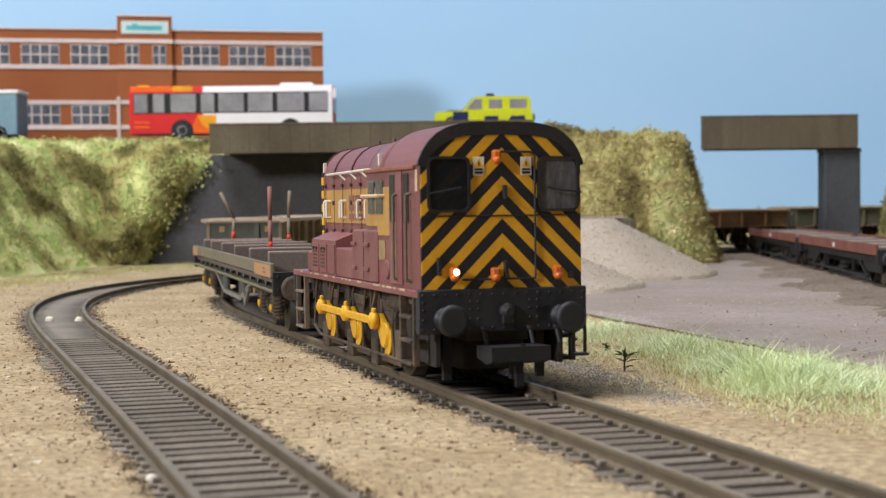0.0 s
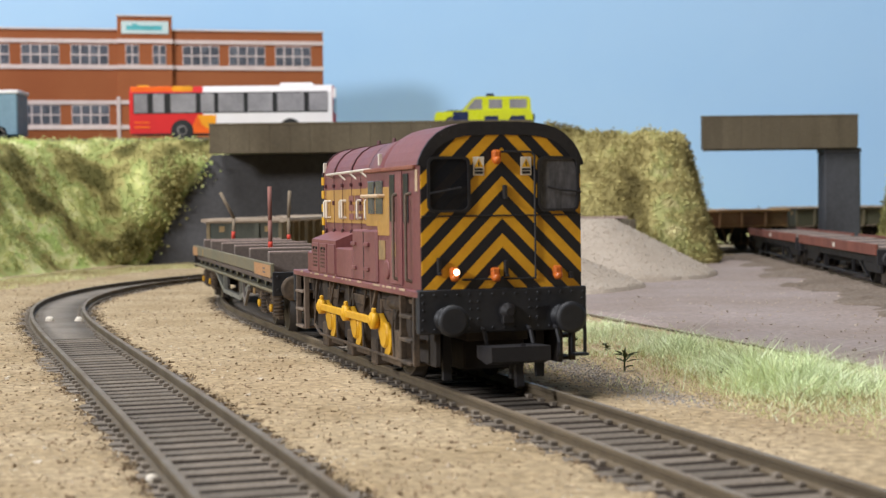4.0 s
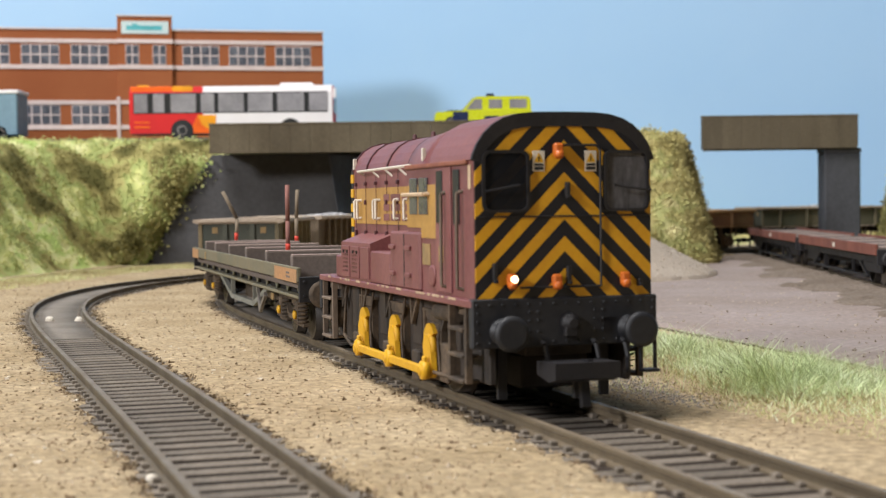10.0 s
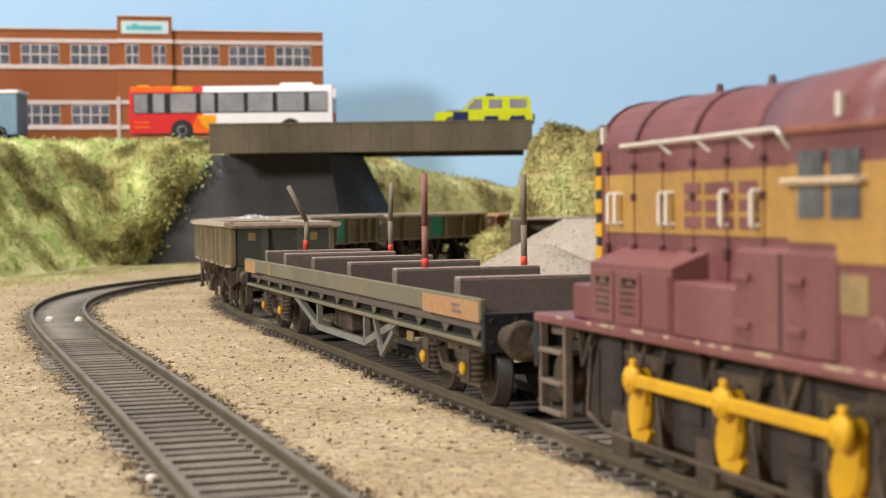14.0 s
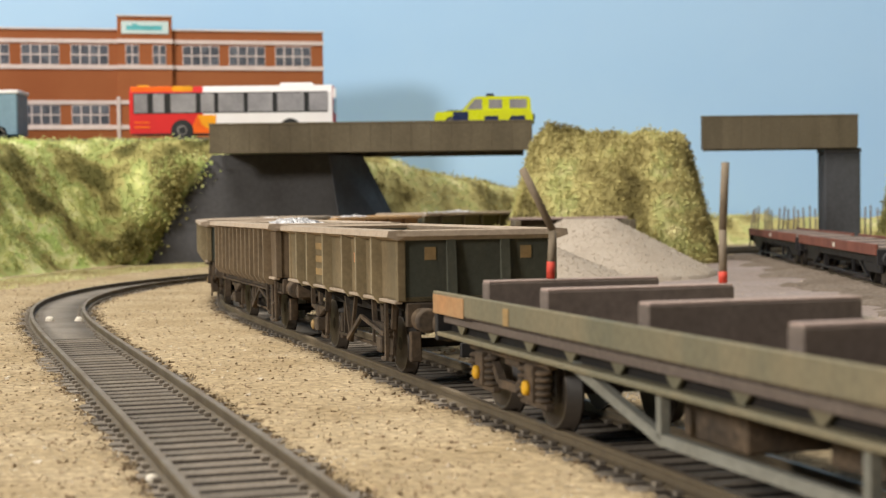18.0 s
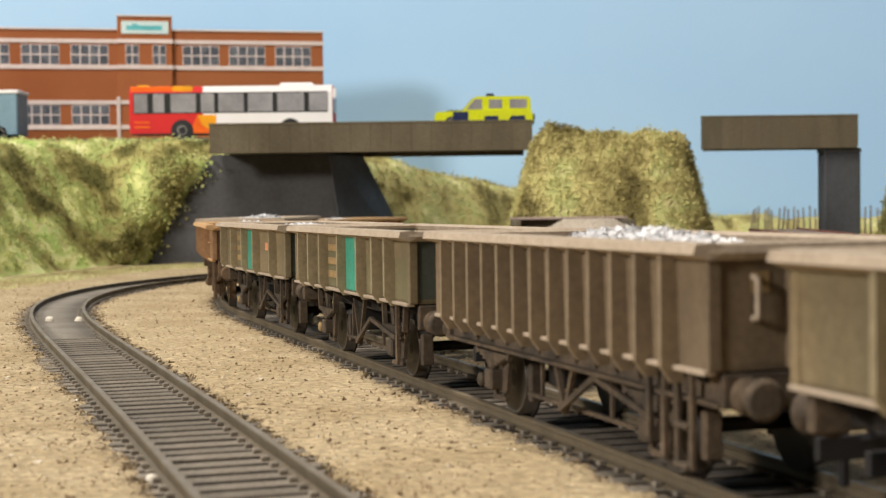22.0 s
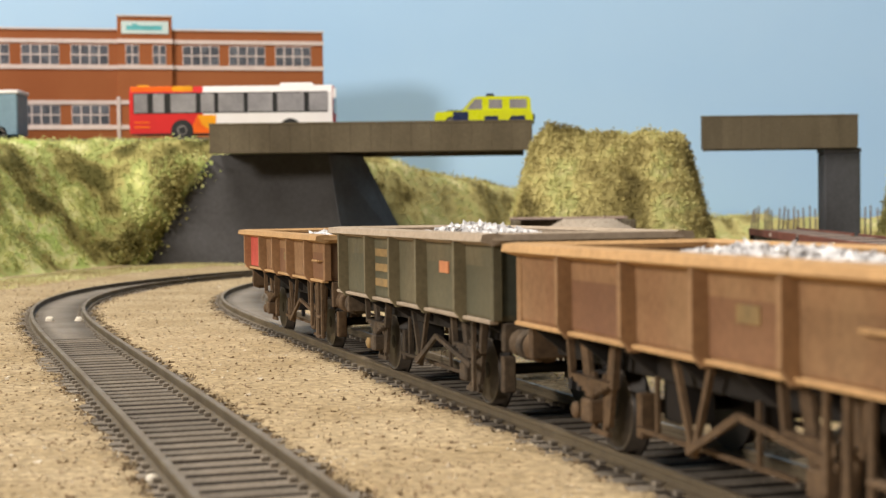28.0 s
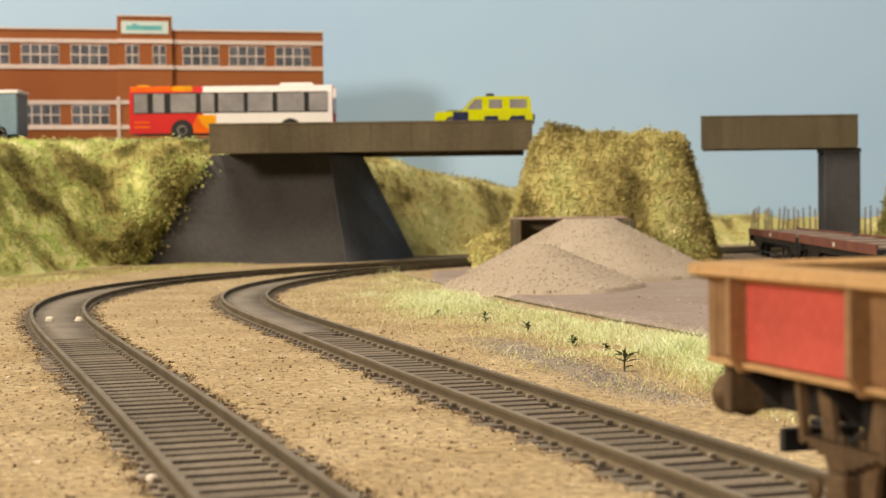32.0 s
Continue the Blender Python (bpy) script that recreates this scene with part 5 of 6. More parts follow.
# ---- open ballast wagons ----
def open_wagon(label, paint, rim_paint, ribs, ztop, zbot, half=48.5, panels=(), load=0, end_paint=None, seed=0, steps_on=False, gear=None, channel=False):
    top = thing("open_wagon", label, "wagon", "ballast wagons of the train")
    H, W, gear = half * 1.04, 15.6, gear or M_GRIME
    # body as a tub with real thickness
    for s in (-1, 1):
        bm = bmesh.new()
        prism(bm, [(s * (W - 0.9), zbot), (s * W, zbot), (s * (W + 0.3), ztop - 1.0), (s * (W - 0.7), ztop - 1.0)], "x", -H, H)
        part("tub_side", bm, paint, top)
    part("tub_floor", boxes((-H, H, -W + 0.9, W - 0.9, zbot, zbot + 0.8)), paint, top)
    for e in (-1, 1):
        x0, x1 = sorted((e * H, e * (H - 0.9)))
        ends = part("tub_end", boxes((x0, x1, -W + 0.6, W - 0.6, zbot, ztop - 1.0), bev=0.05), end_paint or paint, top)
        for y in (-5.4, 5.4):
            bm = bmesh.new()
            a, b = sorted((e * H, e * (H + 1.3)))
            prism(bm, [(a if e < 0 else a, zbot + 0.2), (b, zbot + 0.2), (b - (0.8 if e > 0 else 0), ztop - 1.4), (a + (0.8 if e < 0 else 0), ztop - 1.4)], "y", y - 0.9, y + 0.9)
            part("end_post", bm, end_paint or paint, top)
        for s in (-1, 1):
            part("corner_post", boxes((*sorted((e * (H - 1.4), e * (H + 0.35))), *sorted((s * (W - 1.2), s * (W + 0.45))), zbot, ztop - 0.8), bev=0.15), paint, top)
        part("end_label", boxes((*sorted((e * (H + 0.02), e * (H + 0.14))), -10.6, -8.4, ztop - 5.6, ztop - 3.2), (*sorted((e * (H + 0.02), e * (H + 0.14))), 8.6, 10.8, ztop - 5.6, ztop - 3.2)), M_OCHRE, top, "faded ochre label")
    # flared rim
    bm = bmesh.new()
    R = H + 1.0
    for s in (-1, 1):
        prism(bm, [(s * (W - 0.8), ztop - 1.3), (s * (W + 0.5), ztop - 1.9), (s * (W + 2.6), ztop - 1.2), (s * (W + 2.3), ztop - 0.1), (s * (W - 0.2), ztop + 0.1), (s * (W - 1.2), ztop - 0.4)], "x", -R, R)
    for e in (-1, 1):
        prism(bm, [(e * (H - 0.8), ztop - 1.3), (e * (H + 0.5), ztop - 1.9), (e * (H + 1.1), ztop - 1.1), (e * (H + 0.9), ztop - 0.1), (e * (H - 0.2), ztop + 0.1), (e * (H - 1.2), ztop - 0.4)], "y", -W - 0.6, W + 0.6)
    part("rim", bm, rim_paint, top, "dusty flared top rim")
    # side ribs, their feet standing below the body
    tip = 2.0 if channel else 0.9
    xs = np.array(ribs, float) * 1.04 if isinstance(ribs, tuple) else np.linspace(-H + 1.2, H - 1.2, ribs + 2)[1:-1]
    for s in (-1, 1):
        for x in xs:
            bm = bmesh.new()
            prism(bm, [(s * (W - 0.5), zbot - tip), (s * (W + 0.9), zbot - tip), (s * (W + 2.3), zbot + 1.9 - tip), (s * (W + 2.3), ztop - 1.5), (s * W, ztop - 1.2)], "x", x - 0.5, x + 0.5)
            # the lighter paint stands for the lit edges of the ribs
            part("side_rib", bm, M_RIBG if paint is M_DULLG else M_RIBO if paint is M_OLIVE else M_RIBR if paint is M_RUST else M_RIBB, top)
        # pale rim paint on the lip draws a thin highlight along the bottom edge
        part("bottom_flange", boxes((-H, H, *sorted((s * (W - 0.6), s * (W + 0.9))), zbot - 0.45, zbot + 0.12), bev=0.08), rim_paint, top, "pale lip along the bottom of the side, painted as a lit edge")
    edges = np.concatenate([[-H + 0.6], xs, [H - 0.6]])
    taken = {i for i, mat, tall, *_ in panels if tall == "full"}
    tones = PANELS.get(paint, (paint,))
    for i in range(len(edges) - 1):
        if i not in taken and len(xs) < 10:
            for s in (-1, 1):
                part("side_panel", boxes((edges[i] + 0.5, edges[i + 1] - 0.5, *sorted((s * (W - 0.1), s * (W + 0.2))), zbot + 0.5, ztop - 1.5), bev=0.04), tones[(i * 5 + seed * 3) % len(tones)], top)
    for i, mat, tall, name, lab in panels:
        a, b = edges[i] + 0.55, edges[i + 1] - 0.55
        for s in (-1, 1) if mat is M_TEAL else (-1,):
            lo, hi = sorted((s * W, s * (W + 0.42)))
            if tall == "full":
                part(name, boxes((a, b, lo, hi, zbot + 0.4, ztop - 1.6), bev=0.05), mat, top, lab)
            elif tall == "rows":
                for k in range(3):
                    z = zbot + 2.4 + k * 2.9
                    part(name, boxes((a + 0.8, b - 0.8, lo, hi, z, z + 1.5), bev=0.02), mat, top, lab)
            else:
                part(name, boxes(((a + b) / 2 - 2.6, (a + b) / 2 + 2.4, lo, hi, ztop - 7.0, ztop - 5.0), bev=0.02), mat, top, lab)
    # load
    if load:
        r = np.random.RandomState(40 + seed)
        n = int(2600 * load)
        x = r.uniform(-H + 3, H - 3, n)
        y = r.uniform(-W + 2, W - 2, n)
        z = ztop - 3.2 + load * (3.7 * np.exp(-((x + 4) / 24) ** 2 - (y / 10) ** 2) + 1.9 * np.exp(-((x - 26) / 14) ** 2 - ((y + 3) / 8) ** 2))
        ob = scatter("ballast_load", "white and grey ballast stones heaped in the wagon", M_LOAD, x, y, z, 1.3, 50 + seed, "")
        ob.parent = top
        bm = bmesh.new()
        g = [[bm.verts.new((xx * MM, yy * MM, (ztop - 3.7 + load * (3.5 * math.exp(-((xx + 4) / 24) ** 2 - (yy / 10) ** 2) + 1.8 * math.exp(-((xx - 26) / 14) ** 2 - ((yy + 3) / 8) ** 2))) * MM)) for yy in np.linspace(-W + 0.8, W - 0.8, 10)] for xx in np.linspace(-H + 0.8, H - 0.8, 28)]
        for u, v in zip(g, g[1:]):
            for k in range(9):
                bm.faces.new((u[k], u[k + 1], v[k + 1], v[k]))
        part("ballast_bed", bm, M_HEAP, top)
    # underframe set well in, near-black painting its shade; the running gear stands proud
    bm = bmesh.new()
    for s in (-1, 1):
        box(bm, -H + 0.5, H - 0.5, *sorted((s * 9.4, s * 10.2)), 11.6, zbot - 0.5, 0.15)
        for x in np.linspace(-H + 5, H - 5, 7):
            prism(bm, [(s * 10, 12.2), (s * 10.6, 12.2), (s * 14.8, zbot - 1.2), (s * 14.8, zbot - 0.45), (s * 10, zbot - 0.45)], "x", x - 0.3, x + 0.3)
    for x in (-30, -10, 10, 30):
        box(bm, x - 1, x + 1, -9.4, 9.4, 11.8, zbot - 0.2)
    part("underframe", bm, M_VOID, top, "grimy underframe set in below the body, coloured near-black for shade")
    for e in (-1, 1):
        part("headstock", boxes((*sorted((e * (H - 1.2), e * (H + 0.4))), -14.2, 14.2, 11.0, zbot - 0.3), bev=0.15), gear, top)
    if channel:
        for s in (-1, 1):
            part("solebar", boxes((-H + 0.5, H - 0.5, *sorted((s * 12.6, s * 13.4)), 11.4, zbot - 0.5), (-H + 0.5, H - 0.5, *sorted((s * 12.6, s * 14.6)), 11.0, 11.6), bev=0.1), gear, top, "brown channel solebar")
    WB = 29.3
    for x in (-WB, WB):
        for s in (-1, 1):
            bm = bmesh.new()
            lo, hi = sorted((s * 11.6, s * 12.2))
            for k in (-1, 1):
                bar(bm, (x + k * 2.4, s * 11.9, 4.2), (x + k * 5.4, s * 11.9, zbot - 0.6), 0.7, 2.2)
                box(bm, x + k * 1.9 - 0.4, x + k * 1.9 + 0.4, lo, hi, 3.2, 11)
            box(bm, x - 2.9, x + 2.9, lo, hi, 2.6, 3.3)
            part("axle_guard", bm, gear, top)
            bm = boxes((x - 1.7, x + 1.7, *sorted((s * 11.8, s * 14.2)), 4.4, 7.6), (x - 1.2, x + 1.2, *sorted((s * 12.4, s * 13.8)), 7.6, 10.4), bev=0.3)
            part("axle_box", bm, gear, top)
            bm = bmesh.new()
            for k in range(4):
                rise = 0.5 * (3 - k)
                box(bm, x - 7.2 + k * 1.5, x + 7.2 - k * 1.5, *sorted((s * 12.5, s * 13.5)), 8.4 + rise, 8.85 + rise)
            part("leaf_spring", bm, gear, top)
            for k in (-1, 1):
                bm = bmesh.new()
                bar(bm, (x + k * 7.2, s * 13.0, 9.6), (x + k * 8.2, s * 13.0, zbot - 0.5), 0.9, 0.9)
                part("spring_hanger", bm, gear, top)
                part("brake_shoe", boxes((x + k * 7.6 - 0.8, x + k * 7.6 + 0.8, *sorted((s * 7.6, s * 9.8)), 3, 9), bev=0.2), gear, top)
    for s in (-1, 1):
        bm = bmesh.new()
        bar(bm, (-5, s * 12.6, zbot - 0.6), (0, s * 12.6, 4.2), 0.7, 0.9)
        bar(bm, (5, s * 12.6, zbot - 0.6), (0, s * 12.6, 4.2), 0.7, 0.9)
        part("v_hanger", bm, gear, top)
        bm = bmesh.new()
        bar(bm, (0, s * 13.4, 4.8), (13, s * 13.6, 10.6), 0.6, 0.9)
        bar(bm, (13, s * 13.6, 10.6), (34, s * 14.2, 7.4 if seed % 2 else 8.4), 0.6, 0.8)
        part("brake_lever", bm, gear, top)
        bm = bmesh.new()
        bar(bm, (35.5, s * 14.2, 3.4), (35.5, s * 14.2, zbot - 0.4), 0.6, 1.1)
        bar(bm, (32.5, s * 14.2, 3.6), (35.5, s * 14.2, 3.6), 0.6, 0.7)
        part("lever_guide", bm, gear, top)
        bm = bmesh.new()
        bar(bm, (-20, s * 10.6, 4.6), (20, s * 10.6, 4.6), 0.5, 0.6)
        for x in (-14, 12):
            bar(bm, (x, s * 10.6, 4.6), (x, s * 10.6, 12), 0.5, 0.7)
        part("pull_rod", bm, gear, top)
        bm = boxes((-15, -9, *sorted((s * 5, s * 9.4)), 6.4, 11.6), (9, 12, *sorted((s * 6, s * 9.6)), 7.4, 11.6), bev=0.3)
        part("brake_cylinder", bm, M_VOID, top)
        bm = bmesh.new()
        lathe(bm, (-33.2, s * 13.6, 5.6), (0, s, 0), [(0, 1.15), (0.5, 1.15), (0.8, 0.7)], 12)
        part("ochre_cap", bm, M_OCHRE if seed not in (1, 4, 6) else gear, top)
    if steps_on:
        for s in (-1, 1):
            for x in (33.0, 40.8, 44.4):
                part("step_hanger", boxes((x - 0.45, x + 0.45, s * 15.0 - 0.35, s * 15.0 + 0.35, 3.4 if x > 35 else 5.6, zbot), bev=0.12), gear, top)
            for z in (3.4, 8.0):
                part("step_tread", boxes((40.8, 44.4, *sorted((s * 14.4, s * 15.8)), z, z + 0.6), bev=0.1), gear, top)
            bm = bmesh.new()
            tube(bm, [(H - 9, s * (W + 0.2), ztop - 6), (H - 9, s * (W + 1.1), ztop - 6), (H - 3, s * (W + 1.1), ztop - 6), (H - 3, s * (W + 0.2), ztop - 6)], 0.28)
            if not channel:
                part("side_handrail", bm, rim_paint, top)
            else:
                bm.free()
        bm = bmesh.new()
        tube(bm, [(H, -10.4, ztop - 8.5), (H + 1.2, -10.4, ztop - 8.3), (H + 1.2, -10.4, ztop - 4), (H, -10.4, ztop - 3.8)], 0.4)
        part("end_handrail", bm, rim_paint, top)
    buffers(top, H + 0.4, 1, 12.4, r=2.4, long=4.2, material=gear)
    buffers(top, -H - 0.4, -1, 12.4, r=2.4, long=4.2, material=gear)
    coupling(top, H - 1, 1, 6.6)
    coupling(top, -H + 1, -1, 6.6)
    return top, [wheelset(top, x, 6.0) for x in (-WB, WB)]


def grown(top, k, kx):
    """Bring a vehicle to its full size, its length by kx; wheels stay round."""
    done = set()
    for o in top.children_recursive:
        turning = o.name.startswith("wheelset") or o.parent.name.startswith("wheelset")
        if o.data not in done:
            o.data.transform(Matrix.Diagonal((k if turning else kx, k, k, 1)))
            done.add(o.data)
        o.location.x *= kx
        o.location.yz = o.location.y * k, o.location.z * k


TRAIN = []
loco, loco_wheels, loco_rods = locomotive()
grown(loco, 1.014, 1.05)
TRAIN.append((loco, loco_wheels, 8.5, -0.3, 24.0))
GREEN = ("repair_panel", "bright green panel")
WORN = ("lettering_bar", "faded ochre lettering bars")
TAG = ("label", "small orange label")
for (ob, wh), off, hb in (
        (bolster_wagon(), 185.5, 80),
        (open_wagon("dusty olive open ballast wagon with faded lettering", M_OLIVE, M_RIM, (-32, -20.6, -4.5, 13, 24.7, 36.8), 29.2, 15.8, 48.5, [(4, M_LABEL, "label", *TAG), (2, M_OCHRE, "rows", *WORN)], 0, M_DARKG, 0), 370.0, 30),
        (open_wagon("dusty brown ribbed open wagon loaded with white ballast", M_BROWN, M_RIM, 13, 29.4, 15.2, 48.3, [], 1.0, None, 1, True, channel=True), 491.9, 30),
        (open_wagon("dusty olive open wagon with a bright green panel", M_OLIVE, M_RIM, (-37.7, -27, -15.7, 1, 17, 29, 38), 29.2, 15.8, 48.5, [(4, M_TEAL, "full", *GREEN), (6, M_LABEL, "label", *TAG), (3, M_OCHRE, "rows", *WORN)], 0.25, M_DARKG, 2), 611.8, 30),
        (open_wagon("dusty olive open wagon with green panel and ballast", M_OLIVE, M_RIM, (-41, -23, -5, 12.6, 36), 29.2, 15.8, 48.0, [(3, M_TEAL, "full", *GREEN), (2, M_OCHRE, "rows", *WORN), (4, M_LABEL, "label", *TAG)], 0.7, M_DARKG, 3), 729.2, 30),
        (open_wagon("rust-brown open wagon heaped with white ballast", M_RUST, M_RIMR, (-29, -9, 9.5, 28), 28.2, 16.6, 48.5, [(3, M_OCHRE, "label", "lettering_bar", "faded ochre lettering")], 0.9, M_RUSTEND, 4, True, gear=M_GEAR), 848.0, 30),
        (open_wagon("dull olive-green open wagon heaped with ballast", M_DULLG, M_RIM, (-41, -20, -3, 14, 35), 29.4, 15.8, 48.2, [(4, M_LABEL, "label", *TAG), (2, M_OCHRE, "rows", *WORN)], 1.0, M_DARKG, 5), 962.4, 30),
        (open_wagon("rust-brown open wagon with red side panel, last of the train", M_RUST, M_RIMR, (-42, -20, -2, 16, 36.5), 27.4, 17.0, 49.4, [(1, M_REDPANEL, "full", "red_panel", "red side panel"), (3, M_OCHRE, "label", "lettering_bar", "faded ochre lettering")], 0.8, M_RUSTEND, 6, True, gear=M_GEAR), 1081.3, 30)):
    k = 1.04 if hb > 60 else 1.025
    grown(ob, k, k)
    TRAIN.append((ob, wh, 6.2, off, hb))


# ---- bridges ----
def abutment():
    bm = bmesh.new()
    lo = [(-194, 990), (-62, 986), (-18, 1058), (-60, 1110), (-230, 1110)]
    hi = [(-150, 1000), (-74, 998), (-54, 1040), (-70, 1110), (-165, 1110)]
    a = [bm.verts.new((x * MM, y * MM, -6 * MM)) for x, y in lo]
    b = [bm.verts.new((x * MM, y * MM, 69 * MM)) for x, y in hi]
    bm.faces.new(a[::-1])
    bm.faces.new(b)
    for i in range(5):
        bm.faces.new((a[i], a[(i + 1) % 5], b[(i + 1) % 5], b[i]))
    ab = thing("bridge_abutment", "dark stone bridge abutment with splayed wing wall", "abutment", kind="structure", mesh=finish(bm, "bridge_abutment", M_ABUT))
    # thin sheet over the wing face, carrying its painted light
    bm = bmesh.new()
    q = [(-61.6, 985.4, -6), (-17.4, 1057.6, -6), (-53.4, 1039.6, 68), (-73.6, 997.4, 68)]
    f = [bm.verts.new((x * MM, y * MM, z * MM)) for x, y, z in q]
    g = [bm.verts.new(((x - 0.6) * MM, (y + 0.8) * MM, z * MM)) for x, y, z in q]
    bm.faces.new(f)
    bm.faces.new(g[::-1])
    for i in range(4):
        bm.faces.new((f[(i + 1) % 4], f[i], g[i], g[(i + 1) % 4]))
    part("wing_wall", bm, M_WING, ab, "wing wall coloured paler and bluer for the light on it")
    # foliage hanging over the edge of the abutment
    r = np.random.RandomState(91)
    t = r.uniform(0, 1, 9000)
    z = -4 + 70 * t
    c = np.stack([-194 + 44 * t, 989 + 9 * t], 1) + r.normal(0, 1, (9000, 2)) * (4.5 + 3 * np.abs(np.sin(9 * t)))[:, None]
    scatter("edge_foliage", "yellow-green foliage spilling over the abutment edge", M_LEAF, c[:, 0] - 15, c[:, 1] - 1, z + r.normal(0, 2.5, 9000), 1.35, 92, "foliage")
    return ab


abutment()


def bridge(label, x0, x1, y0, y1, z0, z1, slabs, skew=0.0):
    top = thing("road_bridge", label, "bridge")
    part("deck", boxes((x0 + 1 + skew / 2, x1 - 1 + skew / 2, y0 + 7, y1 - 7, z1 - 8, z1 - 4), bev=0.4), M_ROAD, top, "grey road deck")
    part("soffit", boxes((x0 + 1 + skew / 2, x1 - 1 + skew / 2, y0 + 7, y1 - 7, z0 + 3, z1 - 8), bev=0.4), M_CONCRETE, top)
    w = (x1 - x0) / slabs
    for y, dx in ((y0, 0.0), (y1 - 6.5, skew)):
        for k in range(slabs):
            a = x0 + dx + k * w
            part("parapet_slab", boxes((a + 0.03, a + w - 0.03, y, y + 6.5, z0, z1 - 1.2), bev=0.12), M_CONCRETE, top)
        part("coping", boxes((x0 + dx - 0.2, x1 + dx + 0.2, y - 0.25, y + 6.75, z1 - 1.2, z1), bev=0.15), M_CONCRETE, top)
    return top


bridge("stained concrete road bridge carrying a yellow patrol car", -146, 57, 962, 1072, 68.4, 87.4, 16)
bridge("short stained concrete road bridge on a pier", 170.4, 272, 1000, 1036, 68.6, 90.5, 8, 6.0)


def pier():
    top = thing("bridge_pier", "dark concrete pier under the short bridge", "pier")
    part("shaft", boxes((251.3, 274.6, 1004, 1024, -5, 65.5), bev=0.8), M_PIER, top)
    part("pier_cap", boxes((250.9, 275.0, 1003.4, 1024.6, 65.5, 68.6), bev=0.5), M_ABUT, top)
    return top


pier()
tagged(new("road", finish(boxes((-760, -150, 1070, 1165, 70, 83.5), bev=0.3), "road", M_ROAD)), "grey model road on the embankment", "road", kind="structure")
tagged(new("road", finish(boxes((59.5, 158, 985, 1040, 62, 74), bev=0.3), "road", M_ROAD)), "grey model road over the mound", "road", kind="structure")

# ---- factory ----
M_BRICK = surface("orange_red_printed_brick", (0.33, 0.105, 0.035), (0.25, 0.07, 0.025), 0.9, grain=1500, blot=12, amount=0.7, bump=0.1, vary=0.1)
M_TRIM = surface("pale_pink_white_stone_trim", (0.66, 0.55, 0.52), (0.5, 0.4, 0.38), 0.8, bump=0.05)
M_WINDOW = surface("grey_window_pane", (0.075, 0.08, 0.097), (0.17, 0.18, 0.21), 0.25, blot=120, amount=0.7, bump=0, vary=0.25)
M_SIGN = surface("pale_aqua_sign_board", (0.55, 0.66, 0.66), (0.4, 0.55, 0.56), 0.7, bump=0)
M_SIGNB = surface("turquoise_sign_lettering", (0.10, 0.42, 0.46), None, 0.7, bump=0)


def window(parent, x, z, w, h, cols, y=0.0):
    win = part("window", boxes((x, x + w, y - 0.3, y + 0.6, z, z + h), bev=0.1), M_TRIM, parent, "white framed multi-pane window")
    cw, ch = w / cols, h / 2
    for i in range(cols):
        for j in range(2):
            part("pane", boxes((x + i * cw + 0.5, x + (i + 1) * cw - 0.5, y - 0.42, y - 0.3, z + j * ch + 0.5, z + (j + 1) * ch - 0.5)), M_WINDOW, win)
    return win


def factory():
    """A low-relief brick factory of two storeys with a raised centre bay."""
    top = thing("factory_building", "orange-red brick two-storey factory with white window bands", "building", m=pose(-0.0945, 1.232, 0.0835, 0, 0, 12.5))
    # local x runs to the left along the front, from the right-hand corner at 0
    W = 340
    part("wall", boxes((-W, 0, 0, 30, -4, 90), bev=0.3), M_BRICK, top, "orange-red brick front wall")
    part("centre_bay", boxes((-161.5, -119.5, -3.5, 0, -4, 100.4), bev=0.3), M_BRICK, top, "raised brick centre bay")
    part("parapet_cap", boxes((-W, -161.5, -1, 31, 90, 91.4), bev=0.2), M_TRIM, top)
    part("parapet_cap", boxes((-119.5, 0.6, -1, 31, 90, 91.4), bev=0.2), M_TRIM, top)
    part("bay_cap", boxes((-162, -119, -4.4, 3, 100.4, 101.8), bev=0.2), M_TRIM, top)
    for a, b, y in ((-W, -161.6, 0), (-119.4, 0.4, 0), (-162, -119, -3.5)):
        for z, h in ((79.8, 3.2), (59.6, 3.2), (32.2, 3.2), (12.8, 3.4)):
            part("stone_band", boxes((a, b, y - 0.9, y + 0.2, z, z + h), bev=0.15), M_TRIM, top)
    for x in (-38.4, -75.1, -111.4):
        window(top, x, 63, 28.6, 15.6, 4)
        window(top, x, 16.4, 28.6, 15.6, 4)
    for x in (-197, -234.2, -271.4, -308.6):
        window(top, x, 63, 28.6, 15.6, 4)
        window(top, x, 16.4, 28.6, 15.6, 4)
    for x in (-155.4, -134.6):
        window(top, x, 63, 10.4, 15.6, 2, -3.5)
    part("door_surround", boxes((-162.8, -160, -5, -3.4, -2, 38), bev=0.2), M_TRIM, top)
    sg = part("sign_board", boxes((-158.4, -122.2, -4.2, -3.5, 87.2, 97), bev=0.1), M_SIGN, top, "pale aqua sign board with turquoise bars")
    part("sign_bar", boxes((-154.5, -127, -4.35, -4.22, 90, 93.6), (-150, -146, -4.38, -4.25, 93.6, 95), bev=0.05), M_SIGNB, sg)


factory()

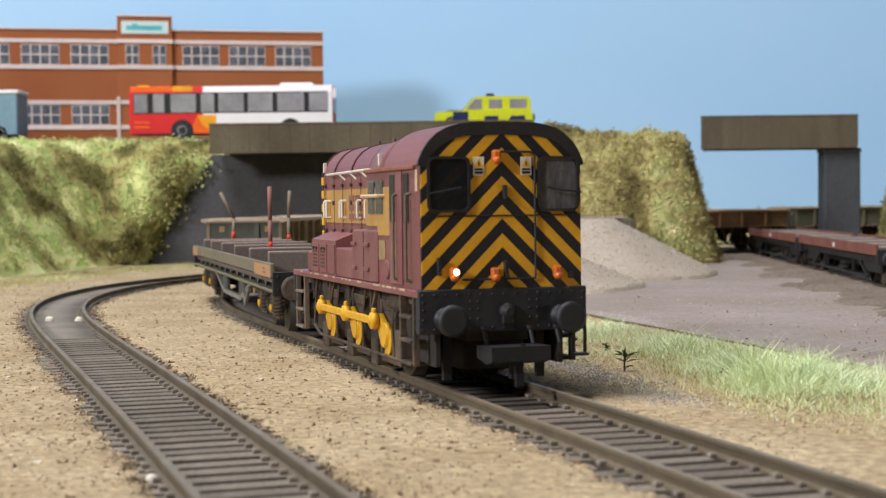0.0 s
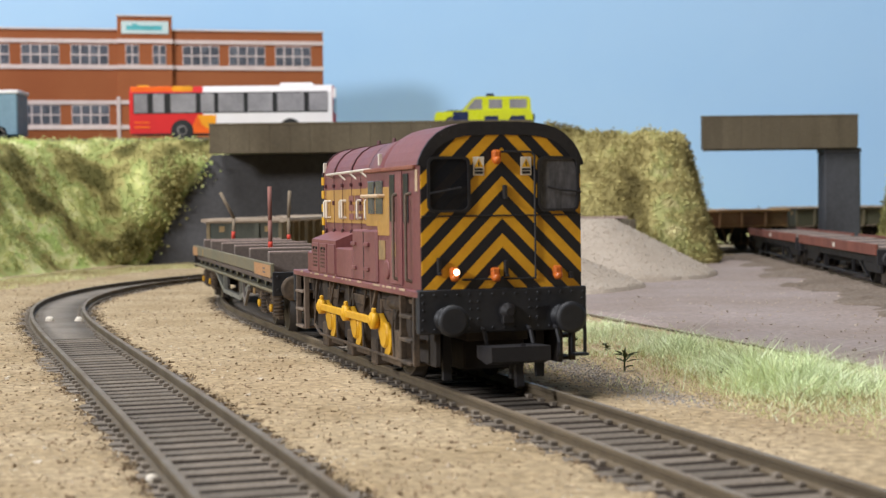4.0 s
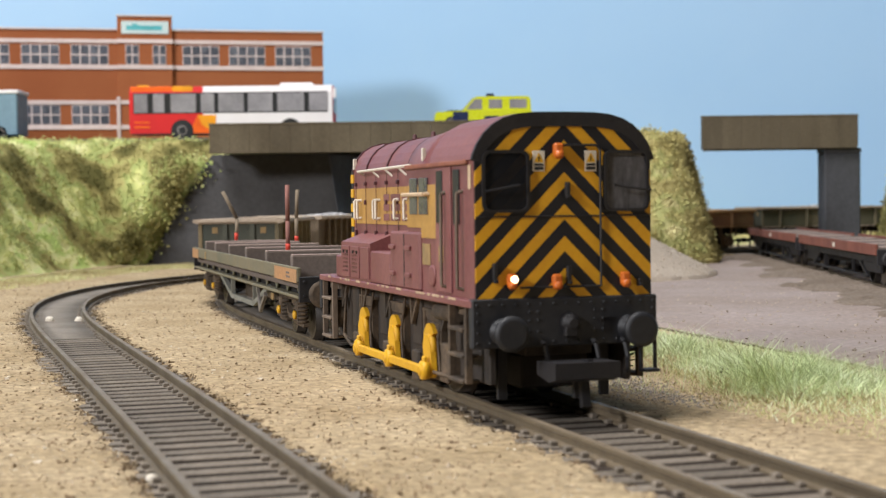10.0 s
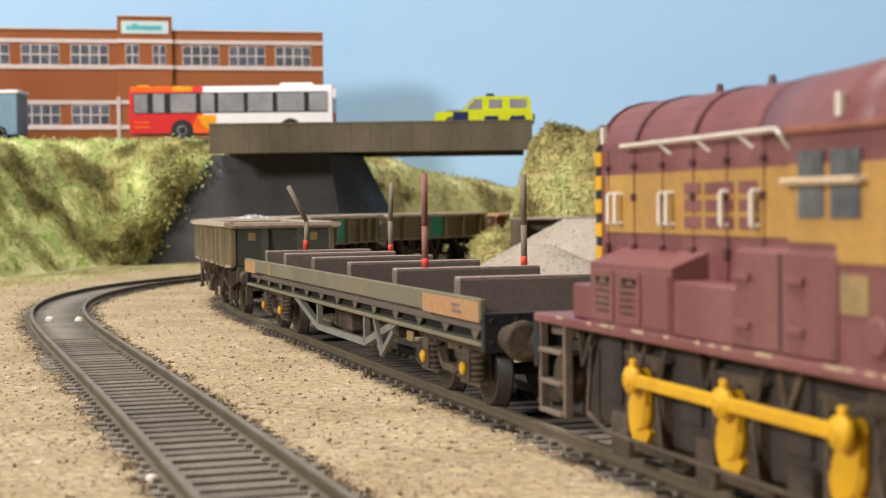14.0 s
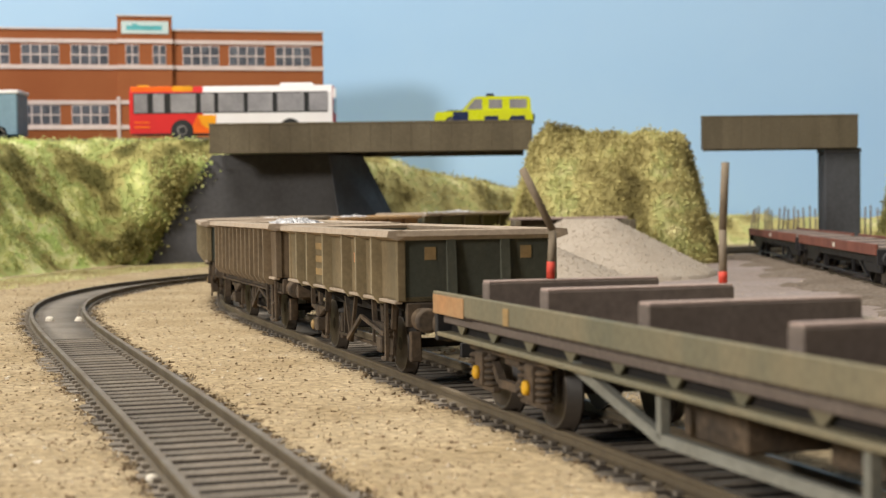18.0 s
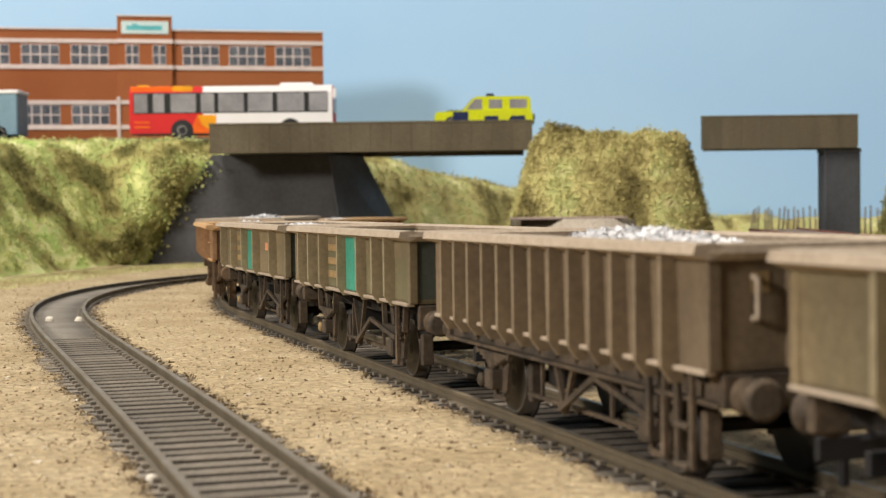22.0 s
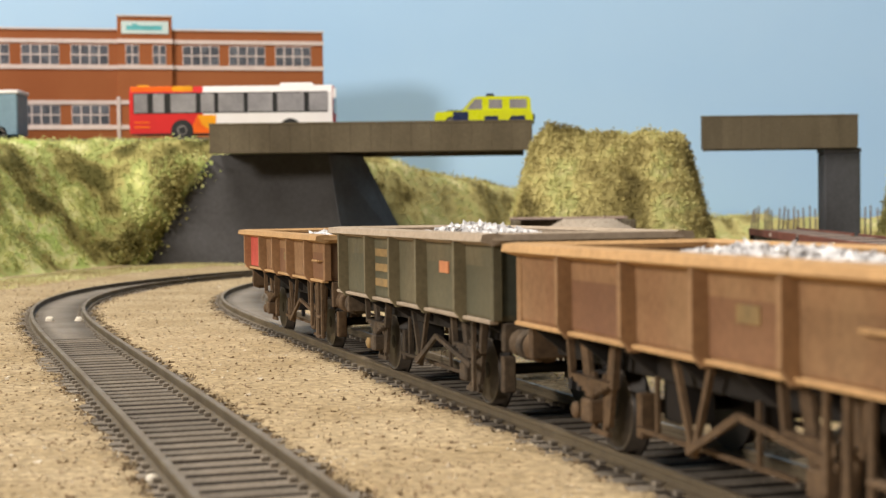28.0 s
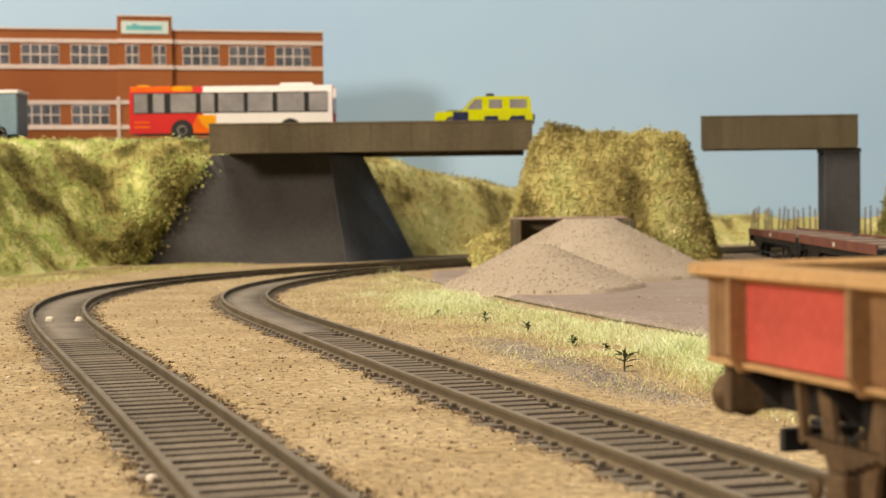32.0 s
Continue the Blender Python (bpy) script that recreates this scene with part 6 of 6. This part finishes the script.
# ---- bus ----
M_BUSRED = surface("red_bus_paint", (0.62, 0.022, 0.022), (0.5, 0.02, 0.02), 0.55, bump=0, vary=0.03, sheen=0.25)
M_BUSORANGE = surface("orange_bus_paint", (0.85, 0.13, 0.008), None, 0.55, bump=0, vary=0.03, sheen=0.25)
M_BUSYELLOW = surface("amber_bus_paint", (0.85, 0.34, 0.012), None, 0.55, bump=0, vary=0.03, sheen=0.25)
M_BUSWHITE = surface("white_bus_paint", (0.80, 0.76, 0.76), (0.72, 0.66, 0.66), 0.55, bump=0, vary=0.03, sheen=0.25)
M_BUSGLASS = surface("grey_bus_glass", (0.22, 0.21, 0.22), (0.37, 0.35, 0.36), 0.1, blot=60, amount=0.9, bump=0)
M_RUBBER = surface("black_rubber", (0.02, 0.02, 0.02), None, 0.8, bump=0.05)


def road_wheel(parent, x, y, r, w):
    bm = bmesh.new()
    lathe(bm, (x, y - w / 2, r), (0, 1, 0), [(0, r * 0.85), (w * 0.15, r), (w * 0.85, r), (w, r * 0.85)], 18)
    tyre = part("wheel", bm, M_RUBBER, parent)
    bm = bmesh.new()
    for s in (-1, 1):
        lathe(bm, (x, y + s * (w / 2 - 0.1), r), (0, s, 0), [(0, r * 0.6), (0.15, r * 0.55), (0.05, r * 0.3)], 14)
    part("hub", bm, M_STEEL, tyre)


def bus():
    top = thing("single_deck_bus", "white single-deck bus with red, orange and amber front end", "bus", m=pose(-0.1495, 1.106, 0.0834))
    L, W, H = 72.6, 16, 38.6
    # body: white with the coloured end to the left
    shell = [(-W, 4.0), (-W, 33), (-W + 1.2, 37.2), (-W + 3, H - 1), (W - 3, H - 1), (W - 1.2, 37.2), (W, 33), (W, 4.0)]
    for name, a, b, mat in (("body", -20, L - 0.6, M_BUSWHITE), ("front_body", -L + 0.6, -20, M_BUSRED)):
        bm = bmesh.new()
        prism(bm, [(y, z) for y, z in shell], "x", a, b)
        part(name, bm, mat, top)
    bm = bmesh.new()
    prism(bm, [(y, z) for y, z in ((-W + 1, 5), (-W + 1, 34), (-W + 4, 37), (W - 4, 37), (W - 1, 34), (W - 1, 5))], "x", -L, L)
    part("end_panel", bm, M_BUSRED, top)
    y0, y1 = -W - 0.15, -W
    bm = bmesh.new()
    prism(bm, [(-30, 4.2), (-12, 4.2), (-12, 17), (-24, 17)], "y", y0, y1)
    part("orange_sweep", bm, M_BUSORANGE, top)
    bm = bmesh.new()
    prism(bm, [(-21, 10.4), (-12.8, 4.2), (-10.8, 4.2), (-10.8, 17), (-24, 17)], "y", y0 - 0.1, y0)
    part("amber_sweep", bm, M_BUSYELLOW, top)
    part("orange_roof", boxes((-L + 1, -42, -W + 0.2, W - 0.2, 33.4, 37.6), bev=0.6), M_BUSORANGE, top)
    part("amber_roof", boxes((-42, -27, -W + 0.2, W - 0.2, 33.4, 37.6), bev=0.6), M_BUSYELLOW, top)
    part("roof_pod", boxes((34, 58, -9, 9, H - 1.2, H + 1.2), bev=0.7), M_BUSWHITE, top)
    part("front_pod", boxes((-L + 4, -60, -8, 8, H - 1.4, H + 0.6), bev=0.6), M_BUSYELLOW, top)
    part("window_band", boxes((-L + 3, L - 4, -W - 0.12, -W + 0.02, 18.2, 33.0), (-L + 3, L - 4, W - 0.02, W + 0.12, 18.2, 33), bev=0.05), M_RUBBER, top)
    for a, b in ((-69, -59.5), (-55.5, -47.5), (-43, -25), (-21.5, -12), (-9, 9), (12, 29.5), (33, 52), (55.5, 69)):
        part("side_window", boxes((a, b, -W - 0.3, -W - 0.12, 19, 32.2), bev=0.08), M_BUSGLASS, top, "grey glazed side window")
    part("lower_grille", boxes((-69, -58, -W - 0.2, -W, 8, 9.5), (-69, -58, -W - 0.2, -W, 11.5, 12.6), bev=0.05), M_BUSORANGE, top)
    part("skirt_line", boxes((-L + 2, L - 2, -W - 0.12, -W, 3.4, 4.2), bev=0.05), M_RUBBER, top)
    part("end_window", boxes((L - 0.1, L + 0.15, -W + 2.5, W - 2.5, 18, 34), bev=0.1), M_BUSGLASS, top)
    part("mirror", boxes((L, L + 2.4, -W - 2, -W - 0.4, 28, 35), bev=0.3), M_BUSWHITE, top)
    for x in (-35, 42):
        bm = bmesh.new()
        lathe(bm, (x, -W - 0.25, 6), (0, 1, 0), [(0, 8), (0.3, 8)], 20)
        part("wheel_arch", bm, M_RUBBER, top)
        for y in (-W + 2.2, W - 2.2):
            road_wheel(top, x, y, 6.3, 5.2)


bus()

# ---- patrol car ----
M_HIVIS = surface("fluorescent_yellow_paint", (0.62, 0.66, 0.02), (0.5, 0.5, 0.02), 0.3, bump=0, vary=0.03, sheen=0.6)
M_NAVY = surface("dark_blue_check_paint", (0.02, 0.03, 0.08), None, 0.3, bump=0, sheen=0.6)


def patrol_car():
    top = thing("patrol_car", "fluorescent yellow patrol car with dark blue checks on the bridge", "car", m=pose(0.0275, 1.008, 0.0834))
    W = 11.2
    low = [(-32, 4), (-32, 9.5), (-30.5, 11.4), (-13.5, 12.4), (31, 12.4), (32, 9), (32, 4)]
    bm = bmesh.new()
    prism(bm, low, "y", -W, W)
    part("lower_body", bm, M_HIVIS, top)
    bm = bmesh.new()
    prism(bm, [(-14, 12.3), (-6.5, 20.5), (-4, 21.4), (28.5, 21.4), (30.6, 20), (31, 12.3)], "y", -W + 1.2, W - 1.2)
    part("cabin", bm, M_HIVIS, top)
    y0, y1 = -W + 1.0, -W + 1.22
    bm = bmesh.new()
    prism(bm, [(-11.5, 13), (-5.8, 19.6), (-1, 19.6), (-1, 13)], "y", y0, y1)
    prism(bm, [(3.5, 13.6), (3.5, 19.4), (12, 19.4), (12, 13.6)], "y", y0, y1)
    prism(bm, [(17, 13.6), (17, 19.4), (28, 19.4), (28, 13.6)], "y", y0, y1)
    part("side_glass", bm, M_BUSGLASS, top)
    bm = bmesh.new()
    prism(bm, [(-14.5, 12.4), (-13.5, 12.2), (-6.4, 20.2), (-7.0, 20.6)], "y", -W + 1.6, W - 1.6)
    part("windscreen", bm, M_BUSGLASS, top)
    yy = (-W - 0.15, -W)
    part("check", boxes((-20, -10, *yy, 5, 11.6), (0.5, 9.5, *yy, 5, 8.6), (18, 27, *yy, 5, 8.6), bev=0.03), M_NAVY, top, "dark blue check")
    part("bonnet_panel", boxes((-24, -12, -W + 0.6, W - 0.6, 12.0, 12.7), bev=0.2), M_NAVY, top)
    part("light_bar", boxes((2, 7, -8, 8, 21.3, 23.4), bev=0.4), M_NAVY, top)
    part("tail_rack", boxes((31.8, 33.6, -6, 6, 6, 10), bev=0.4), M_RUBBER, top)
    part("bumper", boxes((-33, -31.4, -W, W, 3.4, 6), (31.6, 33, -W, W, 3.4, 6), bev=0.3), M_RUBBER, top)
    for x in (-21, 20):
        for y in (-W + 1.6, W - 1.6):
            road_wheel(top, x, y, 4.6, 3.4)


patrol_car()


# ---- at the edge of the town: a blue-grey lorry body beside the factory ----
M_SLATE = surface("blue_grey_van_paint", (0.17, 0.27, 0.34), (0.13, 0.22, 0.28), 0.5, bump=0)


def box_van():
    top = thing("box_van", "blue-grey box van parked by the factory", "van", m=pose(-0.335, 1.10, 0.0836))
    part("van_body", boxes((-60, 34.5, -14, 14, 4, 33.4), bev=0.8), M_SLATE, top)
    part("van_roof", boxes((-60.4, 35.4, -14.4, 14.4, 33.4, 36), bev=0.5), M_BUSWHITE, top, "pale roof edge")
    part("roof_box", boxes((4, 12, -6, 6, 36, 43), bev=0.4), M_SIGN, top)
    for x in (-42, 22):
        for y in (-12, 12):
            road_wheel(top, x, y, 5.6, 4)


box_van()


# ---- yard: gravel bin, parked flats, fence ----
def gravel_bin():
    top = thing("concrete_bin", "concrete storage bin with dusty top edge behind a gravel heap", "bin")
    part("back_wall", boxes((38, 102, 852, 859, -4, 25.6), bev=0.4), M_CONCRETE, top)
    part("side_wall", boxes((38, 41.5, 806, 852, -4, 25.6), bev=0.4), M_CONCRETE, top)
    part("side_wall", boxes((98.5, 102, 806, 852, -4, 25.6), bev=0.4), M_CONCRETE, top)
    part("wall_top", boxes((37.6, 102.4, 845, 859.4, 25.6, 27.0), bev=0.3), M_PINK, top, "dusty coping")


gravel_bin()

M_FLATRED = surface("faded_red_oxide_wagon_paint", (0.19, 0.062, 0.040), (0.10, 0.042, 0.03), 0.75, blot=60, amount=0.6, bump=0.1, streak=True)


def flat_wagon(m):
    top = thing("parked_flat_wagon", "faded red-oxide flat wagon with dusty deck parked on the siding", "wagon", "flat wagons on the siding", m=m)
    L, W = 96, 15.2
    part("deck", boxes((-L, L, -W + 0.6, W - 0.6, 14.6, 15.6), bev=0.1), M_TIMBER, top, "dusty plank deck")
    for k in range(12):
        x = -L + 8 + k * 16
        part("plank", boxes((x - 3.6, x + 3.6, -W + 0.8, W - 0.8, 15.6, 16.0), bev=0.08), M_PINK if k % 3 == 0 else M_TIMBER, top)
    for s in (-1, 1):
        part("side_rail", boxes((-L, L, *sorted((s * (W - 0.6), s * (W + 0.6))), 12.6, 17), bev=0.15), M_FLATRED, top, "faded red side rail")
        part("number_patch", boxes((-8, -3, *sorted((s * (W + 0.6), s * (W + 0.75))), 13.6, 15.6), bev=0.03), M_WHITE, top)
        bm = boxes((-L, L, *sorted((s * 11.8, s * 13.2)), 9.2, 12.6), (-L + 30, L - 30, *sorted((s * 11.8, s * 13.2)), 2.6, 3.6), bev=0.1)
        for a in (-1, 1):
            bar(bm, (a * (L - 30), s * 12.5, 3.1), (a * (L - 48), s * 12.5, 9.6), 1.2, 1.3)
            bar(bm, (a * (L - 62), s * 12.5, 3.1), (a * (L - 62), s * 12.5, 9.6), 1.2, 1.3)
        part("truss", bm, M_BLACK, top)
    # added dark block filling between the trusses so no light passes
    part("centre_sill", boxes((-L, L, -9, 9, 6.5, 14.4), bev=0.2), M_VOID, top)
    part("headstock", boxes((-L - 1, -L + 1, -W, W, 8.6, 15), bev=0.2), M_BLACK, top)
    part("headstock", boxes((L - 1, L + 1, -W, W, 8.6, 15), bev=0.2), M_BLACK, top)
    buffers(top, L + 1, 1, 11, r=3, long=4.5, material=M_BLACK)
    buffers(top, -L - 1, -1, 11, r=3, long=4.5, material=M_BLACK)
    for x in (-72, 72):
        part("bogie", boxes((x - 17, x + 17, -12.4, -11, 5, 9.4), (x - 17, x + 17, 11, 12.4, 5, 9.4), (x - 3, x + 3, -11, 11, 6, 9.6), bev=0.3), M_BLACK, top)
        for dx in (-11, 11):
            wheelset(top, x + dx, 6.0)
    return top


def parked():
    head = math.degrees(math.atan2(1, 0.075))
    first = None
    for s in (625.0, 418.0):
        p = SIDING.at(s)
        m = pose(p[0] * MM, p[1] * MM, 0, 0, 0, head)
        first = flat_wagon(m) if first is None else copy_thing(first, m)


parked()


def stake_fence():
    first = None
    for k, x in enumerate((249, 252, 255, 260, 263, 266, 271, 275, 279, 283, 287, 292, 296, 301, 305, 336, 341, 346, 351, 356)):
        m = pose(x * MM, (1232 + 2 * (k % 3)) * MM, (14 + (k * 7) % 5 * 0.8) * MM, random.uniform(-4, 4), random.uniform(-6, 6), random.uniform(0, 90))
        if first is None:
            bm = bmesh.new()
            cyl(bm, (0, 0, -16), (0, 0, 13), 0.8, 8, 0.65)
            first = thing("fence_stake", "dark wooden fence stake in the low hedge", "fence stake", "stakes of the fence", m=m, mesh=finish(bm, "fence_stake", M_TIMBER))
        else:
            copy_thing(first, m)


stake_fence()

M_WEED = surface("dark_green_weed", (0.05, 0.075, 0.03), (0.02, 0.03, 0.012), 0.8, bump=0)


def weed(x, y, h, seed):
    r = random.Random(seed)
    top = thing("weed", "small dark green weed growing in the grass", "plant", "weeds by the line", m=pose(x * MM, y * MM, -2.5 * MM))
    bm = bmesh.new()
    cyl(bm, (0, 0, -0.5), (r.uniform(-0.4, 0.4), 0, h), 0.22, 6, 0.12)
    part("stem", bm, M_WEED, top)
    for k in range(14):
        a, z = r.uniform(0, 6.28), h * r.uniform(0.1, 0.8)
        l, up = h * r.uniform(0.25, 0.65), h * r.uniform(0.05, 0.4)
        bm = bmesh.new()
        p, q = Vector((0, 0, z)), Vector((l * math.cos(a), l * math.sin(a), z + up))
        side = Vector((-math.sin(a), math.cos(a), 0)) * 0.42
        mid = (p + q) / 2 + Vector((0, 0, 0.3))
        vs = [bm.verts.new(c * MM) for c in (p, mid + side, q, mid - side, mid + Vector((0, 0, -0.25)))]
        for f in ((0, 1, 2, 3), (0, 4, 1), (1, 4, 2), (2, 4, 3), (3, 4, 0)):
            bm.faces.new([vs[i] for i in f])
        part("leaf", bm, M_WEED, top)


for i, (wx, wy, wh) in enumerate(((39, 331, 7.0), (13, 474, 4.5), (24, 440, 4.2), (33, 392, 3.6), (40, 375, 3.2), (58, 318, 3.4), (-2, 505, 3.0))):
    weed(wx, wy, wh * 0.85, i)


def pebble(x, y, r, mat, label):
    bm = bmesh.new()
    bmesh.ops.create_icosphere(bm, subdivisions=2, radius=r * MM)
    for v in bm.verts:
        v.co *= 1 + 0.22 * noise.noise(v.co * 900 + Vector((x, y, 0)))
    thing("pebble", label, "stone", "loose pebbles", m=pose(x * MM, y * MM, (r * 0.5 - 2.5) * MM), mesh=finish(bm, "pebble", mat))


pebble(-14, 340, 1.0, M_WHITE, "single pale pebble lying beside the rail")
pebble(-129, 500, 1.6, M_WHITE, "pale chip lying between the rails")
pebble(-119, 498, 1.5, M_WHITE, "pale chip lying between the rails")
pebble(-40, 207, 0.9, M_WHITE, "pale pebble beside the near track")


# ---- what moves: the train along its line, wheels and rods turning ----
TRAVEL = [(0.0, 277.1), (8.2, 277.1), (8.5, 276.5), (9.0, 273.4), (9.5, 262.2), (10.0, 246.6), (10.5, 230.3), (11.0, 214.3), (11.5, 198.0), (12.0, 181.0), (12.5, 164.1), (13.0, 146.3),
          (13.5, 126.7), (14.0, 106.8), (14.5, 86.2), (15.5, 41.2), (16.5, -7.5), (17.0, -31.8), (17.5, -57.0), (18.0, -84.8), (18.5, -114.4), (19.0, -144.4), (19.5, -174.8), (20.0, -206.1), (20.5, -238.5),
          (21.0, -270.7), (21.5, -302.6), (22.0, -334.8), (22.5, -367.1), (23.0, -399.2), (23.5, -431.2), (24.5, -496.0), (25.5, -561.8), (26.5, -628.8), (27.5, -697.2), (28.0, -732.1), (28.5, -768.0),
          (29.0, -804.2), (29.5, -841.2), (30.0, -878.7), (30.5, -916.4), (31.0, -954.4), (31.5, -991.8), (32.0, -1029.2)]


def travelled(t):
    ts, ss = zip(*TRAVEL)
    k = max(0, min(len(ts) - 2, int(np.searchsorted(ts, t, "right")) - 1))

    def slope(i):
        if i in (0, len(ts) - 1):
            return 0.0 if i == 0 else (ss[-1] - ss[-2]) / (ts[-1] - ts[-2])
        return (ss[i + 1] - ss[i - 1]) / (ts[i + 1] - ts[i - 1]) if ts[i] > 8.3 else 0.0
    h = ts[k + 1] - ts[k]
    u = (t - ts[k]) / h
    return ((2 * u ** 3 - 3 * u ** 2 + 1) * ss[k] + (u ** 3 - 2 * u ** 2 + u) * h * slope(k) + (-2 * u ** 3 + 3 * u ** 2) * ss[k + 1] + (u ** 3 - u ** 2) * h * slope(k + 1))


def standing(s, half):
    """The pose of a vehicle whose axles stand half a wheelbase either way along the line."""
    a, b = MAIN.at(s - half), MAIN.at(s + half)
    c, d = (a + b) / 2, a - b
    return pose(c[0] * MM, c[1] * MM, 0, 0, 0, math.degrees(math.atan2(d[1], d[0])))


def motions():
    times = [0.0, 8.2] + [round(8.3 + 0.1 * i, 2) for i in range(238)]
    slow = [0.0, 8.2, 8.4, 8.6, 8.8] + [9.0 + 0.25 * i for i in range(93)]
    dist = {t: TRAVEL[0][1] - travelled(t) for t in set(times + slow)}
    for ob, wheels, r, off, half in TRAIN:
        walk(ob, [(t, standing(TRAVEL[0][1] - dist[t] + off, half)) for t in slow])
        for w in wheels:
            x, _, z = w.location
            phase = -140.0 if ob is loco else 0.0
            walk(w, [(t, Matrix.Translation((x, 0, z)) @ Matrix.Rotation(radians(phase) + dist[t] / r, 4, "Y")) for t in times])
    for rod in loco_rods:
        x, _, z = rod.location
        rows = []
        for t in times:
            a = radians(140.0) - dist[t] / 8.5
            rows.append((t, Matrix.Translation((x + 4.25 * MM * math.cos(a), 0, z + 4.25 * MM * math.sin(a)))))
        walk(rod, rows)


motions()
